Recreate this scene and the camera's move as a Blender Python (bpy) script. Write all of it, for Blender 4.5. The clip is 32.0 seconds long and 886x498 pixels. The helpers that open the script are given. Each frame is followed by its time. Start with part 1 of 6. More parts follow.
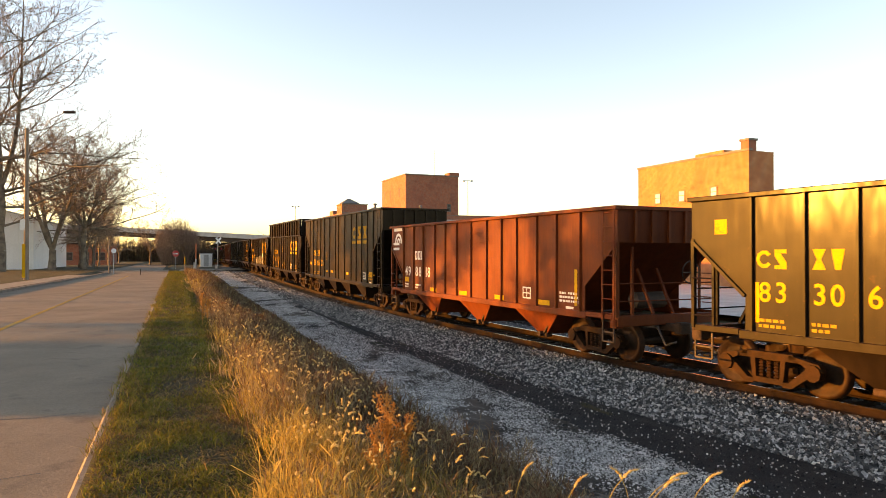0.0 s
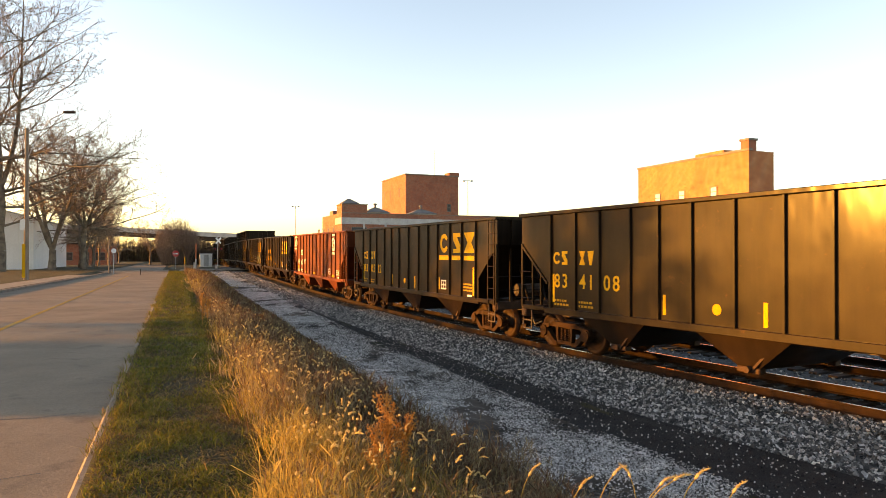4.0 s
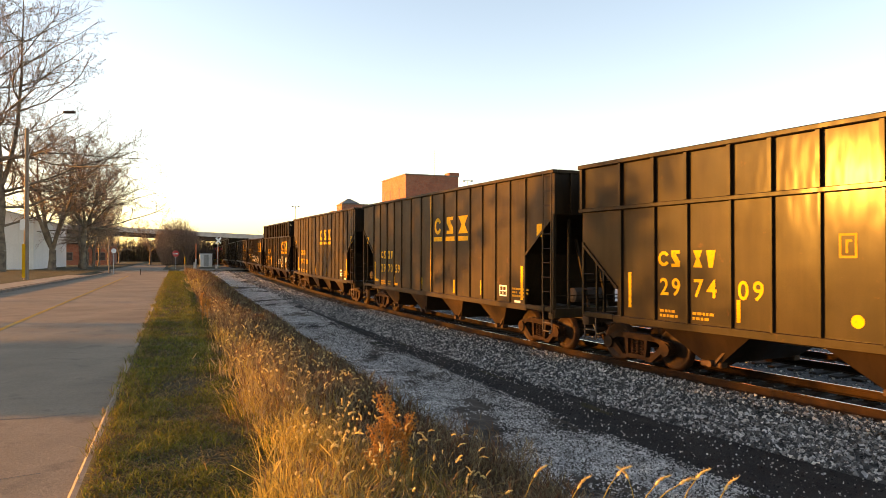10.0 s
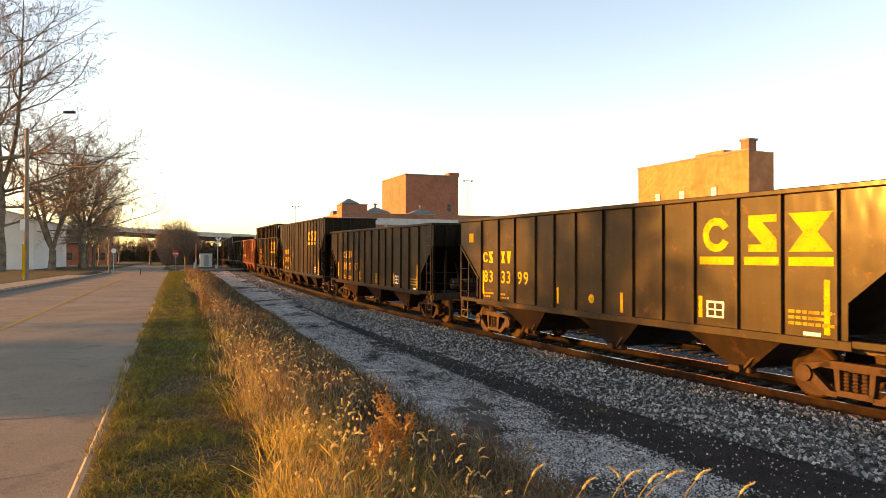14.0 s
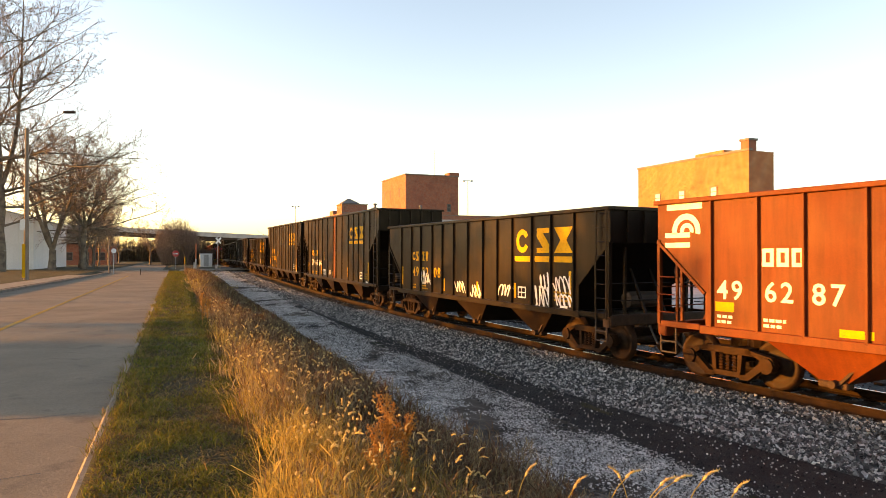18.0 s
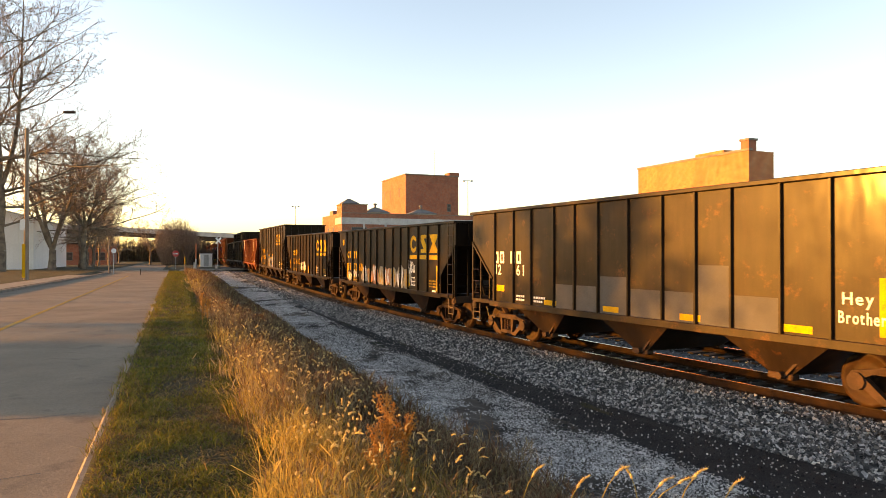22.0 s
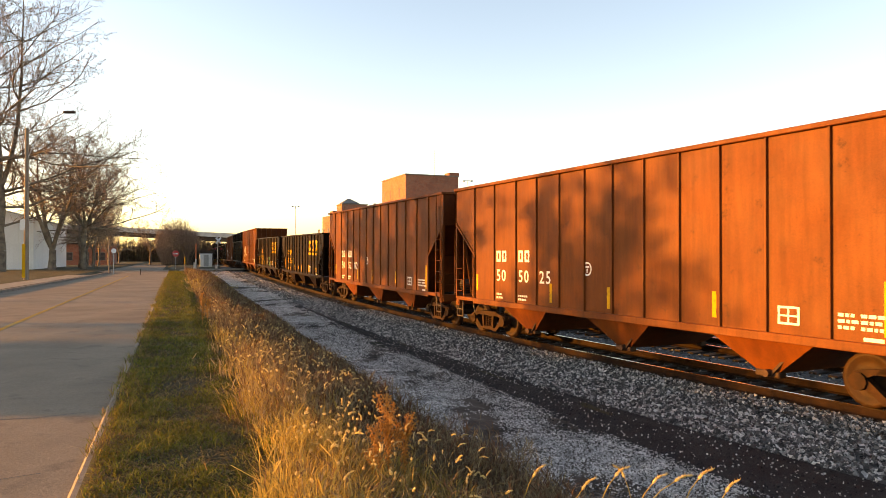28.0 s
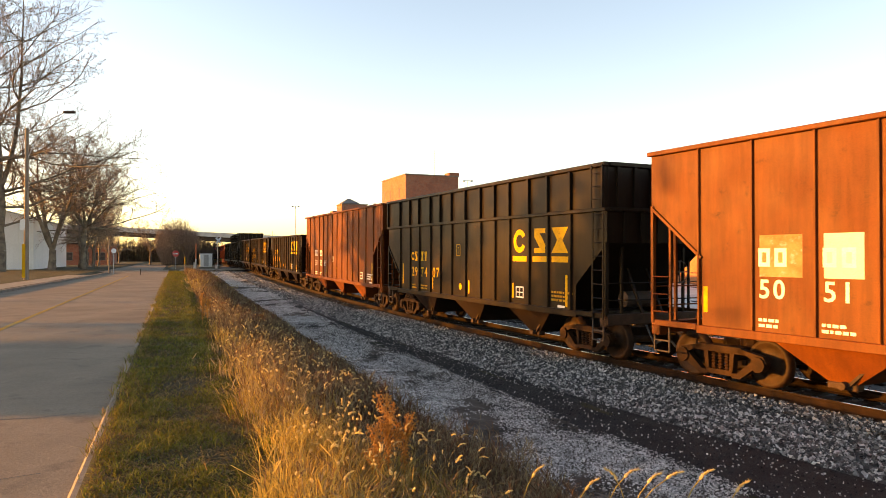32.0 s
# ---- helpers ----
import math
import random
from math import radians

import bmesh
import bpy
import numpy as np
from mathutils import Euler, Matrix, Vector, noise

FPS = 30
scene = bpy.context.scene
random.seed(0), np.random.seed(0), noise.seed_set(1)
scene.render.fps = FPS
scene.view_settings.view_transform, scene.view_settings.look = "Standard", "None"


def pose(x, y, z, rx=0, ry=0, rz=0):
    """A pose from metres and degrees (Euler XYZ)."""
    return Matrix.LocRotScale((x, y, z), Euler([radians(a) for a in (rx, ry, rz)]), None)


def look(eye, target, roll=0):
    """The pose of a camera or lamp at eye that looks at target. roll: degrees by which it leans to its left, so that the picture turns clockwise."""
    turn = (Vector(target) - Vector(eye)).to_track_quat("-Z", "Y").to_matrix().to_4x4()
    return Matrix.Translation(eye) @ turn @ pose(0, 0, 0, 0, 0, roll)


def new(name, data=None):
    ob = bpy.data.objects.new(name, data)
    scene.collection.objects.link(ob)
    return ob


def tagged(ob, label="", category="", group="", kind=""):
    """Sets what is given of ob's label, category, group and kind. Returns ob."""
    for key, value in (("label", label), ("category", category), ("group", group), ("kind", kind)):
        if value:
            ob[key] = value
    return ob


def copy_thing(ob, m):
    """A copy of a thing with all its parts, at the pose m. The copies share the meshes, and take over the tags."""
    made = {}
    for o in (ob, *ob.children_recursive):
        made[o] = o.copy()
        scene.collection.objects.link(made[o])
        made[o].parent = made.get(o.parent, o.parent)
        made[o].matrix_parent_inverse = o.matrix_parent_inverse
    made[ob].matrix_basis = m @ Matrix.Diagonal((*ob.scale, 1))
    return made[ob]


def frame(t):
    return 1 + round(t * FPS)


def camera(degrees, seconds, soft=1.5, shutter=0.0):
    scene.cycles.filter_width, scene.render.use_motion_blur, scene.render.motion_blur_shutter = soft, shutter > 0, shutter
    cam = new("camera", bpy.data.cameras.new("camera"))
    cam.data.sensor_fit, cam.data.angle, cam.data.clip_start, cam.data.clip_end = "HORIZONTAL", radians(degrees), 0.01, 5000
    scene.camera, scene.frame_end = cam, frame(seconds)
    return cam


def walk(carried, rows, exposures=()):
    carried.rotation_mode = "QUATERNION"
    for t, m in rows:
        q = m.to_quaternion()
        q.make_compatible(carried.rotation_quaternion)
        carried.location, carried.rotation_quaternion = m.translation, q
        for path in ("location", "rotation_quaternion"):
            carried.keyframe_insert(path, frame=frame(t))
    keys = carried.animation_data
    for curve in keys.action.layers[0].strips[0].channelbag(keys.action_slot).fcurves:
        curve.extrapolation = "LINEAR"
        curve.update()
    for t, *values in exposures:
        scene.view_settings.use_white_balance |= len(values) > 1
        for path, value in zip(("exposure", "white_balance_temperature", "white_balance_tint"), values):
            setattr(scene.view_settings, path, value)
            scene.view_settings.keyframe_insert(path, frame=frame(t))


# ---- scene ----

# ================= camera =================
cam = camera(64.72, 32.0, soft=0.85, shutter=0.04)
EYE = (0.0, 0.0, 2.476)
walk(cam, [(0.0, pose(*EYE, 90.63, 0, 0)), (32.0, pose(*EYE, 90.63, 0, 0))],
     exposures=[(0.0, 1.95, 7600, 24), (32.0, 1.95, 7600, 24)])

# ================= light =================
SUN_AZ, SUN_EL = radians(-86.5), radians(5.8)      # clockwise from +y
sun_way = Vector((math.sin(SUN_AZ) * math.cos(SUN_EL), math.cos(SUN_AZ) * math.cos(SUN_EL), math.sin(SUN_EL)))
world = bpy.data.worlds.new("evening_sky")
scene.world = world
world.use_nodes = True
wn = world.node_tree
sky = wn.nodes.new("ShaderNodeTexSky")
sky.sky_type, sky.sun_disc = 'NISHITA', False
sky.sun_elevation, sky.sun_rotation = SUN_EL, SUN_AZ
sky.air_density, sky.dust_density, sky.ozone_density = 0.9, 0.5, 1.0
wn.links.new(sky.outputs[0], wn.nodes["Background"].inputs[0])
wn.nodes["Background"].inputs[1].default_value = 0.15
sun = new("sun", bpy.data.lights.new("sun", 'SUN'))
sun.data.energy, sun.data.angle, sun.data.color = 4.4, radians(0.6), (1.0, 0.45, 0.06)
sun.matrix_world = look(sun_way * 300, (0, 0, 0))

# ================= materials =================
def nodes_of(name):
    m = bpy.data.materials.new(name)
    m.use_nodes = True
    nt = m.node_tree
    return m, nt, nt.nodes["Principled BSDF"]


def nn(nt, kind, **kw):
    n = nt.nodes.new(kind)
    for k, v in kw.items():
        n.inputs[k].default_value = v
    return n


def ramp(nt, src, stops):
    r = nt.nodes.new("ShaderNodeValToRGB")
    el = r.color_ramp.elements
    while len(el) < len(stops):
        el.new(0.5)
    for e, (pos, col) in zip(el, stops):
        e.position = pos
        e.color = (*col, 1) if len(col) == 3 else col
    nt.links.new(src, r.inputs[0])
    return r.outputs[0]


def mixc(nt, fac, a, b, mode='MIX'):
    m = nt.nodes.new("ShaderNodeMix")
    m.data_type, m.blend_type = 'RGBA', mode
    for sock, v in ((m.inputs[0], fac), (m.inputs[6], a), (m.inputs[7], b)):
        if hasattr(v, "links"):
            nt.links.new(v, sock)
        else:
            sock.default_value = v if not isinstance(v, tuple) else ((*v, 1) if len(v) == 3 else v)
    return m.outputs[2]


def coords(nt, stretch=(1, 1, 1), jitter=False):
    tc = nt.nodes.new("ShaderNodeTexCoord")
    mp = nt.nodes.new("ShaderNodeMapping")
    mp.inputs["Scale"].default_value = stretch
    nt.links.new(tc.outputs["Object"], mp.inputs["Vector"])
    if jitter:
        oi = nt.nodes.new("ShaderNodeObjectInfo")
        mu = nt.nodes.new("ShaderNodeMath")
        mu.operation = 'MULTIPLY'
        mu.inputs[1].default_value = 60
        nt.links.new(oi.outputs["Random"], mu.inputs[0])
        cb = nt.nodes.new("ShaderNodeCombineXYZ")
        for i in range(3):
            nt.links.new(mu.outputs[0], cb.inputs[i])
        nt.links.new(cb.outputs[0], mp.inputs["Location"])
    return mp.outputs[0]


def noise_tex(nt, vec, scale, detail=6, rough=0.6):
    n = nn(nt, "ShaderNodeTexNoise", Scale=scale, Detail=detail, Roughness=rough)
    nt.links.new(vec, n.inputs["Vector"])
    return n.outputs[0]


def bump(nt, src, strength, dist, prev=None):
    b = nn(nt, "ShaderNodeBump", Strength=strength, Distance=dist)
    nt.links.new(src, b.inputs["Height"])
    if prev is not None:
        nt.links.new(prev, b.inputs["Normal"])
    return b.outputs[0]


def surf(name, c1, c2, scale=3.0, rough=0.7, metal=0.0, fine=40.0, bumps=0.3, dist=0.01, spec=None, jitter=True, c3=None, stretch=(1, 1, 1)):
    """Two-scale procedural surface: broad patches from c1 to c2, fine grain, optional third colour in spots."""
    m, nt, b = nodes_of(name)
    v = coords(nt, stretch, jitter)
    a = noise_tex(nt, v, scale)
    f = noise_tex(nt, v, fine, 3)
    col = ramp(nt, a, [(0.32, c1), (0.68, c2)])
    if c3:
        col = mixc(nt, ramp(nt, noise_tex(nt, v, scale * 2.7, 8, 0.7), [(0.54, (0, 0, 0)), (0.66, (1, 1, 1))]), col, c3)
    col = mixc(nt, 0.5, col, ramp(nt, f, [(0.3, (0.62, 0.62, 0.62)), (0.7, (1.3, 1.3, 1.3))]), 'MULTIPLY')
    nt.links.new(col, b.inputs["Base Color"])
    b.inputs["Roughness"].default_value = rough
    b.inputs["Metallic"].default_value = metal
    if spec is not None:
        b.inputs["Specular IOR Level"].default_value = spec
    if bumps:
        nt.links.new(bump(nt, f, bumps, dist), b.inputs["Normal"])
    return m


def car_paint(name, paint, faded, rust, rough=0.36, rusty=0.62, spec=0.2, gloss=0.03):
    """Weathered freight-car enamel: faded patches, vertical grime streaks, rust blooms, dented sheet."""
    m, nt, b = nodes_of(name)
    v = coords(nt, (1, 1, 1), True)
    vs = coords(nt, (2.2, 2.2, 0.22), True)
    col = mixc(nt, ramp(nt, noise_tex(nt, v, 0.6, 5), [(0.35, (0, 0, 0)), (0.7, (1, 1, 1))]), paint, faded)
    streak = ramp(nt, noise_tex(nt, vs, 2.4, 8, 0.7), [(0.38, (0.45, 0.42, 0.4)), (0.6, (1.05, 1.05, 1.05))])
    col = mixc(nt, 0.45, col, streak, 'MULTIPLY')
    bloom = ramp(nt, noise_tex(nt, v, 2.6, 9, 0.75), [(rusty, (0, 0, 0)), (rusty + 0.1, (1, 1, 1))])
    col = mixc(nt, bloom, col, rust)
    grit = noise_tex(nt, v, 55, 3)
    col = mixc(nt, 0.35, col, ramp(nt, grit, [(0.3, (0.6, 0.6, 0.6)), (0.7, (1.35, 1.35, 1.35))]), 'MULTIPLY')
    nt.links.new(col, b.inputs["Base Color"])
    rr = ramp(nt, noise_tex(nt, v, 1.7, 6), [(0.3, (rough - 0.03,) * 3), (0.75, (rough + 0.09,) * 3)])
    nt.links.new(rr, b.inputs["Roughness"])
    b.inputs["Specular IOR Level"].default_value = spec
    n1 = bump(nt, noise_tex(nt, v, 1.1, 2), 0.3, 0.03)
    b.inputs["Coat Weight"].default_value = gloss
    b.inputs["Coat Roughness"].default_value = 0.15
    dents = coords(nt, (1, 1, 0.4), True)
    nt.links.new(bump(nt, noise_tex(nt, dents, 1.5, 2), 0.35, 0.04), b.inputs["Coat Normal"])
    nt.links.new(bump(nt, grit, 0.12, 0.004, n1), b.inputs["Normal"])
    return m


M = {}
M["black"] = car_paint("weathered_black_enamel", (0.011, 0.0075, 0.0055), (0.024, 0.015, 0.0085), (0.06, 0.025, 0.010), 0.38, 0.62, 0.06, 0.06)
M["tallblack"] = car_paint("dusty_black_enamel", (0.014, 0.0095, 0.006), (0.030, 0.019, 0.010), (0.065, 0.030, 0.013), 0.38, 0.62, 0.09, 0.06)
M["dusty"] = car_paint("rust_dusted_black_enamel", (0.020, 0.012, 0.006), (0.042, 0.024, 0.010), (0.065, 0.029, 0.011), 0.52, 0.60, 0.12, 0.01)
M["oldblack"] = car_paint("rust_streaked_black_enamel", (0.016, 0.0105, 0.0075), (0.034, 0.022, 0.013), (0.075, 0.033, 0.014), 0.40, 0.57, 0.10, 0.05)
M["oxide"] = car_paint("oxide_red_enamel", (0.112, 0.022, 0.0055), (0.155, 0.038, 0.0085), (0.055, 0.0145, 0.006), 0.55, 0.63, 0.14, 0.0)
M["rustred"] = car_paint("rust_brown_enamel", (0.100, 0.0240, 0.004), (0.150, 0.042, 0.0065), (0.055, 0.014, 0.004), 0.56, 0.59, 0.14, 0.0)
M["underframe"] = surf("grimy_steel_underframe", (0.03, 0.022, 0.018), (0.07, 0.045, 0.03), 2.0, 0.7, 0.2, 30)
M["truck"] = surf("rusty_cast_steel", (0.014, 0.0068, 0.003), (0.040, 0.017, 0.0055), 4.0, 0.75, 0.0, 40, 0.5, 0.01, 0.12)
M["truckdark"] = surf("oily_cast_steel", (0.03, 0.018, 0.012), (0.065, 0.035, 0.02), 4.0, 0.7, 0.0, 40, 0.5, 0.01, 0.15)
M["wheel"] = surf("rusted_wheel_steel", (0.016, 0.008, 0.004), (0.040, 0.018, 0.007), 5.0, 0.65, 0.0, 50, 0.3, 0.01, 0.15)
M["yellow"] = surf("chrome_yellow_stencil", (0.60, 0.34, 0.006), (0.46, 0.25, 0.006), 3, 0.55, 0, 60, 0.05, 0.01, 0.1, True, (0.30, 0.17, 0.01))
M["white"] = surf("faded_white_stencil", (0.74, 0.73, 0.70), (0.6, 0.58, 0.55), 3, 0.5, 0, 60, 0.05)
M["dimyellow"] = surf("worn_yellow_stencil", (0.36, 0.22, 0.012), (0.24, 0.14, 0.012), 4, 0.6, 0, 60, 0.05, 0.01, 0.1)
M["spray"] = surf("white_spray_paint", (0.72, 0.72, 0.72), (0.55, 0.56, 0.58), 3, 0.5, 0, 60, 0.03)
M["spraypink"] = surf("pale_pink_spray_paint", (0.62, 0.42, 0.40), (0.55, 0.45, 0.42), 3, 0.5, 0, 60, 0.03)
M["sprayblue"] = surf("blue_spray_paint", (0.02, 0.07, 0.22), (0.04, 0.11, 0.30), 3, 0.5, 0, 60, 0.03)
M["spraygrey"] = surf("grey_spray_paint", (0.16, 0.16, 0.165), (0.24, 0.24, 0.245), 3, 0.5, 0, 60, 0.03)
M["sprayaqua"] = surf("pale_aqua_spray_paint", (0.09, 0.15, 0.15), (0.16, 0.22, 0.20), 3, 0.5, 0, 60, 0.03)
M["spraygreen"] = surf("green_spray_paint", (0.12, 0.42, 0.16), (0.2, 0.5, 0.3), 3, 0.5, 0, 60, 0.03)
M["sprayfill"] = surf("faded_spray_fill", (0.17, 0.15, 0.125), (0.30, 0.27, 0.22), 2, 0.6, 0, 60, 0.03, 0.01, 0.2, True, (0.12, 0.10, 0.08))
M["sprayorange"] = surf("faded_orange_spray_fill", (0.30, 0.09, 0.03), (0.42, 0.20, 0.09), 2.5, 0.6, 0, 60, 0.03, 0.01, 0.2, True, (0.30, 0.27, 0.24))
M["primer"] = surf("grey_primer_paint", (0.055, 0.054, 0.055), (0.085, 0.083, 0.082), 1.5, 0.65, 0, 60, 0.05, 0.01, 0.15)
M["crack"] = surf("tar_filled_crack", (0.012, 0.012, 0.012), (0.03, 0.028, 0.026), 3, 0.6, 0, 60, 0.2)
M["asphalt"] = surf("worn_asphalt", (0.135, 0.104, 0.070), (0.215, 0.168, 0.115), 0.5, 0.85, 0, 45, 0.6, 0.008, 0.3, False, (0.115, 0.09, 0.062))
M["concrete"] = surf("pale_concrete", (0.36, 0.34, 0.31), (0.5, 0.48, 0.45), 0.7, 0.85, 0, 40, 0.3, 0.01, None, False)
M["kerb"] = surf("weathered_concrete_kerb", (0.12, 0.102, 0.08), (0.22, 0.19, 0.15), 2, 0.85, 0, 60, 0.3, 0.01, None, False)
M["soil"] = surf("dry_grassy_soil", (0.028, 0.030, 0.011), (0.062, 0.052, 0.024), 0.8, 0.95, 0, 25, 0.6, 0.03, 0.2, False, (0.06, 0.045, 0.028))
M["gravel"] = surf("pale_grey_gravel", (0.035, 0.030, 0.024), (0.13, 0.112, 0.09), 1.1, 0.9, 0, 28, 1.0, 0.06, 0.2, False, (0.24, 0.23, 0.21))
M["cinder"] = surf("black_cinder_ground", (0.014, 0.013, 0.012), (0.034, 0.031, 0.028), 1.5, 0.9, 0, 60, 1.0, 0.03, 0.3, False)
M["ballast"] = surf("crushed_stone_ballast", (0.05, 0.05, 0.05), (0.13, 0.128, 0.12), 6, 0.9, 0, 26, 1.0, 0.05, 0.3, False, (0.2, 0.195, 0.19))
M["rail"] = surf("rusty_rail_steel", (0.010, 0.006, 0.004), (0.026, 0.013, 0.006), 3, 0.85, 0.0, 50, 0.3, 0.004, 0.1, False)
M["railhead"] = surf("polished_rail_head", (0.5, 0.48, 0.46), (0.62, 0.6, 0.57), 3, 0.22, 0.95, 60, 0.03, 0.002, None, False)
M["tie"] = surf("creosoted_timber", (0.014, 0.010, 0.007), (0.035, 0.025, 0.017), 3, 0.9, 0, 30, 0.6, 0.01)
M["bark"] = surf("grey_brown_bark", (0.085, 0.066, 0.05), (0.23, 0.185, 0.135), 1.6, 0.9, 0, 18, 0.8, 0.03, 0.2)
M["galv"] = surf("galvanised_steel", (0.32, 0.31, 0.30), (0.42, 0.41, 0.40), 4, 0.5, 0.6, 30, 0.1)
M["wood"] = surf("weathered_pole_wood", (0.16, 0.12, 0.085), (0.26, 0.2, 0.15), 2, 0.85, 0, 30, 0.5, 0.01, None, True, None, (6, 6, 0.6))
M["whitesiding"] = surf("white_metal_siding", (0.66, 0.66, 0.64), (0.76, 0.76, 0.74), 0.4, 0.6, 0, 20, 0.1)
M["dark"] = surf("dark_opening", (0.012, 0.012, 0.014), (0.03, 0.03, 0.03), 2, 0.5, 0, 20, 0.05)
M["red"] = surf("sign_red", (0.42, 0.02, 0.02), (0.5, 0.035, 0.03), 3, 0.4, 0, 40, 0.02)
M["signwhite"] = surf("sign_white", (0.78, 0.78, 0.76), (0.7, 0.7, 0.68), 3, 0.45, 0, 40, 0.02)
M["signblack"] = surf("signal_black", (0.015, 0.015, 0.015), (0.03, 0.03, 0.03), 3, 0.5, 0, 40, 0.05)
M["orange"] = surf("orange_marker_plastic", (0.62, 0.12, 0.03), (0.7, 0.18, 0.05), 3, 0.5, 0, 40, 0.05)
M["roofmetal"] = surf("pale_metal_roof", (0.45, 0.46, 0.47), (0.6, 0.6, 0.6), 1, 0.45, 0.3, 20, 0.1)
M["slate"] = surf("dull_grey_roofing", (0.10, 0.092, 0.085), (0.17, 0.155, 0.14), 1.2, 0.8, 0, 20, 0.2)


def brick_mat(name, a, b_, mortar, patch):
    m, nt, b = nodes_of(name)
    tc = nt.nodes.new("ShaderNodeUVMap")
    br = nn(nt, "ShaderNodeTexBrick", Scale=1.0)
    br.inputs["Color1"].default_value, br.inputs["Color2"].default_value, br.inputs["Mortar"].default_value = (*a, 1), (*b_, 1), (*mortar, 1)
    br.inputs["Mortar Size"].default_value = 0.008
    br.inputs["Brick Width"].default_value, br.inputs["Row Height"].default_value = 0.22, 0.075
    nt.links.new(tc.outputs[0], br.inputs["Vector"])
    v = coords(nt)
    col = mixc(nt, ramp(nt, noise_tex(nt, v, 0.35, 8, 0.7), [(0.45, (0, 0, 0)), (0.7, (0.7, 0.7, 0.7))]), br.outputs[0], patch)
    col = mixc(nt, 0.5, col, ramp(nt, noise_tex(nt, v, 1.6, 6), [(0.3, (0.6, 0.6, 0.6)), (0.7, (1.25, 1.25, 1.25))]), 'MULTIPLY')
    nt.links.new(col, b.inputs["Base Color"])
    b.inputs["Roughness"].default_value = 0.85
    nt.links.new(bump(nt, br.outputs[1], -0.4, 0.01), b.inputs["Normal"])
    return m


M["brick"] = brick_mat("red_brick", (0.26, 0.076, 0.036), (0.34, 0.105, 0.048), (0.27, 0.18, 0.12), (0.15, 0.05, 0.032))
M["yellowbrick"] = brick_mat("buff_orange_brick", (0.34, 0.105, 0.030), (0.46, 0.165, 0.045), (0.44, 0.26, 0.13), (0.26, 0.08, 0.032))

# ================= mesh helpers =================
def box(bm, x0, x1, y0, y1, z0, z1, bev=0.0):
    vs = [bm.verts.new(c) for c in ((x0, y0, z0), (x1, y0, z0), (x1, y1, z0), (x0, y1, z0), (x0, y0, z1), (x1, y0, z1), (x1, y1, z1), (x0, y1, z1))]
    fs = [bm.faces.new([vs[i] for i in f]) for f in ((0, 3, 2, 1), (4, 5, 6, 7), (0, 1, 5, 4), (1, 2, 6, 5), (2, 3, 7, 6), (3, 0, 4, 7))]
    if bev:
        es = {e for f in fs for e in f.edges}
        bmesh.ops.bevel(bm, geom=list(es), offset=bev, segments=1, affect='EDGES')
    return bm


def bar(bm, a, b, w, h=None, sides=4):
    """A straight bar of width w and height h from a to b; sides > 4 gives a round one."""
    a, b = Vector(a), Vector(b)
    h = w if h is None else h
    d = (b - a).normalized()
    up = Vector((0, 0, 1)) if abs(d.z) < 0.9 else Vector((0, 1, 0))
    s = d.cross(up).normalized()
    u = s.cross(d)
    off = math.pi / 4 if sides == 4 else 0
    k = math.sqrt(0.5) if sides == 4 else 0.5
    r1, r2 = [], []
    for i in range(sides):
        t = off + 2 * math.pi * i / sides
        o = s * (math.cos(t) * w * k) + u * (math.sin(t) * h * k)
        r1.append(bm.verts.new(a + o))
        r2.append(bm.verts.new(b + o))
    for i in range(sides):
        j = (i + 1) % sides
        bm.faces.new((r1[i], r1[j], r2[j], r2[i]))
    bm.faces.new(r1[::-1])
    bm.faces.new(r2)
    return bm


def prism(bm, pts, axis, lo, hi):
    """Extrudes a 2D outline (u, v) along x, y or z from lo to hi."""
    def put(u, v, w):
        return {"y": (u, w, v), "x": (w, u, v), "z": (u, v, w)}[axis]
    a = [bm.verts.new(put(u, v, lo)) for u, v in pts]
    b = [bm.verts.new(put(u, v, hi)) for u, v in pts]
    n = len(pts)
    for i in range(n):
        j = (i + 1) % n
        bm.faces.new((a[i], a[j], b[j], b[i]))
    bm.faces.new(a[::-1])
    bm.faces.new(b)
    return bm


def lathe(bm, prof, centre, axis="y", n=20):
    """Turns a profile of (radius, along) round an axis through centre."""
    rings = []
    for r, w in prof:
        ring = []
        for i in range(n):
            t = 2 * math.pi * i / n
            c, s = r * math.cos(t), r * math.sin(t)
            o = {"y": (c, w, s), "x": (w, c, s), "z": (c, s, w)}[axis]
            ring.append(bm.verts.new(Vector(centre) + Vector(o)))
        rings.append(ring)
    for p, q in zip(rings, rings[1:]):
        for i in range(n):
            j = (i + 1) % n
            bm.faces.new((p[i], p[j], q[j], q[i]))
    bm.faces.new(rings[0][::-1])
    bm.faces.new(rings[-1])
    return bm


def plate(bm, x0, x1, z0, z1, y):
    vs = [bm.verts.new(c) for c in ((x0, y, z0), (x1, y, z0), (x1, y, z1), (x0, y, z1))]
    bm.faces.new(vs)


def mesh_of(name, bm, material, smooth=False):
    bmesh.ops.recalc_face_normals(bm, faces=bm.faces)
    me = bpy.data.meshes.new(name)
    bm.to_mesh(me)
    bm.free()
    me.materials.append(material)
    if smooth:
        for p in me.polygons:
            p.use_smooth = True
    return me


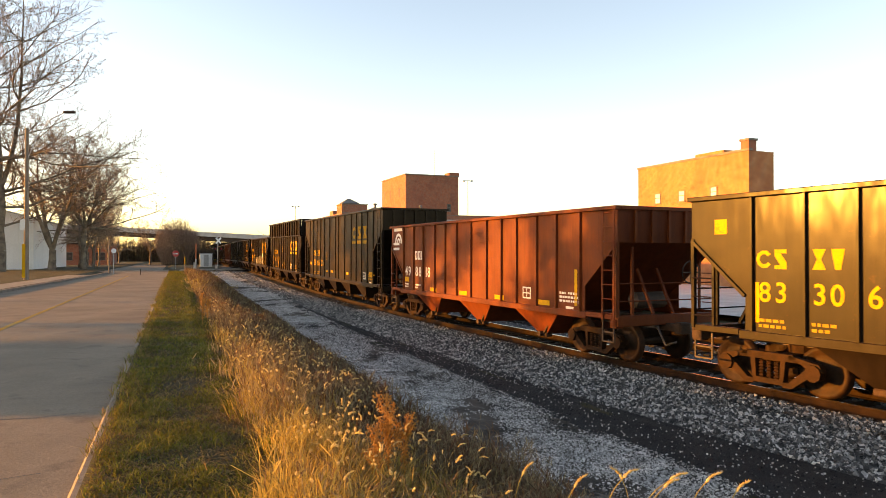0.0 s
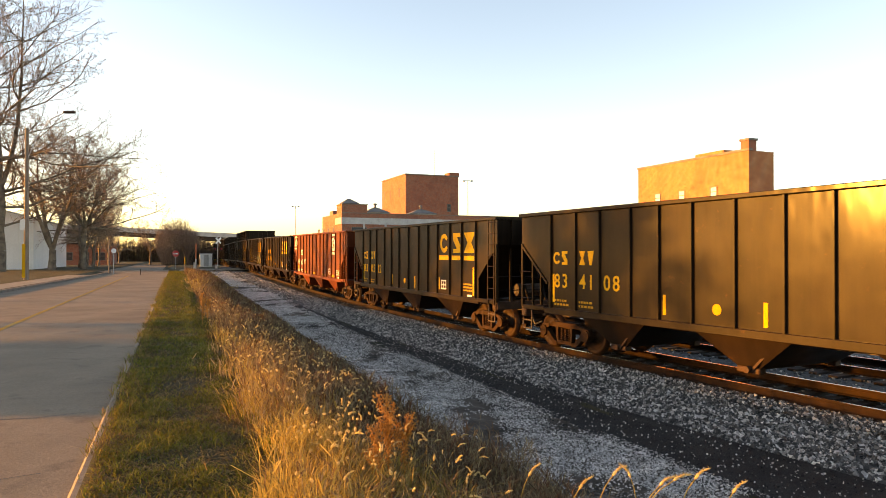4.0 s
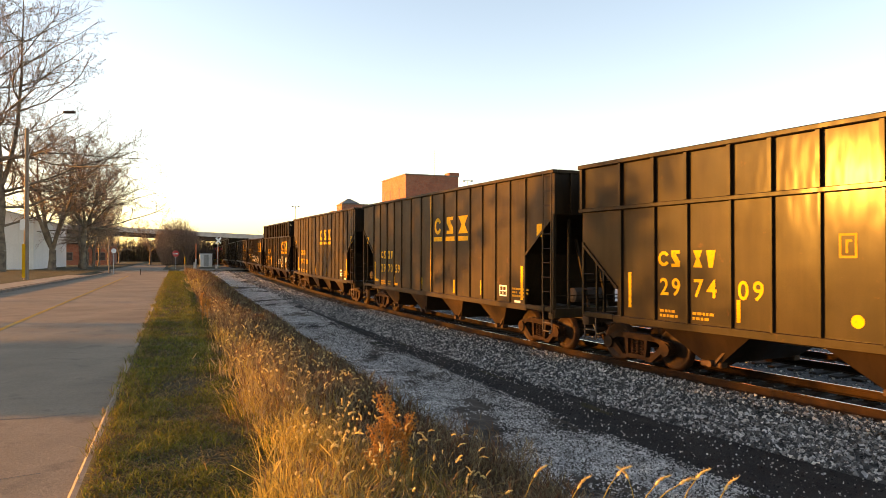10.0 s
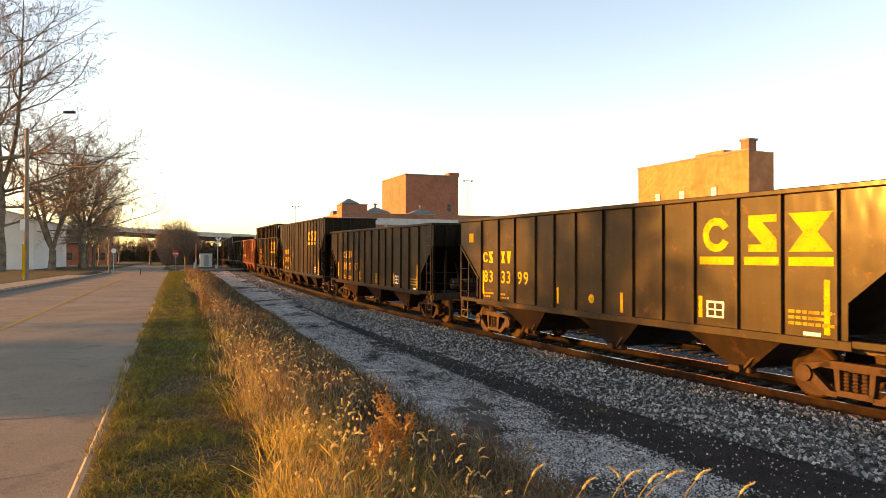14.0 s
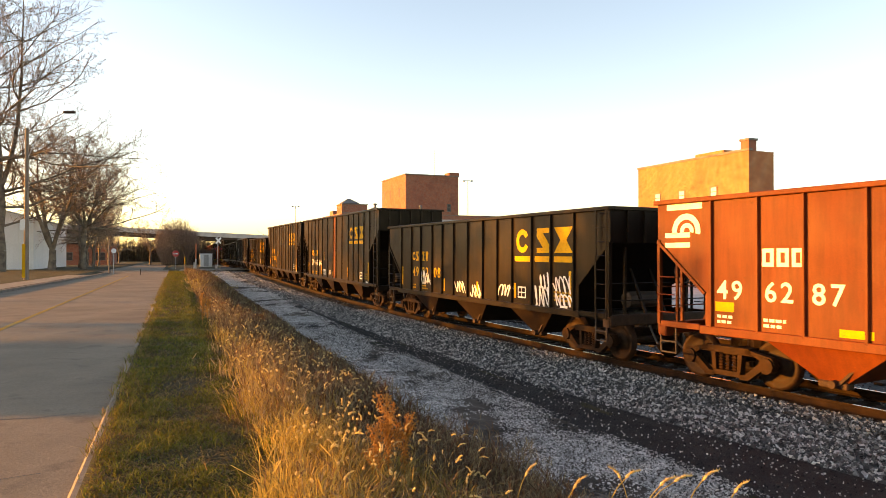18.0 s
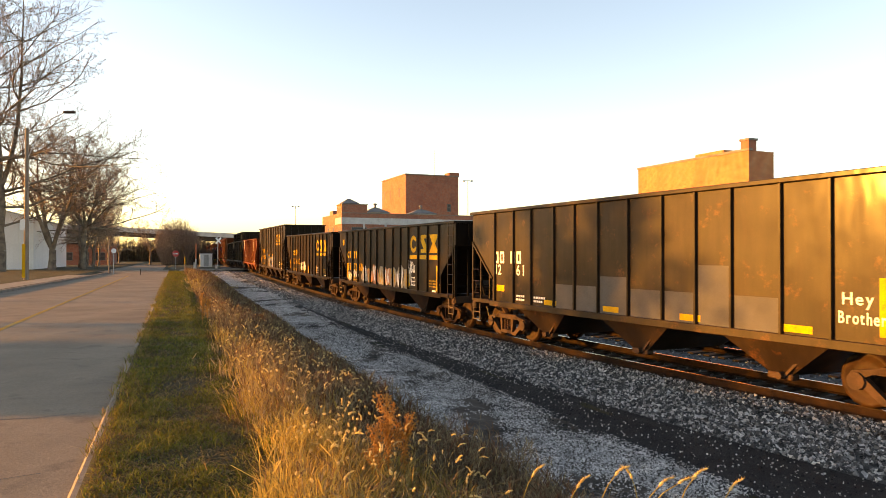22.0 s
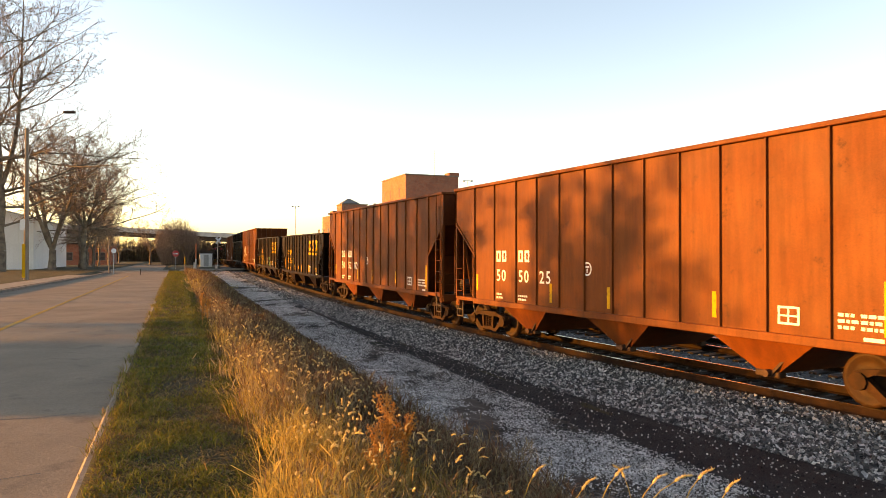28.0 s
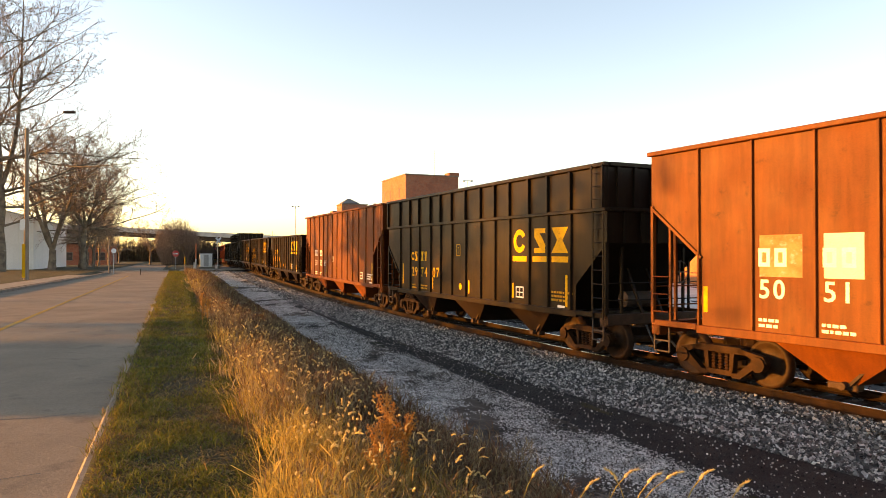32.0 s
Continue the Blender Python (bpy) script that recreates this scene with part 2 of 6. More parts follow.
def part(name, bm, material, parent, label="", smooth=False):
    me = bm if isinstance(bm, bpy.types.Mesh) else mesh_of(name, bm, material, smooth)
    ob = new(name, me)
    ob.parent = parent
    if label:
        ob["label"] = label
    return ob


def thing(name, label, category, group="", kind="", at=None):
    ob = tagged(new(name), label, category, group, kind)
    if at is not None:
        ob.matrix_world = at
    return ob


def sheet(name, verts, faces, material, label="", category="", kind="structure", smooth=False):
    me = bpy.data.meshes.new(name)
    me.from_pydata(verts, [], faces)
    me.materials.append(material)
    if smooth:
        me.polygons.foreach_set("use_smooth", [True] * len(me.polygons))
    return tagged(new(name, me), label, category, "", kind)


# ================= the track's line =================
STEP = 0.5
SV = np.arange(-700.0, 1000.0, STEP)
HEAD = -0.3532 - 0.22535 * np.exp(-(np.maximum(SV, 12.0) - 8.0) / 27.76)
TX = np.concatenate([[0], np.cumsum((np.sin(HEAD[1:]) + np.sin(HEAD[:-1])) / 2 * STEP)])
TY = np.concatenate([[0], np.cumsum((np.cos(HEAD[1:]) + np.cos(HEAD[:-1])) / 2 * STEP)])
TX += 8.772 - np.interp(20, SV, TX)
TY += 8.188 - np.interp(20, SV, TY)


def rise(s):
    t = np.clip((np.asarray(s, float) - 25) / 95, 0, 1)
    return 0.8756 * t * t * (3 - 2 * t)


def on_track(s, d=0.0):
    """Point at s metres along the near rail, d metres towards the road."""
    a = np.interp(s, SV, HEAD)
    return np.interp(s, SV, TX) - d * np.cos(a), np.interp(s, SV, TY) + d * np.sin(a), rise(s), a


def track_sd(x, y):
    """Place along and offset from the near rail of world points."""
    x, y = np.atleast_1d(x).astype(float), np.atleast_1d(y).astype(float)
    s, d = np.empty_like(x), np.empty_like(x)
    for i in range(0, len(x), 2000):
        xx, yy = x[i:i + 2000, None], y[i:i + 2000, None]
        j = np.argmin((xx - TX) ** 2 + (yy - TY) ** 2, axis=1)
        a = HEAD[j]
        dx, dy = x[i:i + 2000] - TX[j], y[i:i + 2000] - TY[j]
        s[i:i + 2000] = SV[j] + dx * np.sin(a) + dy * np.cos(a)
        d[i:i + 2000] = -dx * np.cos(a) + dy * np.sin(a)
    return s, d


ROAD_U, ROAD_E = np.array((-0.3585, 0.9335)), np.array((0.9335, 0.3585))


def on_road(l, e):
    """Point l metres along the road from the camera, e metres to its right."""
    return l * ROAD_U[0] + e * ROAD_E[0], l * ROAD_U[1] + e * ROAD_E[1]


def ground_z(x, y):
    x, y = np.atleast_1d(x).astype(float), np.atleast_1d(y).astype(float)
    s, d = track_sd(x, y)
    e = x * ROAD_E[0] + y * ROAD_E[1]
    r = rise(s) / 0.8756
    t = np.where(e < -0.7, 0, np.where(d < 0.05, 1, (e + 0.7) / np.maximum(e + 0.7 + d, 0.1)))
    bank = np.interp(t, [0, 0.12, 0.30, 0.42, 0.60, 0.80, 0.92, 1], [0.79, 0.76, 0.15, -0.36, -0.42, -0.42, -0.27, -0.27])
    side = np.interp(d, [-30, -11, -8, -7, 0.8, 2.3, 3.0], [-0.05, -0.2, -0.35, -0.27, -0.27, -0.47, -0.47])
    near = np.where(t >= 0.75, np.where(d < 3.0, side, bank), bank)
    z = near + (0.76 - np.where(t < 0.12, 0.76, near)) * r * np.where(t >= 0.75, 0.9, 1.0)
    z = np.where(e < -0.72, 0.62, z)
    z = np.where(e < -8.0, np.minimum(0.62 + (-8.0 - e) * 0.5, 0.80), z)
    return z

# ================= ground =================
def spaced(lo, hi, near, fine, grow):
    v, out = 0.0, [0.0]
    step = fine
    while v < hi:
        if v > near:
            step *= grow
        v += step
        out.append(min(v, hi))
    v, step, neg = 0.0, fine, []
    while v > lo:
        if v < -near * 0.5:
            step *= grow
        v -= step
        neg.append(max(v, lo))
    return np.array(neg[::-1] + out)


def build_ground():
    us, es = spaced(-900, 2600, 90, 0.6, 1.08), spaced(-1500, 1500, 22, 0.3, 1.10)
    L, E = np.meshgrid(us, es, indexing="ij")
    x, y = on_road(L.ravel(), E.ravel())
    z = ground_z(x, y)
    n, m = len(us), len(es)
    idx = np.arange(n * m).reshape(n, m)
    f = np.stack([idx[:-1, :-1], idx[:-1, 1:], idx[1:, 1:], idx[1:, :-1]], -1).reshape(-1, 4)
    sheet("ground", np.stack([x, y, z], -1).tolist(), f.tolist(), M["soil"], "grassy soil verge sloping down to the railway", "ground", smooth=True)


build_ground()


def strip_road(name, ls, left, right, z, material, label, category, nx=6):
    """A strip along the road between two edge functions e(l)."""
    v, f = [], []
    for l in ls:
        a, b = left(l), right(l)
        for k in range(nx + 1):
            x, y = on_road(l, a + (b - a) * k / nx)
            zz = z(l, x, y) if callable(z) else z
            v.append((x, y, zz))
    for i in range(len(ls) - 1):
        for k in range(nx):
            p = i * (nx + 1) + k
            f.append((p, p + 1, p + nx + 2, p + nx + 1))
    return sheet(name, v, f, material, label, category)


def strip_track(name, ss, near, far, lift, material, label, category, nx=8, wob=0.0):
    """A strip along the track between offsets near(s) and far(s), laid on the ground."""
    pts = []
    for s in ss:
        a, b = near(s), far(s)
        if wob:
            a += wob * (noise.noise((s * 0.35, 1.7, 0)) + 0.5 * noise.noise((s * 1.3, 4.1, 0)))
            b += wob * (noise.noise((s * 0.35, 7.7, 3)) + 0.5 * noise.noise((s * 1.3, 9.1, 3)))
        for k in range(nx + 1):
            x, y, _, _ = on_track(s, a + (b - a) * k / nx)
            pts.append((x, y))
    p = np.array(pts)
    z = ground_z(p[:, 0], p[:, 1]) + lift
    f = []
    for i in range(len(ss) - 1):
        for k in range(nx):
            q = i * (nx + 1) + k
            f.append((q, q + 1, q + nx + 2, q + nx + 1))
    return sheet(name, [(a, b, c) for (a, b), c in zip(pts, z)], f, material, label, category, smooth=True)


ROAD_Z = 0.72
CROSS_L = 89.0         # where the side street crosses
kerb_l = lambda l: -7.95 + max(0.0, min(l - 36, 36)) * 0.036
strip_road("road", [-60 + 4 * i for i in range(38)] + [89.0], lambda l: -7.95 if l < 36 else kerb_l(l), lambda l: -0.72, ROAD_Z, M["asphalt"], "worn grey asphalt road with a faded yellow centre line", "road")
def street_z(l, x, y):
    """Level with the road, climbing gently to the rails."""
    e = x * ROAD_E[0] + y * ROAD_E[1]
    return 0.728 + 0.13 * max(0.0, min((e + 0.5) / 7.0, 1.0))


strip_road("street", [CROSS_L + 1.5 * i for i in range(9)], lambda l: -90.0, lambda l: 70.0, street_z, M["asphalt"], "asphalt side street crossing the railway", "road", 40)
strip_road("road_far", [101 + 8 * i for i in range(40)], lambda l: -8.4, lambda l: -1.5, lambda l, x, y: 0.724 - max(0, l - 101) * 0.0015, M["asphalt"], "narrow asphalt road running on under the overpass", "road")
# kerbs
for nm, ef, w in (("kerb", lambda l: -0.72, 0.13), ("kerb", lambda l: kerb_l(l) - 0.2, 0.2)):
    bm = bmesh.new()
    prev = None
    for i in range(0, 64):
        l = -40 + 2.0 * i
        ring = []
        for de, dz in ((0, -0.2), (0, 0.1), (0.03, 0.13), (w, 0.13), (w, -0.2)):
            x, y = on_road(l, ef(l) + de)
            ring.append(bm.verts.new((x, y, ROAD_Z + dz - (0.09 if w > 0 and ef(0) > -2 else 0.0))))
        if prev:
            for a in range(4):
                bm.faces.new((prev[a], prev[a + 1], ring[a + 1], ring[a]))
        prev = ring
    tagged(new(nm, mesh_of(nm, bm, M["kerb"])), "low weathered concrete kerb beside the asphalt", "kerb", kind="structure")
strip_road("sidewalk", [-20 + 3 * i for i in range(31)], lambda l: kerb_l(l) - 2.1, lambda l: kerb_l(l) - 0.35, 0.845, M["kerb"], "grey concrete sidewalk along the far kerb", "pavement", 2)
# centre line
strip_road("centre_line", [8 + 3 * i for i in range(22)], lambda l: -3.98, lambda l: -3.84, ROAD_Z + 0.004, M["dimyellow"], "faded yellow centre line on asphalt", "road marking", 1)

# cracks and joints in the asphalt
def crack(pts, w, rng):
    v, f = [], []
    for i, (l, e) in enumerate(pts):
        x, y = on_road(l, e)
        k = w * rng.uniform(0.5, 1.3)
        v += [(x - k * ROAD_U[0], y - k * ROAD_U[1], ROAD_Z + 0.003), (x + k * ROAD_U[0], y + k * ROAD_U[1], ROAD_Z + 0.003)]
        if i:
            q = 2 * i
            f.append((q - 2, q, q + 1, q - 1))
    sheet("road_crack", v, f, M["crack"], "dark tar-filled crack in the asphalt", "crack")


crng = random.Random(8)
for l, e0, e1, w in ((8.9, -7.9, -0.9, 0.012), (21.5, -7.9, -0.9, 0.02), (14.8, -6.2, -3.9, 0.015), (33, -7.9, -0.8, 0.03), (48, -7.5, -0.8, 0.04), (17.8, -4.9, -4.1, 0.05), (6.2, -5.0, -1.0, 0.008), (26, -5.5, -1.2, 0.018)):
    n = 26
    drift = crng.uniform(-0.25, 0.25)
    crack([(l + drift * i / n + 0.1 * noise.noise((i * 0.4, l, 0)) + 0.03 * crng.gauss(0, 1) * w * 20, e0 + (e1 - e0) * i / n) for i in range(n + 1)], w, crng)

# track bed, gravel and cinders
WEED = lambda s: float(np.interp(s, [15, 22, 28, 34, 48, 80, 100], [6.5, 6.4, 6.1, 5.4, 4.5, 4.2, 4.4]))
strip_track("gravel_path", [8 + 0.5 * i for i in range(205)], lambda s: WEED(s) + 0.1, lambda s: min(WEED(s) - 0.2, float(np.interp(s, [20, 30, 45, 60], [4.5, 3.7, 2.9, 2.4]))), 0.012, M["gravel"], "pale grey gravel service path beside the track", "gravel", 8, 0.35)
strip_track("cinder_strip", [4 + 0.5 * i for i in range(170)], lambda s: float(np.interp(s, [20, 30, 45, 60], [4.5, 3.7, 3.0, 2.6])), lambda s: 2.2, 0.02, M["cinder"], "black cinder strip along the ballast", "ground", 6, 0.25)
strip_track("ballast_bed", [-60 + 1.0 * i for i in range(300)], lambda s: 2.35, lambda s: -8.3, 0.03, M["ballast"], "crushed grey stone ballast bed under two tracks", "ballast", 14, 0.08)


def rail_mesh(d, s0, s1, step):
    prof = [(-0.07, -0.172), (-0.07, -0.16), (-0.012, -0.14), (-0.012, -0.045), (-0.036, -0.035), (-0.036, -0.004), (0.036, -0.004), (0.036, -0.035), (0.012, -0.045), (0.012, -0.14), (0.07, -0.16), (0.07, -0.172)]
    bm = bmesh.new()
    head = bmesh.new()
    prev = hp = None
    s = s0
    while s <= s1:
        ring = []
        for o, z in prof:
            x, y, h, _ = on_track(s, d + o)
            ring.append(bm.verts.new((x, y, h + z)))
        hr = []
        for o, z in ((-0.034, -0.004), (-0.028, 0.0), (0.028, 0.0), (0.034, -0.004)):
            x, y, h, _ = on_track(s, d + o)
            hr.append(head.verts.new((x, y, h + z)))
        if prev:
            for a in range(len(prof)):
                b = (a + 1) % len(prof)
                bm.faces.new((prev[a], prev[b], ring[b], ring[a]))
            for a in range(3):
                head.faces.new((hp[a], hp[a + 1], hr[a + 1], hr[a]))
        prev, hp = ring, hr
        s += step if s < 140 else 12
    return mesh_of("rail", bm, M["rail"]), mesh_of("rail_head", head, M["railhead"])


def build_track(name, centre, label):
    tr = thing(name, label, "railway track", kind="structure")
    for d in (centre + 0.7525, centre - 0.7525):
        a, b = rail_mesh(d, -660, 900, 2.0)
        r = part("rail", a, None, tr)
        part("rail_head", b, None, r, "polished running surface")
    bm = box(bmesh.new(), -0.115, 0.115, -1.3, 1.3, -0.36, -0.182, 0.012)
    me = mesh_of("tie", bm, M["tie"])
    rng = random.Random(int(abs(centre) * 10))
    bp = mesh_of("tie_plate", box(bmesh.new(), -0.09, 0.09, -0.17, 0.17, -0.176, -0.165), M["rail"])
    for i in range(150):
        s = 14 + i * 0.53
        x, y, h, a = on_track(s, centre + rng.uniform(-0.05, 0.05))
        t = part("tie", me, None, tr)
        t.matrix_world = pose(x, y, h + rng.uniform(-0.012, 0.004), 0, 0, math.degrees(-a + rng.uniform(-0.02, 0.02)) + 90)
        if i < 40 and centre > -2:
            for dd in (0.7525, -0.7525):
                x, y, h, a = on_track(s, centre + dd)
                q = part("tie_plate", bp, None, tr)
                q.matrix_world = pose(x, y, h, 0, 0, math.degrees(-a) + 90)
    return tr


build_track("track", -0.7525, "rusty steel rails on dark timber ties in ballast")
build_track("track", -4.75, "second pair of rusty rails behind the train")

# concrete yard behind the tracks
v, f = [], []
for s in (-30, 20, 60, 110, 160):
    for d in (-10.8, -60):
        x, y, h, _ = on_track(s, d)
        v.append((x, y, 0.02 + float(h) * 0.9))
for i in range(4):
    f.append((2 * i, 2 * i + 1, 2 * i + 3, 2 * i + 2))
sheet("yard", v, f, M["concrete"], "pale concrete factory yard behind the tracks", "pavement")

# ================= buildings =================
FAC_A = -0.40          # heading of the factory walls
FU, FN = (math.sin(FAC_A), math.cos(FAC_A)), (math.cos(FAC_A), -math.sin(FAC_A))
FACE_M = math.degrees(-FAC_A)


def brick_block(parent, name, l, w, z0, z1, mat, x0=0.0, y0=0.0):
    """A brick block from (x0, y0): l along the track, w away from it, with brick coordinates; the top is a parapet."""
    bm = bmesh.new()
    box(bm, x0, x0 + w, y0, y0 + l, z0, z1)
    uv = bm.loops.layers.uv.new("UVMap")
    bm.normal_update()
    for fc in bm.faces:
        for lp in fc.loops:
            c = lp.vert.co
            lp[uv].uv = (c.x, c.y) if abs(fc.normal.z) > 0.5 else ((c.y if abs(fc.normal.x) > 0.5 else c.x), c.z)
    return part(name, bm, mat, parent)


def window_part(parent, y, z, w, h, x=-0.02, mat=None, sill=True, axis="x"):
    """A recessed-looking window: frame, dark pane and sill, on a wall facing -x (or -y)."""
    def bb(bm, a0, a1, b0, b1, z0, z1):
        return box(bm, a0, a1, b0, b1, z0, z1) if axis == "x" else box(bm, b0, b1, a0, a1, z0, z1)
    fr = bmesh.new()
    bb(fr, x - 0.05, x, y, y + 0.08, z, z + h)
    bb(fr, x - 0.05, x, y + w - 0.08, y + w, z, z + h)
    bb(fr, x - 0.05, x, y + 0.08, y + w - 0.08, z + h - 0.08, z + h)
    bb(fr, x - 0.05, x, y + 0.08, y + w - 0.08, z + h * 0.48, z + h * 0.54)
    win = part("window", fr, M["kerb"], parent)
    part("pane", bb(bmesh.new(), x - 0.015, x + 0.01, y + 0.08, y + w - 0.08, z, z + h - 0.08), mat or M["dark"], win)
    if sill:
        part("sill", bb(bmesh.new(), x - 0.1, x, y - 0.06, y + w + 0.06, z - 0.1, z), M["kerb"], win)
    return win


def at_wall(s_x, s_y, z=0.0):
    return Matrix.Translation((s_x, s_y, z)) @ Matrix.Rotation(-FAC_A, 4, 'Z')


def pix_place(px, lateral):
    """Where the view line at px crosses the line lateral metres right of the camera, parallel to the factory walls."""
    k = (px - 784) / 1237.27
    yy = lateral / (k * FN[0] + FN[1])
    return k * yy, yy


# warehouse block with chimney (facade faces the track)
x1, y1 = pix_place(1326, 40.0)
x0, y0 = pix_place(1130, 40.0)
LEN2 = math.hypot(x0 - x1, y0 - y1)
wh = thing("brick_warehouse", "orange-lit brick warehouse with bricked-up windows and chimney", "building", at=at_wall(x1, y1))
K2 = (1370 - 784) / 1237.27
WID2 = (K2 * y1 - x1) / (FN[0] - K2 * FN[1])
ZT2 = 2.476 + (454.58 - 266) / 1237.27 * y1
brick_block(wh, "wall", LEN2, WID2, -0.5, ZT2, M["yellowbrick"])
brick_block(wh, "parapet", LEN2 + 0.2, 0.35, ZT2, ZT2 + 0.16, M["kerb"], -0.06, -0.1)
brick_block(wh, "stair_head", 3.0, WID2 - 0.6, ZT2 - 0.01, ZT2 + 0.5, M["yellowbrick"], 0.6, 3.0)
ch = brick_block(wh, "chimney", 0.75, 0.75, ZT2, ZT2 + 0.75, M["brick"], 0.0, 0.0)
part("chimney_cap", box(bmesh.new(), -0.08, 0.83, -0.08, 0.83, ZT2 + 0.75, ZT2 + 0.9, 0.02), M["kerb"], wh)
for px in (1170, 1213, 1270):
    xx, yy = pix_place(px, 40.0)
    ly = math.hypot(xx - x1, yy - y1)
    window_part(wh, ly, ZT2 - 3.15, 0.75, 0.85, -0.005, M["whitesiding"], True)
# long low wing to the right of it
lw = thing("brick_wing", "low red brick factory wing with arched windows", "building", at=at_wall(*pix_place(2300, 40.5)))
xa, ya = pix_place(2300, 40.5)
xb, yb = pix_place(1385, 40.5)
LENW = math.hypot(xa - xb, ya - yb)
brick_block(lw, "wall", LENW, 8.0, -0.5, 5.0, M["brick"])
part("roof_edge", box(bmesh.new(), -0.15, 8.1, -0.1, LENW + 0.1, 5.0, 5.15), M["kerb"], lw)
for i in range(9):
    window_part(lw, LENW - 2.6 - i * 2.9, 1.4, 1.1, 2.1, -0.005)

# low factory hall further on
x2, y2 = pix_place(605, 36.0)
hall = thing("factory_hall", "brick factory hall with a white band and roof monitors", "building", at=at_wall(x2, y2))
ZH = 2.476 + (454.58 - 377) / 1237.27 * y2
brick_block(hall, "wall", 17.0, 42.0, -0.5, ZH, M["brick"])
brick_block(hall, "corner_tower", 4.2, 5.3, ZH, ZH + 1.75, M["brick"], 0.02, 0.02)
part("tower_coping", box(bmesh.new(), -0.08, 5.42, -0.08, 4.32, ZH + 1.75, ZH + 1.9), M["kerb"], hall)
part("hall_coping", box(bmesh.new(), -0.12, 42.1, 0.0, 0.3, ZH - 0.04, ZH + 0.12), M["kerb"], hall)
part("roof_box", box(bmesh.new(), 0.2, 2.6, 8.0, 11.0, ZH, ZH + 0.9), M["brick"], hall)
for i in range(9):
    part("pier", box(bmesh.new(), 4.4 + i * 4.6, 4.8 + i * 4.6, -0.16, 0.0, ZH - 6.0, ZH - 2.2), M["concrete"], hall, "pale concrete pier")
part("concrete_band", box(bmesh.new(), 0.0, 42.0, -0.12, 0.0, ZH - 2.2, ZH - 0.9), M["concrete"], hall, "pale concrete band")
part("concrete_band", box(bmesh.new(), -0.12, 0.0, 0.0, 5.0, ZH - 2.2, ZH - 0.9), M["concrete"], hall, "pale concrete band")
for i in range(8):
    window_part(hall, 2.0 + i * 4.6, ZH - 5.6, 3.2, 2.8, -0.005, None, True, "y")
for i in range(4):
    window_part(hall, 6.0 + i * 4.5, ZH - 5.2, 1.5, 2.6, -0.005)


def monitor(parent, x, y, w, l, h, z, walls, low):
    """A low roof monitor: walls of a share of the height, a hipped metal roof and a turned vent."""
    k = h * low
    part("roof_monitor", box(bmesh.new(), x, x + w, y, y + l, z, z + k), walls, parent)
    bm = bmesh.new()
    b = [bm.verts.new(c) for c in ((x - .3, y - .3, z + k), (x + w + .3, y - .3, z + k), (x + w + .3, y + l + .3, z + k), (x - .3, y + l + .3, z + k))]
    t = [bm.verts.new((x + w * .4, y + l / 2, z + h)), bm.verts.new((x + w * .6, y + l / 2, z + h))]
    bm.faces.new((b[0], b[1], t[1], t[0])); bm.faces.new((b[1], b[2], t[1])); bm.faces.new((b[2], b[3], t[0], t[1])); bm.faces.new((b[3], b[0], t[0])); bm.faces.new(b[::-1])
    part("monitor_roof", bm, M["slate"], parent)
    if w > 4:
        bm = lathe(bmesh.new(), [(0.22, 0), (0.22, 0.6), (0.42, 0.65), (0.42, 0.85), (0.1, 1.0)], (x + w / 2, y + l / 2, z + h - 0.1), "z", 8)
        part("roof_vent", bm, M["slate"], parent)


monitor(hall, 6.4, 3.6, 4.8, 4.4, 1.7, ZH, M["concrete"], 0.3)
monitor(hall, 16.2, 3.0, 5.6, 4.6, 1.55, ZH, M["concrete"], 0.3)
monitor(hall, 0.5, 0.6, 3.0, 3.0, 1.15, ZH + 1.9, M["brick"], 0.1)

# factory tower
x3, y3 = pix_place(718, 56.0)
tw = thing("factory_tower", "tall square red brick factory tower", "building", at=at_wall(x3, y3))
ZT = 2.476 + (454.58 - 309) / 1237.27 * y3
brick_block(tw, "wall", 18.0, 13.6, -0.5, ZT, M["brick"])
part("coping", box(bmesh.new(), -0.15, 13.75, -0.15, 18.15, ZT, ZT + 0.25), M["kerb"], tw)
brick_block(tw, "stair_head", 3.0, 2.6, ZT + 0.25, ZT + 1.0, M["brick"], 11.2, 0.0)
brick_block(tw, "roof_box", 3.5, 5.0, ZT + 0.25, ZT + 0.9, M["yellowbrick"], 7.0, 10.0)
for i, ly in enumerate((4.2, 11.0, 15.6)):
    window_part(tw, ly, ZT - 4.9, 0.8, 2.2, -0.005)
for i in range(3):
    window_part(tw, 8.0 + i * 1.3, 5 + i * 4.2, 1.0, 1.8, -0.005, None, True, "y")
bm = bmesh.new()
bar(bm, (8.2, 2, ZT), (8.2, 2, ZT + 6.5), 0.14, None, 6)
part("antenna", bm, M["galv"], tw)


def yard_light(x, y, h):
    p = thing("yard_light_mast", "thin steel yard light mast", "light mast", "yard light masts", at=pose(x, y, 0))
    part("mast", bar(bmesh.new(), (0, 0, 0), (0, 0, h), 0.22, None, 6), M["galv"], p)
    part("crossarm", bar(bmesh.new(), (-1.1, 0, h), (1.1, 0, h), 0.12), M["galv"], p)
    for k in (-1, 1):
        part("floodlight", box(bmesh.new(), k - 0.3, k + 0.3, -0.2, 0.2, h - 0.3, h + 0.1, 0.04), M["galv"], p)


for px, py, dist in ((828, 320, 190), (523, 365, 230)):
    yard_light((px - 784) / 1237.27 * dist, dist, 2.476 + (454.58 - py) / 1237.27 * dist)

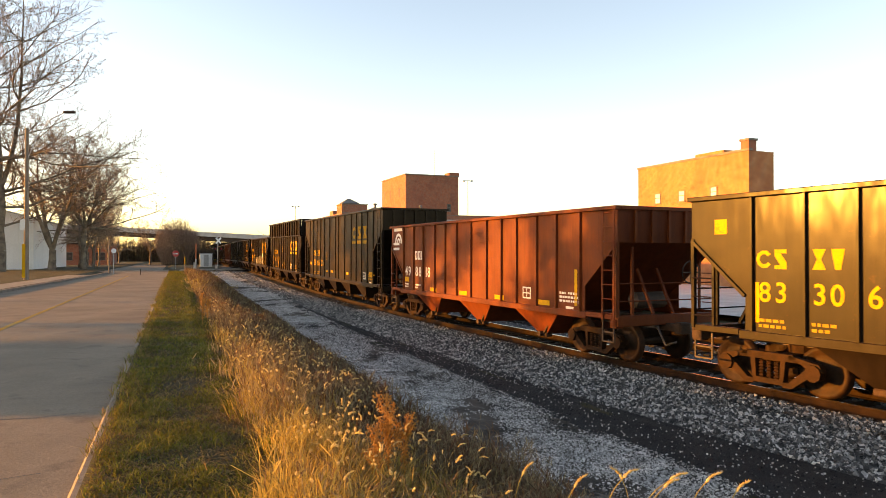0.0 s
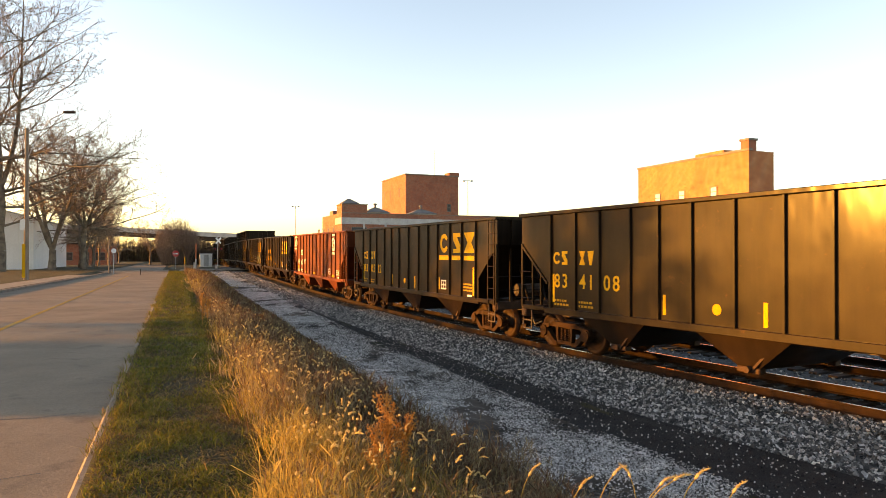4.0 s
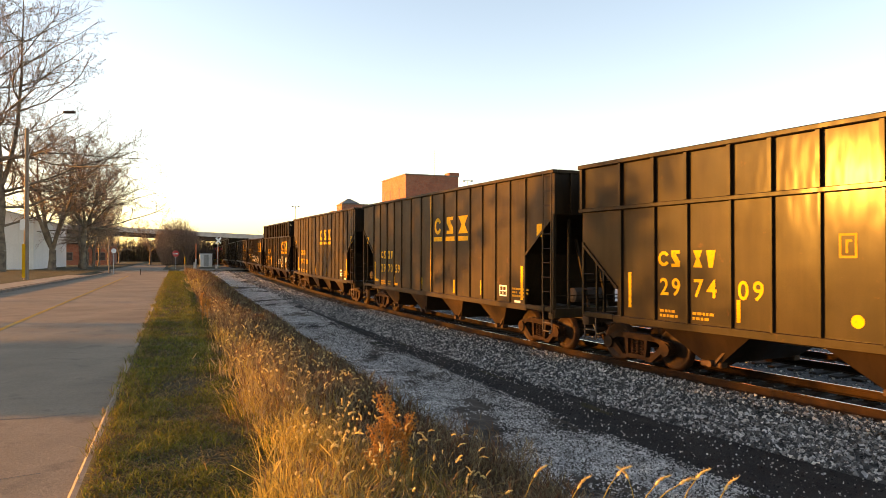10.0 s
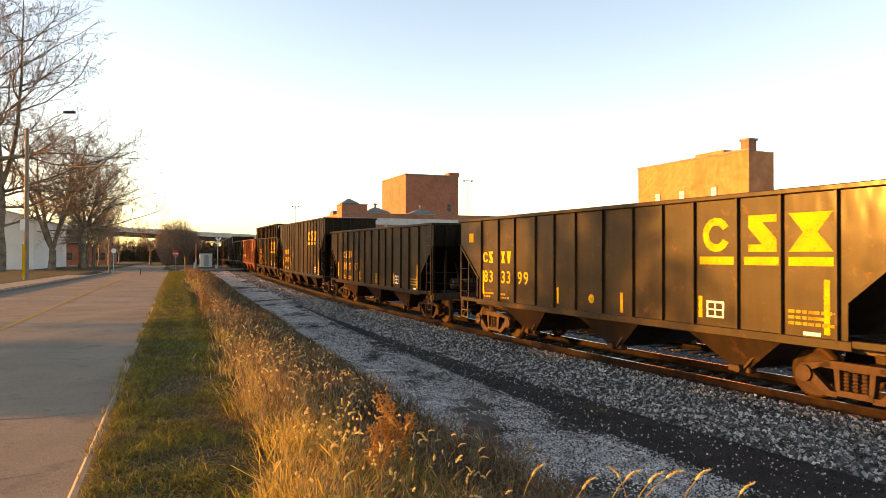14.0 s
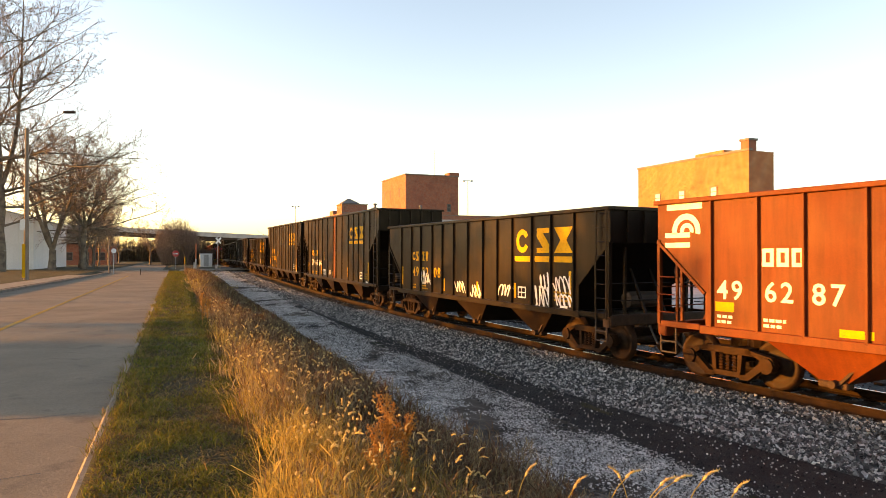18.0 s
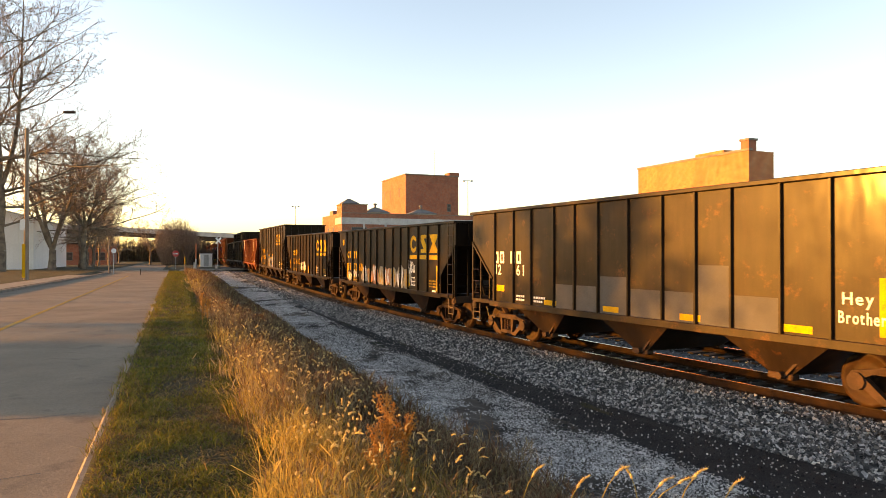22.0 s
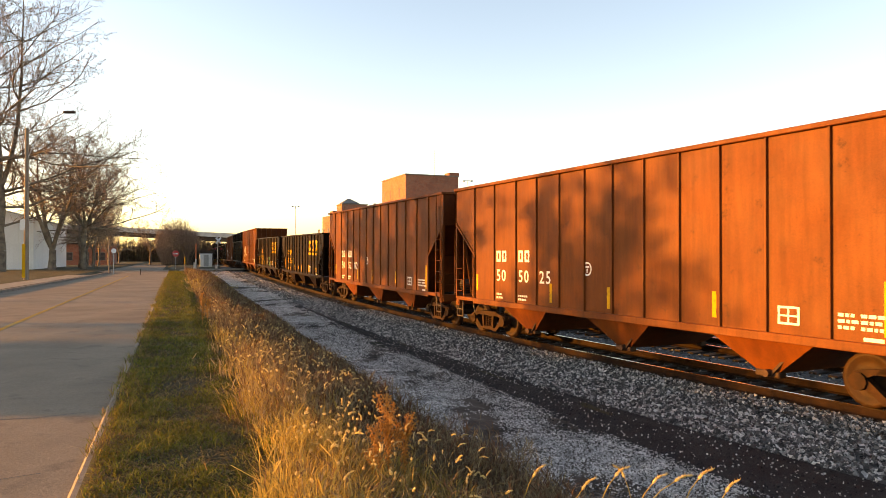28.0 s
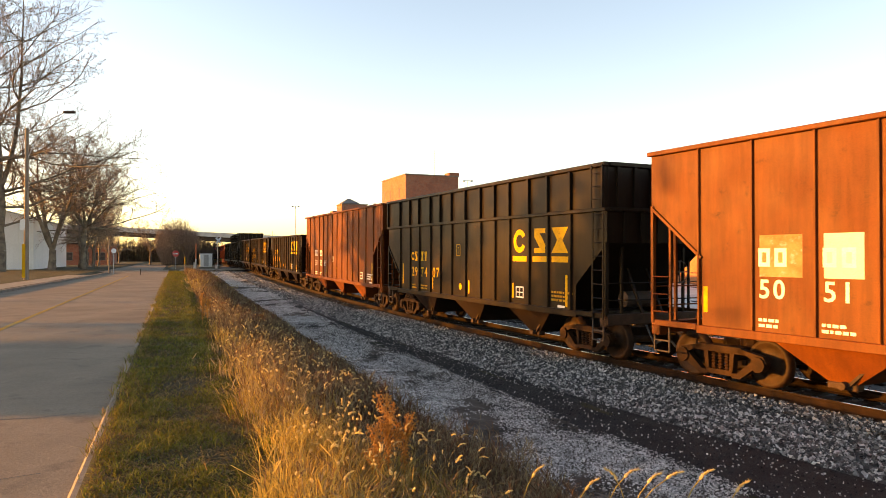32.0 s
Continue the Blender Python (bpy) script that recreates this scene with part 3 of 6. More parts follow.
# white metal shed by the road
shed = thing("metal_shed", "white corrugated metal shed with a low gable", "building")
sx, sy = -53.9, 92.0
shed.matrix_world = Matrix.Translation((sx, sy, 0.7)) @ Matrix.Rotation(radians(21.0), 4, 'Z')
bm = bmesh.new()
prism(bm, [(-17.0, 0), (0, 0), (0, 6.9), (-8.5, 8.9), (-17.0, 6.9)], "y", 0.0, 30.0)
part("wall", bm, M["whitesiding"], shed)
for sgn, (xa_, xb_) in ((0, (-8.5, 0.35)), (1, (-17.35, -8.5))):
    za, zb = (8.95, 6.86) if sgn == 0 else (6.86, 8.95)
    bm = bmesh.new()
    prism(bm, [(xa_, za), (xb_, zb), (xb_, zb + 0.12), (xa_, za + 0.12)], "y", -0.3, 30.3)
    part("roof", bm, M["roofmetal"], shed)
for i in range(34):
    x_ = -0.25 - i * 0.5
    zt = 6.85 + (2.0 * (1 - abs(x_ + 8.5) / 8.5))
    part("siding_rib", box(bmesh.new(), x_ - 0.03, x_ + 0.03, -0.035, 0.0, 0, zt - 0.15), M["whitesiding"], shed)
part("downpipe", box(bmesh.new(), -6.1, -5.95, -0.16, -0.035, 0, 6.2), M["galv"], shed)

# concrete overpass in the distance
op = thing("overpass", "pale concrete highway overpass with dark girders", "bridge")
OPY = 230.0
def op_pt(px):
    return (px - 784) / 1237.27 * OPY
zt = lambda py: 2.476 + (454.58 - py) / 1237.27 * OPY
for k in range(14):
    xa_, xb_ = -190 + k * 16.0, -190 + (k + 1) * 16.0
    za = zt(404 + (xa_ - op_pt(240)) / (op_pt(460) - op_pt(240)) * 12)
    zb = zt(404 + (xb_ - op_pt(240)) / (op_pt(460) - op_pt(240)) * 12)
    bm = bmesh.new()
    prism(bm, [(xa_, za - 1.15), (xb_, zb - 1.15), (xb_, zb), (xa_, za)], "y", OPY, OPY + 0.4)
    part("barrier", bm, M["concrete"], op)
    bm = bmesh.new()
    prism(bm, [(xa_, za - 1.5), (xb_, zb - 1.5), (xb_, zb - 1.15), (xa_, za - 1.15)], "y", OPY - 0.2, OPY + 12)
    part("deck", bm, M["concrete"], op)
    bm = bmesh.new()
    prism(bm, [(xa_, za - 3.0), (xb_, zb - 3.0), (xb_, zb - 1.5), (xa_, za - 1.5)], "y", OPY + 0.6, OPY + 1.1)
    part("girder", bm, M["underframe"], op)
    if k % 2 == 0 and not (-100 < xa_ < -68):
        part("pier", box(bmesh.new(), xa_ - 0.6, xa_ + 0.6, OPY + 1.2, OPY + 10, -0.2, za - 3.0), M["concrete"], op)

# ================= vegetation =================
def leaf_mat(name, c1, c2, c3, through_light=0.35):
    m, nt, b = nodes_of(name)
    ge = nt.nodes.new("ShaderNodeNewGeometry")
    col = ramp(nt, ge.outputs["Random Per Island"], [(0.0, c1), (0.5, c2), (1.0, c3)])
    v = coords(nt)
    col = mixc(nt, 0.6, col, ramp(nt, noise_tex(nt, v, 2.6, 6), [(0.32, (0.4, 0.4, 0.4)), (0.68, (1.5, 1.5, 1.5))]), 'MULTIPLY')
    nt.links.new(col, b.inputs["Base Color"])
    b.inputs["Roughness"].default_value = 0.7
    b.inputs["Specular IOR Level"].default_value = 0.25
    tr = nt.nodes.new("ShaderNodeBsdfTranslucent")
    nt.links.new(col, tr.inputs[0])
    mx = nt.nodes.new("ShaderNodeMixShader")
    mx.inputs[0].default_value = through_light
    nt.links.new(b.outputs[0], mx.inputs[1])
    nt.links.new(tr.outputs[0], mx.inputs[2])
    nt.links.new(mx.outputs[0], nt.nodes["Material Output"].inputs[0])
    return m


M["lawn"] = leaf_mat("short_green_grass", (0.066, 0.080, 0.011), (0.118, 0.126, 0.016), (0.22, 0.19, 0.036))
M["drygrass"] = leaf_mat("dry_brown_grass", (0.075, 0.052, 0.020), (0.15, 0.105, 0.040), (0.28, 0.21, 0.085))
M["straw"] = leaf_mat("golden_straw", (0.34, 0.245, 0.06), (0.50, 0.38, 0.10), (0.20, 0.125, 0.035))
M["dull"] = leaf_mat("grey_brown_weed", (0.11, 0.076, 0.042), (0.22, 0.16, 0.09), (0.05, 0.035, 0.02))
M["russet"] = leaf_mat("russet_withered_weed", (0.12, 0.060, 0.032), (0.20, 0.105, 0.052), (0.07, 0.040, 0.025))
M["tan"] = leaf_mat("pale_tan_grass", (0.26, 0.20, 0.105), (0.40, 0.31, 0.16), (0.15, 0.11, 0.055))
M["dock"] = leaf_mat("rust_brown_seed_head", (0.48, 0.24, 0.06), (0.58, 0.32, 0.08), (0.38, 0.17, 0.045), 0.3)
M["foxtail"] = leaf_mat("pale_bristly_seed_head", (0.60, 0.46, 0.17), (0.70, 0.56, 0.25), (0.50, 0.37, 0.13), 0.4)
M["twigs"] = leaf_mat("fine_bare_twigs", (0.17, 0.12, 0.10), (0.27, 0.195, 0.155), (0.38, 0.28, 0.18), 0.25)
M["woods"] = leaf_mat("distant_bare_woods", (0.07, 0.05, 0.035), (0.12, 0.085, 0.055), (0.16, 0.11, 0.06), 0.15)


def tri_mesh(name, co, tris, material, smooth=False):
    me = bpy.data.meshes.new(name)
    co, tris = np.asarray(co, np.float32), np.asarray(tris, np.int32)
    me.vertices.add(len(co))
    me.vertices.foreach_set("co", co.ravel())
    me.loops.add(tris.size)
    me.loops.foreach_set("vertex_index", tris.ravel())
    me.polygons.add(len(tris))
    me.polygons.foreach_set("loop_start", np.arange(0, tris.size, 3, dtype=np.int32))
    me.polygons.foreach_set("use_smooth", np.full(len(tris), smooth))
    me.update(calc_edges=True)
    me.materials.append(material)
    return me


def blades(base, height, width, bend, rng):
    """Curved tapering blades: base (n, 3), height, width and sideways bend (n, 2). Returns vertices and triangles."""
    n = len(base)
    az = rng.uniform(0, 2 * np.pi, n)
    side = np.stack([np.cos(az), np.sin(az), np.zeros(n)], -1) * width[:, None] * 0.5
    b3 = np.concatenate([bend, np.zeros((n, 1))], 1)
    up = np.zeros((n, 3)); up[:, 2] = 1
    p0 = base
    p1 = base + up * (height * 0.55)[:, None] + b3 * 0.3
    p2 = base + up * (height * (1 - 0.25 * np.minimum(np.linalg.norm(bend, axis=1) / np.maximum(height, .01), 1)))[:, None] + b3
    co = np.stack([p0 - side, p0 + side, p1 - side * 0.8, p1 + side * 0.8, p2], 1).reshape(-1, 3)
    k = (np.arange(n) * 5)[:, None]
    tr = np.concatenate([k + [0, 1, 3], k + [0, 3, 2], k + [2, 3, 4]], 0)
    return co, tr


def stuff(name, groups, material, label, category):
    cos, trs, o = [], [], 0
    for co, tr in groups:
        cos.append(co); trs.append(tr + o); o += len(co)
    return tagged(new(name, tri_mesh(name, np.concatenate(cos), np.concatenate(trs), material)), label, category, "", "stuff")


nrng = np.random.default_rng(4)


def scatter(l0, l1, e0, e1, n):
    """n random places on the verge; e0, e1 may be functions of l."""
    l = nrng.uniform(l0, l1, n)
    a = e0(l) if callable(e0) else np.full(n, e0)
    b = e1(l) if callable(e1) else np.full(n, e1)
    e = a + (b - a) * nrng.uniform(0, 1, n)
    x, y = on_road(l, e)
    return np.stack([x, y, ground_z(x, y) - 0.01], -1), l, e


lawn_edge = lambda l: np.interp(l, [0, 6, 22, 45, 75], [0.52, 0.70, 0.87, 0.95, 1.0]) + 0.10 * np.sin(2.3 * l) + 0.09 * np.sin(5.1 * l + 1.0) + 0.05 * np.sin(9.7 * l)


def weed_edge(l):
    """Outer edge of the weeds, measured from the gravel's edge beside the track."""
    ll = np.linspace(0, 100, 60)
    out = []
    for q in ll:
        x, y = on_road(q, 0.0)
        s, d = track_sd(x, y)
        out.append(float(d[0]) - WEED(float(s[0])))
    return np.interp(l, ll, np.clip(out, 1.5, 9))


def patchy(p, scale, seed):
    """Smooth random values from about -1 to 1 over the ground."""
    return np.array([noise.noise((a * scale, b * scale, seed)) for a, b in p[:, :2]])


def make_grass():
    g, d = [], []
    for l0, l1, n, h, w in ((2.5, 9, 46000, 0.055, 0.009), (9, 22, 36000, 0.065, 0.014), (22, 50, 20000, 0.085, 0.02), (50, 88, 14000, 0.10, 0.03)):
        for tgt, k in ((g, 0.55), (d, 0.45)):
            p, l, e = scatter(l0, l1, -0.60, lambda q: lawn_edge(q) + 0.3, int(n * k))
            pt = patchy(p, 1.3, 2.0 if tgt is g else 7.0) + 0.5 * patchy(p, 4.5, 3.0)
            keep = nrng.uniform(-0.75, 0.25, len(p)) < pt if tgt is g else nrng.uniform(-1.2, 0.1, len(p)) < -pt
            p, pt = p[keep], pt[keep]
            m = len(p)
            hh = h * nrng.uniform(0.4, 1.5, m) * (np.clip(1.1 + 0.9 * pt, 0.5, 2.0) if tgt is g else 0.75)
            tgt.append(blades(p, hh, np.full(m, w) * nrng.uniform(0.6, 1.4, m), nrng.normal(0, 1, (m, 2)) * (hh * (0.9 if tgt is g else 1.8))[:, None], nrng))
    # tufts hanging over the kerb
    p, l, e = scatter(2.5, 60, -0.76, -0.42, 12000)
    tuft = patchy(p, 0.9, 11) + 0.4 * patchy(p, 3.0, 4) > -0.05
    p = p[tuft]
    for tgt, sl in ((g, slice(0, None, 2)), (d, slice(1, None, 2))):
        q = p[sl]
        hh = nrng.uniform(0.05, 0.17, len(q))
        tgt.append(blades(q, hh, np.full(len(q), 0.008), nrng.normal(0, 1, (len(q), 2)) * (hh * 0.9)[:, None], nrng))
    stuff("lawn_grass", g, M["lawn"], "short patchy green grass along the kerb", "grass")
    stuff("dry_lawn_grass", d, M["drygrass"], "dry brown blades among the short grass", "grass")


make_grass()


def tussocks(l0, l1, n, blades_each, reach, tall, width, out, sway):
    """Clumps of long blades that fan out from one foot; they thin out and shrink beyond the distance out from the lawn."""
    p, l, e = scatter(l0, l1, lambda q: lawn_edge(q) + 0.05, weed_edge, n)
    far = (e - lawn_edge(l)) / out
    keep = nrng.uniform(0, 1, n) < np.clip(1.25 - 0.75 * far, 0.03, 1) * np.clip(0.75 + 1.2 * patchy(p, 0.7, 3.0), 0.1, 1)
    p, far = p[keep], far[keep]
    k = len(p)
    size = nrng.uniform(0.6, 1.25, k) * np.clip(1.15 - 0.35 * far, 0.4, 1)
    idx = np.repeat(np.arange(k), blades_each)
    m = len(idx)
    off = nrng.normal(0, reach, (m, 2))
    base = p[idx] + np.concatenate([off, np.zeros((m, 1))], 1)
    base[:, 2] = ground_z(base[:, 0], base[:, 1]) - 0.02
    hh = tall * size[idx] * nrng.uniform(0.35, 1.15, m)
    lean = off / reach * (hh * 0.20)[:, None] + nrng.normal(0, sway, (m, 2)) * hh[:, None]
    return base, hh, lean, width * nrng.uniform(0.6, 1.5, m)


def make_weeds():
    straw, tan, du, rus, gr = [], [], [], [], []
    # low matted growth over the whole bank
    for l0, l1, n, w in ((3.2, 9, 30000, 0.006), (9, 20, 34000, 0.009), (20, 45, 26000, 0.016), (45, 88, 12000, 0.03)):
        p, l, e = scatter(l0, l1, lambda q: lawn_edge(q) - 0.1, lambda q: weed_edge(q) + 0.15, n)
        red = patchy(p, 0.45, 9.0) + 0.4 * patchy(p, 1.7, 1.0)
        lump = np.clip(0.9 + 0.9 * patchy(p, 0.9, 6.0) + 0.5 * patchy(p, 2.6, 8.0), 0.25, 2.0)
        edge = np.clip((weed_edge(l) + 0.2 - e) / 0.9, 0.2, 1) * np.clip((e - lawn_edge(l) + 0.15) / 0.4, 0.3, 1)
        hh = 0.20 * lump * edge * nrng.uniform(0.4, 1.5, n)
        bend = nrng.normal(0, 1, (n, 2)) * (hh * 0.75)[:, None]
        for tgt, pick in ((rus, red > 0.18), (du, red <= 0.18)):
            m = int(pick.sum())
            tgt.append(blades(p[pick], hh[pick], w * nrng.uniform(0.6, 1.5, m), bend[pick], nrng))
    # upright withered stems with short side shoots
    for l0, l1, n, w in ((3.2, 9, 5200, 0.005), (9, 20, 8200, 0.008), (20, 45, 8000, 0.015), (45, 88, 3600, 0.028)):
        p, l, e = scatter(l0, l1, lambda q: lawn_edge(q) + 0.1, lambda q: weed_edge(q) - 0.1, n)
        pt = patchy(p, 0.6, 12.0)
        keep = nrng.uniform(-0.5, 0.5, n) < pt + 0.12
        p, l, e, pt = p[keep], l[keep], e[keep], pt[keep]
        m = len(p)
        hh = 0.42 * np.clip(1 + 0.8 * pt, 0.5, 1.6) * np.clip((weed_edge(l) + 0.25 - e) / 1.3, 0.3, 1) * nrng.uniform(0.5, 1.3, m) * np.interp(l, [3, 26, 45, 80], [1.0, 1.0, 0.75, 0.8])
        lean = nrng.normal(0, 1, (m, 2)) * (hh * 0.16)[:, None]
        for tgt, sl in ((du, slice(0, None, 3)), (rus, slice(1, None, 3)), (tan, slice(2, None, 3))):
            q, h2, b2 = p[sl], hh[sl], lean[sl]
            k = len(q)
            tgt.append(blades(q, h2, w * nrng.uniform(0.7, 1.1, k), b2, nrng))
            for rep_ in range(6):
                f = nrng.uniform(0.25, 0.95, k)
                r2 = q + np.concatenate([b2 * (f ** 1.6)[:, None], (h2 * f * 0.97)[:, None]], 1)
                lh = h2 * nrng.uniform(0.08, 0.24, k)
                tgt.append(blades(r2, lh, w * nrng.uniform(0.8, 2.2, k), nrng.normal(0, 1, (k, 2)) * (lh * 1.0)[:, None], nrng))
    # clumps of golden and of pale grass
    for tgt, rows in ((straw, ((3.4, 6.5, 430, 46, 0.09, 0.44, 0.0058, 1.3, 0.34), (6.5, 10, 240, 40, 0.10, 0.44, 0.007, 1.0, 0.30), (10, 20, 110, 34, 0.10, 0.46, 0.010, 1.3, 0.15), (20, 45, 120, 26, 0.14, 0.50, 0.018, 1.6, 0.15), (45, 86, 60, 22, 0.2, 0.5, 0.03, 1.8, 0.15))),
                      (tan, ((4.0, 8, 60, 36, 0.09, 0.42, 0.0055, 1.6, 0.26), (8, 13, 140, 44, 0.12, 0.48, 0.0075, 1.5, 0.22), (13, 24, 110, 30, 0.12, 0.42, 0.012, 2.2, 0.18), (24, 60, 120, 24, 0.18, 0.42, 0.022, 2.2, 0.18)))):
        for row in rows:
            base, hh, lean, wd = tussocks(*row)
            tgt.append(blades(base, hh, wd, lean, nrng))
            # curled dry leaves on every third blade
            q, h2, b2, w2 = base[::3], hh[::3], lean[::3], wd[::3]
            f = nrng.uniform(0.3, 0.8, len(q))
            lh = h2 * nrng.uniform(0.15, 0.4, len(q))
            tgt.append(blades(q + np.concatenate([b2 * (f ** 1.6)[:, None], (h2 * f)[:, None]], 1), lh, w2 * nrng.uniform(1.2, 2.2, len(q)), nrng.normal(0, 1, (len(q), 2)) * (lh * 1.1)[:, None], nrng))
    for l0, l1, n in ((3.2, 9, 2600), (9, 22, 2200)):
        p, l, e = scatter(l0, l1, lambda q: lawn_edge(q) - 0.1, lambda q: lawn_edge(q) + 1.6, n)
        p = p[patchy(p, 0.7, 15.0) > 0.05]
        hh = nrng.uniform(0.10, 0.30, len(p))
        gr.append(blades(p, hh, np.full(len(p), 0.010), nrng.normal(0, 1, (len(p), 2)) * (hh * 0.6)[:, None], nrng))
    # fluffy seed tufts on the pale growth
    fl, stems = [], []
    for l0, l1, n in ((4.5, 9, 130), (9, 16, 240), (16, 30, 160)):
        p, l, e = scatter(l0, l1, lambda q: lawn_edge(q) + 0.1, lambda q: lawn_edge(q) + np.interp(q, [5, 15, 30], [1.3, 2.2, 2.6]), n)
        hh = nrng.uniform(0.32, 0.62, n)
        lean = nrng.normal(0, 0.08, (n, 2))
        stems.append(blades(p, hh, np.interp(l, [4, 30], [0.004, 0.012]), lean, nrng))
        way = nrng.normal(0, 0.6, (n, 3)) + [0.2, 0, 0.7]
        way /= np.linalg.norm(way, axis=1)[:, None]
        top = p + np.concatenate([lean, (hh * (1 - 0.25 * np.minimum(np.linalg.norm(lean, axis=1) / hh, 1)))[:, None]], 1)
        fl.append(heads(top - way * 0.012, way, nrng.uniform(0.022, 0.045, n), np.interp(l, [4, 30], [0.011, 0.02]) * nrng.uniform(0.7, 1.2, n)))
    stuff("seed_tufts", fl, M["foxtail"], "small pale fluffy seed tufts on dry stems", "weeds")
    stuff("green_weeds", gr, M["lawn"], "green weed leaves low among the dry stems", "weeds")
    stuff("golden_grass", straw, M["straw"], "tall golden dry grass clumps on the bank", "grass")
    stuff("pale_grass", tan + stems, M["tan"], "pale tan dry grass clumps on the bank", "grass")
    stuff("brown_weeds", du, M["dull"], "grey-brown withered weeds matted over the bank", "weeds")
    stuff("russet_weeds", rus, M["russet"], "russet withered weeds on the bank", "weeds")


def heads(p, way, length, rad):
    """Small spindle seed heads from p along way."""
    n = len(p)
    a = np.cross(way, np.array([0.3, 0.5, 0.81])); a /= np.linalg.norm(a, axis=1)[:, None]
    b = np.cross(way, a)
    rings = []
    for f, r in ((0.0, 0.25), (0.3, 1.0), (0.7, 0.85)):
        for t in range(5):
            th = 2 * np.pi * t / 5
            rings.append(p + way * (length * f)[:, None] + (a * np.cos(th) + b * np.sin(th)) * (rad * r)[:, None])
    rings.append(p + way * length[:, None])
    co = np.stack(rings, 1).reshape(-1, 3)
    tr = []
    for k in range(2):
        for t in range(5):
            u = (t + 1) % 5
            tr += [(k * 5 + t, k * 5 + u, k * 5 + 5 + u), (k * 5 + t, k * 5 + 5 + u, k * 5 + 5 + t)]
    tr += [(10 + t, 10 + (t + 1) % 5, 15) for t in range(5)]
    tr = (np.array(tr)[None] + (np.arange(n) * 16)[:, None, None]).reshape(-1, 3)
    return co, tr


make_weeds()


def foxtail_head(q, way, size, rad, n, sag, lean):
    """Drooping bristly heads in three joined spindles."""
    out = []
    for k in range(3):
        way = way / np.linalg.norm(way, axis=1)[:, None]
        out.append(heads(q, way, size * 1.25, rad * (1.0, 0.95, 0.7)[k]))
        q = q + way * size[:, None]
        way = way + np.concatenate([lean * 1.2, -sag * nrng.uniform(0.5, 1.2, (n, 1))], 1)
    return out


def make_foxtails():
    hd, stems = [], []
    for l0, l1, e0, e1, n, hmin, hmax in ((3.8, 6.2, 1.0, 2.4, 60, 0.36, 0.66), (6.2, 10, 0.9, 2.2, 46, 0.42, 0.68), (10, 18, 0.9, 2.9, 40, 0.4, 0.66)):
        p, l, e = scatter(l0, l1, e0, e1, n)
        hh = nrng.uniform(hmin, hmax, n)
        lean = nrng.normal(0, 1, (n, 2)) * (hh * 0.2)[:, None] + [0.04, -0.02]
        stems.append(blades(p, hh * 1.02, np.interp(l, [3, 30], [0.0045, 0.010]), lean, nrng))
        q = p + np.concatenate([lean, np.zeros((n, 1))], 1) + np.stack([np.zeros(n), np.zeros(n), hh * 1.02 * (1 - 0.25 * np.minimum(np.linalg.norm(lean, axis=1) / hh, 1))], -1) - [0, 0, 0.012]
        way = np.concatenate([lean * 1.6 / hh[:, None] + nrng.normal(0, 0.35, (n, 2)), nrng.uniform(0.2, 1.1, (n, 1))], 1)
        hd += foxtail_head(q, way, nrng.uniform(0.018, 0.036, n), np.interp(l, [3, 30], [0.0085, 0.016]) * nrng.uniform(0.7, 1.2, n), n, 0.45, lean / hh[:, None])
    stuff("foxtail_stems", stems, M["straw"], "thin golden foxtail stems", "grass")
    stuff("foxtail_heads", hd, M["foxtail"], "pale drooping foxtail seed heads", "grass")


make_foxtails()

SWAYING = []


def foxtail(x, y, top, reach, side):
    """A tall foxtail close by: an arching stem that reaches sideways and a long drooping head."""
    z = float(ground_z(x, y)[0])
    t = thing("foxtail", "tall golden foxtail grass with a drooping seed head", "grass", "tall foxtails by the path", at=pose(x, y, z))
    h = top - z
    bm = bmesh.new()
    pts = [Vector((reach * f ** 2.2, side * f ** 2, h * (f - 0.16 * f ** 4) / 0.84)) for f in (0, 0.2, 0.4, 0.6, 0.75, 0.88, 1.0)]
    for a, b in zip(pts, pts[1:]):
        bar(bm, a, b, 0.005, None, 4)
    for f, w in ((0.35, 0.10), (0.6, -0.08)):
        p = Vector((reach * f ** 2.2, side * f ** 2, h * (f - 0.16 * f ** 4) / 0.84))
        bar(bm, p, p + Vector((w, 0.02, 0.10)), 0.007, 0.002)
        bar(bm, p + Vector((w, 0.02, 0.10)), p + Vector((w * 2.1, 0.03, 0.09)), 0.005, 0.002)
    part("stem", bm, M["straw"], t)
    way = np.array([(pts[-1] - pts[-2]).normalized()[:]])
    groups = foxtail_head(np.array([pts[-1][:]]), way, np.array([0.038]), np.array([0.0105]), 1, 0.22, np.array([[0.22 if reach > 0 else -0.22, 0.0]]))
    cos, trs, o = [], [], 0
    for co, tr in groups:
        cos.append(co); trs.append(tr + o); o += len(co)
    # bristles round the head
    core = np.concatenate(cos)
    pick = nrng.integers(0, len(core), 70)
    hair = blades(core[pick], np.full(70, 0.014), np.full(70, 0.0016), nrng.normal(0, 0.007, (70, 2)), nrng)
    cos.append(hair[0]); trs.append(hair[1] + o)
    part("seed_head", tri_mesh("seed_head", np.concatenate(cos), np.concatenate(trs), M["foxtail"]), None, t)
    SWAYING.append((t, x, y, z))


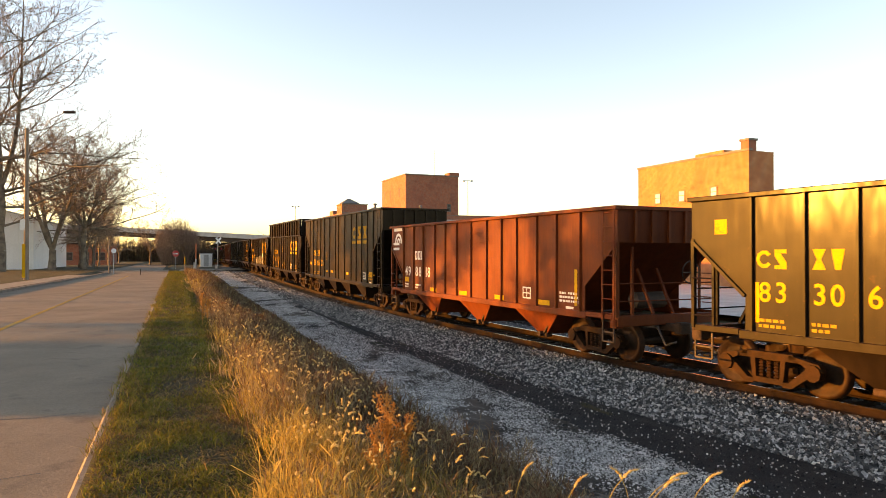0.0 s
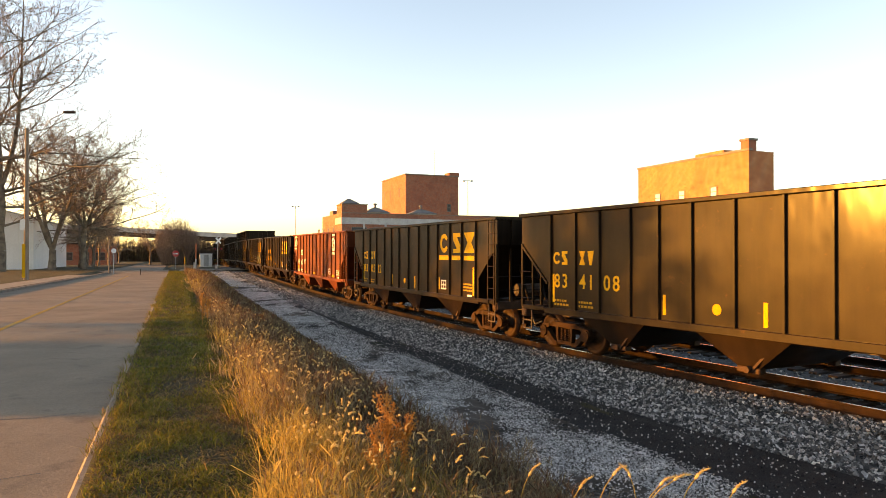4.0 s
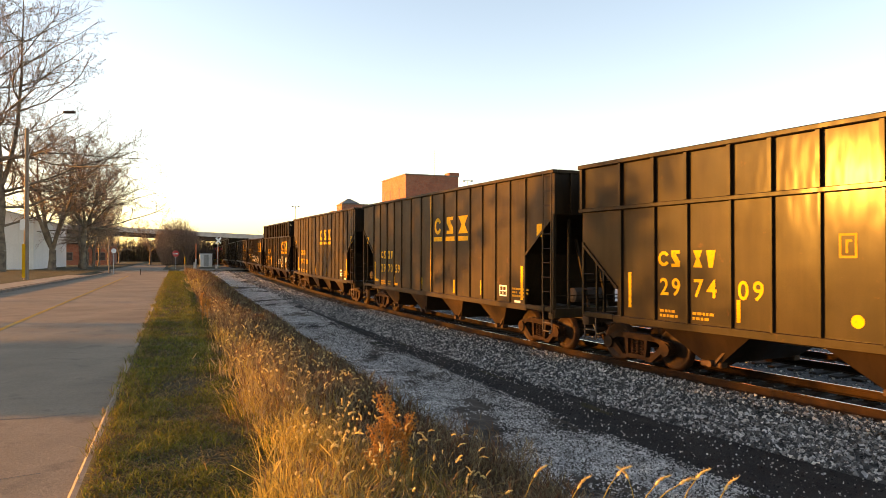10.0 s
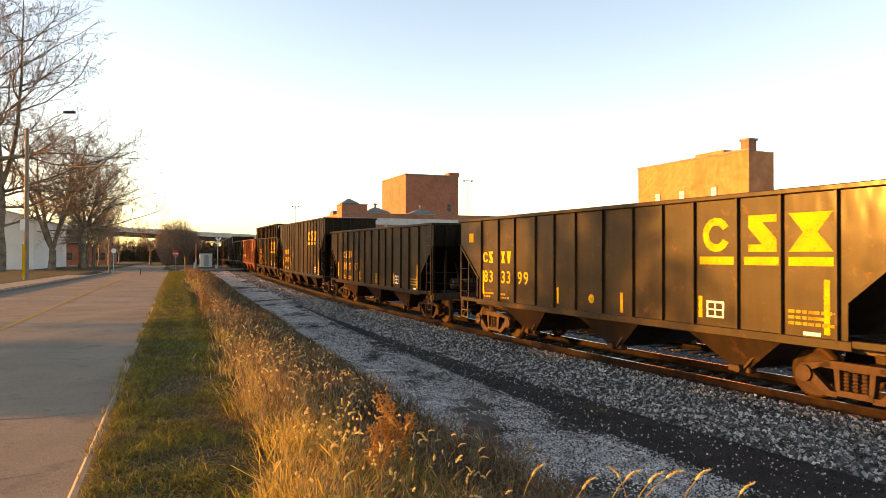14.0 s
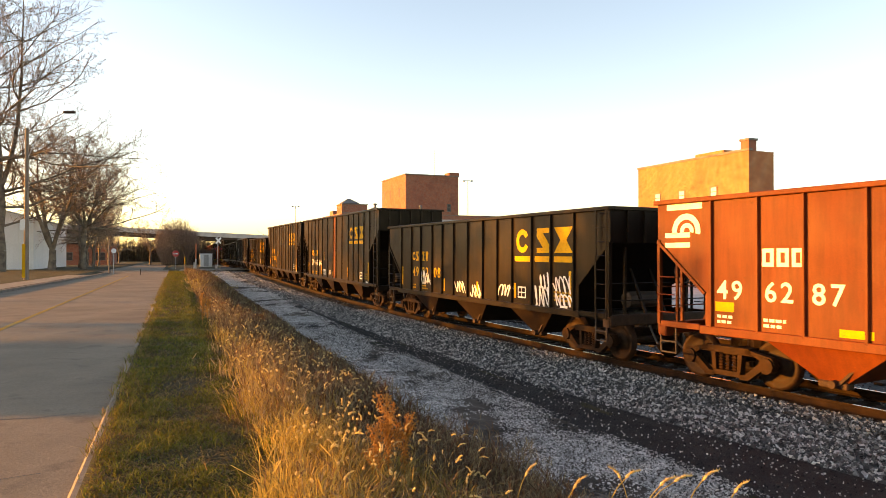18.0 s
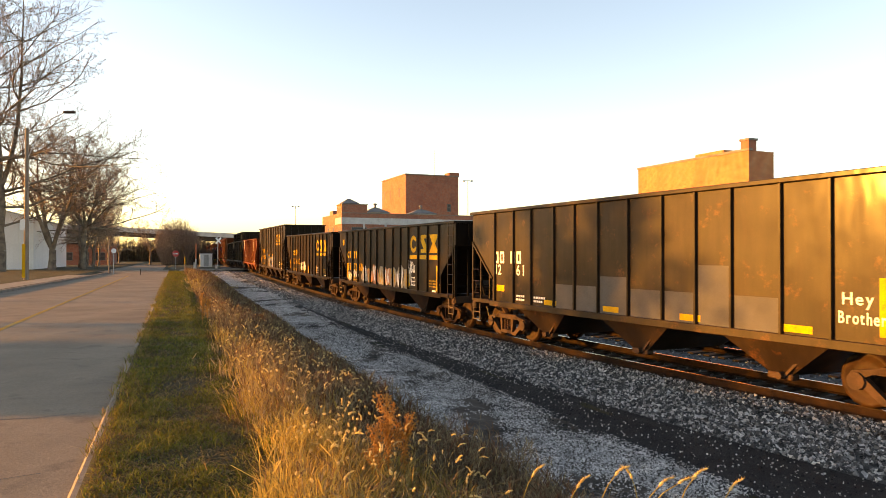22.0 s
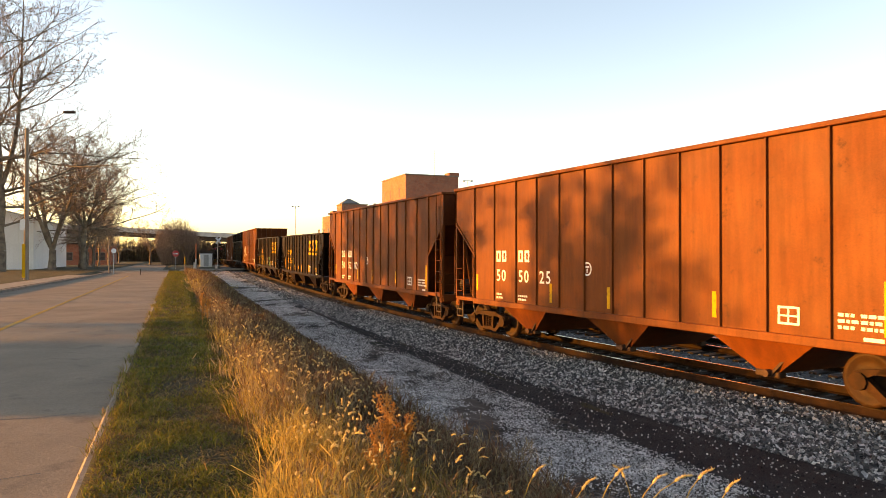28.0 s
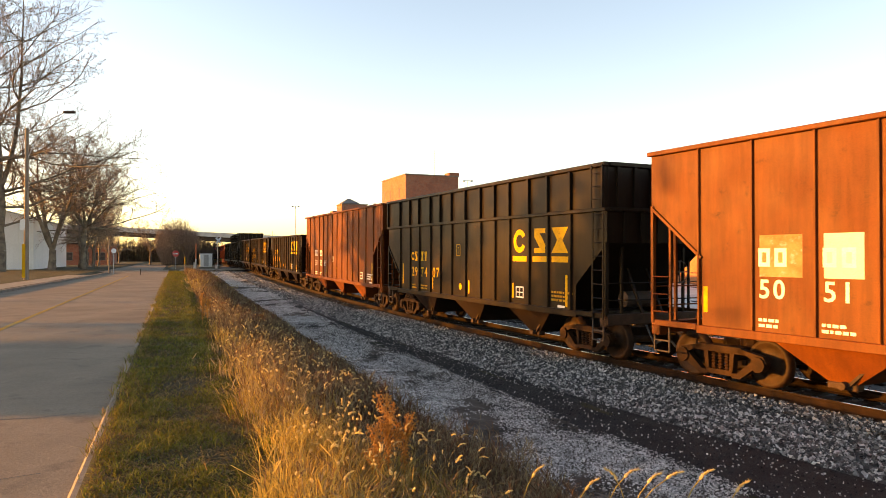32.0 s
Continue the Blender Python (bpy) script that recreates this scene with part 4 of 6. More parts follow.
for row in ((1.02, 4.2, 1.14, 0.34, 0.0), (1.10, 4.3, 1.06, 0.22, 0.05), (1.36, 4.25, 1.12, 0.20, 0.0), (0.92, 4.4, 1.08, 0.20, 0.04), (1.62, 4.3, 1.03, 0.16, 0.0), (0.72, 4.3, 1.05, 0.12, 0.0), (0.45, 4.5, 1.06, 0.10, 0.02), (1.25, 4.5, 1.05, -0.10, 0.0)):
    foxtail(*row)


def dock_plant(x, y, h, rng):
    """A dead dock: branched stalk thick with rusty seed clusters."""
    z = float(ground_z(x, y)[0])
    t = thing("dock_plant", "dead rust-brown dock plant with seed spikes", "plant", "dock plants", at=pose(x, y, z))
    st = bmesh.new()
    cos, o, trs = [], 0, []
    stalks = [((0, 0, 0), (rng.uniform(-.05, .05), rng.uniform(-.05, .05), h))]
    for _ in range(6):
        f = rng.uniform(0.35, 0.8)
        a = rng.uniform(0, 6.28)
        b = Vector(stalks[0][0]).lerp(Vector(stalks[0][1]), f)
        stalks.append((tuple(b), tuple(b + Vector((math.cos(a) * 0.09, math.sin(a) * 0.09, h * rng.uniform(0.18, 0.3))))))
    pts = []
    for a, b in stalks:
        bar(st, a, b, 0.008, None, 4)
        a, b = Vector(a), Vector(b)
        n = int((b - a).length * 340)
        for i in range(n):
            f = rng.uniform(0.3 if a.z == 0 else 0.1, 1.0)
            q = a.lerp(b, f)
            pts.append((q.x + rng.gauss(0, 0.017), q.y + rng.gauss(0, 0.017), q.z + rng.gauss(0, 0.01)))
    part("stalk", st, M["dock"], t)
    p = np.array(pts)
    w = nrng.normal(0, 1, (len(p), 3)); w /= np.linalg.norm(w, axis=1)[:, None]
    co, tr = heads(p, w, nrng.uniform(0.012, 0.022, len(p)), np.full(len(p), 0.006))
    tagged(part("seed_spike", tri_mesh("seed_spike", co, tr, M["dock"]), None, t), "dense rusty seed clusters", "", "", "stuff")


prng = random.Random(3)
for x, y, h in ((-0.45, 5.87, 0.86), (-0.55, 5.7, 0.6), (-0.34, 5.98, 0.68), (-5.9, 17.2, 0.75), (-6.2, 18.4, 0.7), (-7.4, 21.5, 0.7)):
    dock_plant(x, y, h, prng)


# ---------- trees ----------
def grow_tree(height, split, leaders, open_, limb, trunk_r, seed, low=(), taper=0.5, dense=1.6, first=0.12):
    """Skeleton of a bare tree: a bole up to the fork, leaders, winding limbs and twigs. low: limbs on the bole (height, bearing, length, climb).
    Returns segments (a, b, ra, rb) of the wood and of the twigs."""
    r = random.Random(seed)
    wood, fine = [], []
    steps = (0, 7, 5, 4, 3)

    def branch(p, d, length, rad, level, lift):
        n = steps[level]
        q, d = Vector(p), Vector(d).normalized()
        bow = Vector((r.gauss(0, 1), r.gauss(0, 1), 0)).cross(d) * 0.05
        for i in range(n):
            wob = 0.13 + 0.03 * level
            d = (d + bow + Vector((r.gauss(0, wob), r.gauss(0, wob), r.gauss(lift, wob * 0.8)))).normalized()
            e = q + d * (length / n) * r.uniform(0.8, 1.2)
            ra, rb = rad * (1 - 0.75 * i / n), rad * (1 - 0.75 * (i + 1) / n)
            (wood if level < 3 else fine).append((q, e, ra, rb))
            if level < 4:
                for _ in range(int(dense + r.random()) if i else 1):
                    ax = Vector((r.gauss(0, 1), r.gauss(0, 1), r.gauss(0, 0.6))).cross(d).normalized()
                    ang = r.uniform(0.4, 0.95)
                    nd = d * math.cos(ang) + ax * math.sin(ang)
                    branch(q.lerp(e, r.random()), nd, length * (1 - 0.5 * i / n) * r.uniform(0.32, 0.56), max(rb * 0.6, 0.012), level + 1, 0.05)
            q = e

    foot = Vector((0, 0, -0.2))
    bole = [foot]
    for i in range(4):
        e = Vector((r.gauss(0, 0.08), r.gauss(0, 0.08), height * split * (i + 1) / 4))
        wood.append((bole[-1], e, trunk_r * (1.35, 1.08, 1.0, 0.95)[i], trunk_r * (1.08, 1.0, 0.95, 0.9)[i]))
        bole.append(e)
    for z, bearing, length, climb in low:
        f = z / (height * split) * 4
        p = bole[int(min(f, 3))].lerp(bole[int(min(f, 3)) + 1], f % 1.0) if f < 4 else bole[-1]
        b = radians(bearing)
        branch(p, (math.cos(b), math.sin(b), climb), length, trunk_r * 0.36, 1, 0.02)
    for k in range(leaders):
        a = 6.28 * k / leaders + r.uniform(0, 1)
        o = open_ * r.uniform(0.6, 1.25)
        d = Vector((math.cos(a) * o, math.sin(a) * o, 1)).normalized() if leaders > 1 else Vector((0.02, 0.0, 1))
        q, n = bole[-1], 9
        run = height * (1 - split) * r.uniform(0.8, 1.0)
        tr = trunk_r * (0.66 if leaders > 1 else 0.9)
        for i in range(n):
            d = (d + Vector((r.gauss(0, 0.08), r.gauss(0, 0.08), 0.05))).normalized()
            e = q + d * (run / n)
            ra, rb = tr * (1 - 0.9 * i / n), tr * (1 - 0.9 * (i + 1) / n)
            wood.append((q, e, ra, rb))
            if (i + 1) / n > first:
                for _ in range(2):
                    t = r.uniform(0, 6.28)
                    branch(q.lerp(e, r.random()), (math.cos(t), math.sin(t), r.uniform(0.12, 0.55) + 0.4 * i / n), limb * (1 - taper * i / n) * r.uniform(0.6, 1.1), rb * 0.45 + 0.02, 1, 0.025)
            q = e
    return wood, fine


def tubes(segs, sides):
    a = np.array([s[0][:] for s in segs]); b = np.array([s[1][:] for s in segs])
    ra = np.array([s[2] for s in segs])[:, None]; rb = np.array([s[3] for s in segs])[:, None]
    d = b - a; d /= np.maximum(np.linalg.norm(d, axis=1)[:, None], 1e-6)
    ref = np.where(np.abs(d[:, 2:3]) < 0.9, np.array([[0, 0, 1.0]]), np.array([[1.0, 0, 0]]))
    u = np.cross(d, ref); u /= np.linalg.norm(u, axis=1)[:, None]
    v = np.cross(d, u)
    ring = []
    for base, rad in ((a, ra), (b, rb)):
        for t in range(sides):
            th = 2 * np.pi * t / sides
            ring.append(base + (u * np.cos(th) + v * np.sin(th)) * rad)
    co = np.stack(ring, 1).reshape(-1, 3)
    tr = []
    for t in range(sides):
        w = (t + 1) % sides
        tr += [(t, w, sides + w), (t, sides + w, sides + t)]
    tr = (np.array(tr)[None] + (np.arange(len(segs)) * 2 * sides)[:, None, None]).reshape(-1, 3)
    return co, tr


def tree_thing(name, label, x, y, z, turn, twig, **kw):
    w, f = grow_tree(**kw)
    t = thing(name, label, "tree", "bare roadside trees", at=pose(x, y, z, 0, 0, turn))
    co, tr = tubes(w, 6)
    part("trunk", tri_mesh("trunk", co, tr, M["bark"], True), None, t)
    co, tr = tubes([(a, b, max(ra, twig), max(rb, twig * 0.6)) for a, b, ra, rb in f], 3)
    part("crown", tri_mesh("crown", co, tr, M["twigs"]), None, t)
    return t


TREE_A = tree_thing("tree", "tall bare sycamore with long spreading limbs", -49.3, 77.9, 0.75, 0, 0.017, height=35, split=0.27, leaders=5, open_=0.34, limb=16.5, trunk_r=0.42, seed=21, taper=0.5, dense=1.2,
                    low=((5.0, 30, 7, 0.5), (7.2, 24, 16, 0.16), (8.4, 55, 12, 0.4), (6.4, 200, 8, 0.4), (8.6, 130, 9, 0.5), (9.0, 10, 15, 0.3), (8.8, 35, 15, 0.55)))
TREE_B = tree_thing("tree", "bare roadside tree forking low into three stems", -50.6, 90.5, 0.75, 40, 0.017, height=20, split=0.13, leaders=4, open_=0.50, limb=9.0, trunk_r=0.46, seed=8, taper=0.4, dense=1.05, first=0.3)
TREE_C = tree_thing("tree", "bare roadside tree with a straight bole and wide low limbs", -49.3, 96.0, 0.75, 0, 0.017, height=17.0, split=0.33, leaders=5, open_=0.75, limb=9.5, trunk_r=0.34, seed=5, taper=0.4, dense=1.05, first=0.25,
                    low=((5.4, 28, 11, 0.2), (5.2, 60, 8, 0.3), (5.6, 0, 9, 0.35), (5.0, 190, 8, 0.3), (5.5, 120, 8, 0.3)))
# unseen tree with thickened twigs, added beside the road for its shade
SHADE_TREE = tree_thing("tree", "unseen dense bare tree added for its shade", *on_road(39.5, -23.5), 0.75, 70, 0.05, height=11.0, split=0.25, leaders=3, open_=0.4, limb=6.0, trunk_r=0.26, seed=15, dense=1.0)
TREE_E = tree_thing("tree", "slender bare roadside tree with upswept limbs", -55.5, 107.0, 0.7, 250, 0.025, height=15, split=0.2, leaders=3, open_=0.5, limb=6.5, trunk_r=0.26, seed=31, dense=0.6)
for x, y, k, turn in ((-57, 112, 0.9, 145), (-59, 118, 0.95, 200), (-66.0, 138, 0.85, 80), (-67.0, 160, 0.8, 310), (-75, 150, 1.0, 30), (-88, 190, 0.8, 10), (-63, 128, 0.8, 275)):
    t = copy_thing(TREE_E, pose(x, y, 0.7, 0, 0, turn))
    t.scale = (k, k, k)
# unseen trees added outside the picture to throw shade on road and train
for l, e, k, turn, src in ((30.2, -24.0, 0.70, 160, SHADE_TREE), (46, -24.5, 1.0, 230, SHADE_TREE), (55, -24, 0.8, 20, TREE_E)):
    x, y = on_road(l, e)
    t = copy_thing(src, pose(x, y, 0.75, 0, 0, turn))
    t.scale = (k, k, k)


def shrub(name, label, x, y, z, h, rad, n, mat, seed):
    """A dense bare bush: many fine stems fanning out of one foot."""
    r = np.random.default_rng(seed)
    t = thing(name, label, "shrub", at=pose(x, y, z))
    segs = []
    for i in range(n):
        a, q = r.uniform(0, 6.28), math.sqrt(r.uniform(0, 1))
        top = Vector((math.cos(a) * rad * q, math.sin(a) * rad * q, h * (1 - 0.35 * q * q) * r.uniform(0.75, 1.02)))
        p0 = Vector((math.cos(a) * rad * 0.7 * q, math.sin(a) * rad * 0.7 * q, 0))
        m = p0.lerp(top, 0.5) + Vector((math.cos(a), math.sin(a), 0)) * rad * 0.12
        m2 = m.lerp(top, 0.5) + Vector((r.normal(0, 0.3), r.normal(0, 0.3), 0))
        segs += [(p0, m, 0.03, 0.022), (m, m2, 0.022, 0.016), (m2, top, 0.016, 0.008)]
        for k in range(9):
            b = m.lerp(m2, r.uniform(0, 1)) if k % 2 else m2.lerp(top, r.uniform(0, 1))
            segs.append((b, b + Vector((r.normal(0, .7), r.normal(0, .7), r.normal(.5, .4))), 0.016, 0.008))
    co, tr = tubes(segs, 3)
    part("brush", tri_mesh("brush", co, tr, mat), None, t)
    return t


shrub("bush", "large rounded reddish bare bush by the crossing", -57.0, 150.0, 0.6, 10.2, 4.4, 700, M["twigs"], 2)
shrub("bush", "low brown bare shrub beside the road", -60.5, 158.0, 0.6, 3.6, 3.2, 380, M["woods"], 3)
shrub("bush", "low brown bare shrub beside the road", -52.0, 152.0, 0.6, 3.4, 3.0, 380, M["woods"], 4)


def woods(name, label, places, mat, seed):
    r = np.random.default_rng(seed)
    segs = []
    for x, y, h, rad, n in places:
        for i in range(n):
            a, q = r.uniform(0, 6.28), math.sqrt(r.uniform(0, 1))
            b = Vector((x + math.cos(a) * rad * q, y + math.sin(a) * rad * q, 0.3))
            t = b + Vector((r.normal(0, rad * .15), r.normal(0, rad * .15), h * r.uniform(0.5, 1) * (1 - 0.3 * q)))
            segs.append((b, t, 0.12, 0.05))
            for k in range(5):
                c = b.lerp(t, r.uniform(0.3, 1))
                segs.append((c, c + Vector((r.normal(0, 1), r.normal(0, 1), abs(r.normal(1, .5)))) * 0.8, 0.06, 0.03))
    co, tr = tubes(segs, 3)
    tagged(new(name, tri_mesh(name, co, tr, mat)), label, "trees", "", "stuff")


wr = random.Random(9)
pl = [(-135 + i * 6.5 + wr.uniform(-2, 2), 252 + wr.uniform(-6, 10), wr.uniform(9, 11), 5, 190) for i in range(16)]
pl += [(-72 + wr.uniform(-10, 4), 300 + wr.uniform(-8, 8), wr.uniform(13, 16), 5, 60) for i in range(3)]
pl += [(-260 + i * 14, 420, wr.uniform(7, 11), 9, 60) for i in range(22)]
woods("far_woods", "distant brown bare woods beyond the overpass", pl, M["woods"], 6)

# ---------- ballast stones ----------
def stones(name, n, place, size, mat, label, seed):
    r = np.random.default_rng(seed)
    p = place(r, n)
    n = len(p)
    octa = np.array([(1, 0, 0), (-0.5, 0.87, 0), (-0.5, -0.87, 0), (0, 0, 1), (0, 0, -1)], float)
    tri = np.array([(0, 1, 3), (1, 2, 3), (2, 0, 3), (1, 0, 4), (2, 1, 4), (0, 2, 4)])
    sz = size * r.uniform(0.55, 1.35, (n, 1, 1)) * r.uniform(0.6, 1.2, (n, 1, 3))
    q = r.normal(0, 1, (n, 3, 3)); q, _ = np.linalg.qr(q)
    co = np.einsum('nij,nkj->nki', q, octa[None] * sz * r.uniform(0.8, 1.3, (n, 5, 1))) + p[:, None]
    tr = (tri[None] + (np.arange(n) * 5)[:, None, None]).reshape(-1, 3)
    return tagged(new(name, tri_mesh(name, co.reshape(-1, 3), tr, mat)), label, "stones", "", "stuff")


M["stone"] = leaf_mat("grey_crushed_stone", (0.028, 0.028, 0.028), (0.105, 0.102, 0.095), (0.58, 0.56, 0.52), 0.0)
M["grit"] = leaf_mat("black_cinder_grit", (0.008, 0.008, 0.008), (0.02, 0.019, 0.018), (0.08, 0.075, 0.07), 0.0)
M["palestone"] = leaf_mat("pale_gravel_stone", (0.20, 0.194, 0.18), (0.46, 0.445, 0.415), (0.74, 0.715, 0.67), 0.0)


def track_spots(s0, s1, d0, d1, lift, power=1.0):
    def f(r, n):
        s = s0 + (s1 - s0) * r.uniform(0, 1, n) ** power
        d = r.uniform(d0, d1, n)
        x, y, h, _ = on_track(s, d)
        return np.stack([x, y, ground_z(x, y) + lift + r.uniform(-0.01, 0.02, n)], -1)
    return f


stones("ballast_stones", 34000, track_spots(19, 62, 0.8, 2.35, 0.035, 1.5), 0.040, M["stone"], "loose angular grey ballast stones", 1)
stones("ballast_stones", 9000, track_spots(58, 112, 0.8, 2.4, 0.045, 1.2), 0.065, M["stone"], "loose angular grey ballast stones further along", 12)
stones("ballast_stones", 9000, track_spots(19, 60, -8.0, 0.8, 0.035, 1.4), 0.036, M["stone"], "loose angular grey ballast stones", 2)
def tie_end_spots(r, n):
    s = 18 + 30 * r.uniform(0, 1, n) ** 1.3
    x, y, h, _ = on_track(s, r.uniform(0.09, 0.85, n))
    return np.stack([x, y, h - 0.175 + r.uniform(-0.02, 0.012, n)], -1)


stones("ballast_stones", 9000, tie_end_spots, 0.034, M["stone"], "loose angular ballast stones between the ties", 7)
stones("cinder_grit", 14000, track_spots(19, 45, 2.25, 4.6, 0.022), 0.013, M["grit"], "fine black cinder grit", 8)
stones("scattered_stones", 1500, track_spots(19, 40, 2.2, 4.4, 0.03), 0.016, M["palestone"], "stray stones on the cinders", 3)


def gravel_spots(r, n):
    s = 20 + 45 * r.uniform(0, 1, n) ** 1.6
    lo = np.interp(s, [20, 30, 45, 60], [4.5, 3.7, 2.9, 2.4])
    hi = np.array([WEED(q) for q in s])
    d = lo + (hi - lo) * r.uniform(-0.08, 1.05, n)
    x, y, h, _ = on_track(s, d)
    thick = np.array([noise.noise((a * 0.8, b * 0.45, 21.0)) + 0.5 * noise.noise((a * 2.3, b * 1.6, 5.0)) for a, b in zip(x, y)])
    k = thick > r.uniform(-0.42, 0.06, len(x))
    return np.stack([x, y, ground_z(x, y) + 0.015], -1)[k]


def far_gravel_spots(r, n):
    s = r.uniform(60, 108, n)
    d = np.interp(s, [60, 80, 108], [2.4, 2.3, 2.3]) + r.uniform(-0.05, 1.0, n) * np.array([WEED(q) - 2.3 for q in s])
    x, y, h, _ = on_track(s, d)
    thick = np.array([noise.noise((a * 0.5, b * 0.3, 21.0)) + 0.5 * noise.noise((a * 1.6, b * 1.1, 5.0)) for a, b in zip(x, y)])
    k = thick > r.uniform(-0.3, 0.3, len(x))
    return np.stack([x, y, ground_z(x, y) + 0.03], -1)[k]


stones("gravel_stones", 22000, far_gravel_spots, 0.036, M["palestone"], "pale gravel stones scattered towards the crossing", 14)
stones("gravel_stones", 95000, gravel_spots, 0.0175, M["palestone"], "small pale gravel stones on the service path", 4)

# ================= roadside things =================
def street_lamp(x, y):
    t = thing("street_lamp", "tall grey wooden street lamp pole with curved arm", "street lamp", at=pose(x, y, 0.78))
    bm = lathe(bmesh.new(), [(0.17, 0), (0.16, 3), (0.12, 10.9)], (0, 0, 0), "z", 10)
    part("pole", bm, M["wood"], t)
    bm = bmesh.new()
    pts = [(0, 0, 8.6), (0.8, -0.1, 10.3), (1.8, -0.2, 11.5), (2.9, -0.3, 12.0)]
    for a, b in zip(pts, pts[1:]):
        bar(bm, a, b, 0.07, None, 6)
    bar(bm, (0, 0, 10.2), (0.8, -0.1, 10.3), 0.05, None, 6)
    part("arm", bm, M["galv"], t)
    part("lamp_head", box(bmesh.new(), 2.8, 3.6, -0.48, -0.16, 11.9, 12.08, 0.05), M["underframe"], t)
    part("sign", box(bmesh.new(), -0.35, 0.0, -0.2, -0.18, 3.6, 4.35), M["signwhite"], t, "white parking sign")
    part("marker", box(bmesh.new(), -0.2, 0.03, -0.19, -0.165, 0.2, 2.6), M["yellow"], t, "yellow guy-wire guard")


street_lamp(-29.8, 50.0)


def sign_post(x, y, z, h, r, sides, mat, label, name="road_sign"):
    t = thing(name, label, "sign", at=pose(x, y, z, 0, 0, 22))
    part("post", bar(bmesh.new(), (0, 0, 0), (0, 0, h + r), 0.07), M["galv"], t)
    bm = bmesh.new()
    prism(bm, [(r * math.cos(2 * math.pi * (i + 0.5) / sides), h + r * math.sin(2 * math.pi * (i + 0.5) / sides)) for i in range(sides)], "y", -0.06, -0.04)
    part("panel", bm, mat, t)
    return t


s = sign_post(-33.2, 70.5, 0.72, 2.35, 0.24, 20, M["signwhite"], "small round white sign on a steel post")
part("tall_post", bar(bmesh.new(), (-0.45, 0, 0), (-0.45, 0, 3.5), 0.12, None, 8), M["wood"], s)
s = sign_post(-37.0, 96.8, 0.75, 2.15, 0.46, 8, M["red"], "red octagonal stop sign on a post", "stop_sign")
bm = bmesh.new()
for k in range(4):
    plate(bm, -0.3 + k * 0.16, -0.3 + k * 0.16 + 0.11, 2.05, 2.25, -0.064)
part("legend", bm, M["signwhite"], s, "white bars of the legend")
t = thing("marker_post", "short yellow-white marker post", "post", at=pose(-30.1, 81.6, 0.74))
part("post", bar(bmesh.new(), (0, 0, 0), (0, 0, 1.75), 0.12, None, 8), M["wood"], t)
part("sleeve", bar(bmesh.new(), (0, 0, 0.9), (0, 0, 1.7), 0.14, None, 8), M["dimyellow"], t)
t = thing("crossing_gate", "raised red and white crossing gate arm", "crossing gate", at=pose(-34.3, 96.8, 0.75))
part("base", box(bmesh.new(), -0.2, 0.2, -0.2, 0.2, 0, 1.0, 0.03), M["galv"], t)
for k in range(7):
    part("arm_band", bar(bmesh.new(), (0.1, 0, 0.6 + k * 0.42), (0.1 + 0.0, 0, 0.6 + (k + 1) * 0.42), 0.12), M["orange"] if k % 2 == 0 or k > 2 else M["signwhite"], t)
t = thing("signal_cabinet", "pale grey steel railway signal cabinet", "cabinet", at=pose(-40.5, 119.5, 0.76, 0, 0, 20))
part("body", box(bmesh.new(), -1.0, 1.0, -0.7, 0.7, 0.0, 2.2, 0.03), M["whitesiding"], t)
part("roof", box(bmesh.new(), -1.1, 1.1, -0.8, 0.8, 2.2, 2.32, 0.03), M["galv"], t)
part("door", box(bmesh.new(), -0.4, 0.4, -0.73, -0.7, 0.15, 2.05), M["galv"], t)
t = thing("crossing_signal", "railway crossing signal mast with lamp heads and crossbuck", "signal", at=pose(-32.7, 101.5, 0.75, 0, 0, 64))
part("mast", bar(bmesh.new(), (0, 0, 0), (0, 0, 4.6), 0.14, None, 8), M["galv"], t)
part("base", box(bmesh.new(), -0.3, 0.3, -0.3, 0.3, 0, 0.45, 0.04), M["galv"], t)
for k in (-1, 1):
    part("crossbuck_arm", bar(bmesh.new(), (-0.5 * k, -0.1, 3.65), (0.5 * k, -0.1 - 0.012 * k, 4.45), 0.05, 0.22), M["signwhite"], t)
for zz in (2.85, 1.3):
    part("lamp_bar", bar(bmesh.new(), (-0.75, 0, zz), (0.75, 0, zz), 0.07), M["signblack"], t)
    for k in (-1, 1):
        h = part("lamp_head", lathe(bmesh.new(), [(0.26, -0.06), (0.26, -0.08), (0.1, 0.14)], (0.62 * k, 0, zz), "y", 14), M["signblack"], t)
        part("lens", lathe(bmesh.new(), [(0.12, -0.1), (0.05, -0.115)], (0.62 * k, 0, zz), "y", 12), M["red"] if zz > 2 else M["yellow"], h)
part("bell", lathe(bmesh.new(), [(0.02, 0.2), (0.16, 0.1), (0.2, 0)], (0, 0, 4.6), "z", 12), M["galv"], t)
t = thing("delineator_post", "short dark road delineator post", "post", at=pose(-29.5, 68.2, 0.72))
part("post", bar(bmesh.new(), (0, 0, 0), (0, 0, 0.55), 0.09, None, 6), M["underframe"], t)
# brown brick building beyond the trees
b = thing("brick_building", "low brown brick building behind bare trees", "building", at=Matrix.Translation((-84.0, 140.0, 0.6)) @ Matrix.Rotation(radians(21), 4, 'Z'))
brick_block(b, "wall", 14.0, 16.0, 0.0, 4.4, M["brick"])
part("roof", box(bmesh.new(), -0.4, 16.4, -0.4, 14.4, 4.4, 4.7), M["underframe"], b)
for i in range(5):
    window_part(b, 1.0 + i * 3.0, 1.2, 1.8, 1.6, -0.005, None, True, "y")
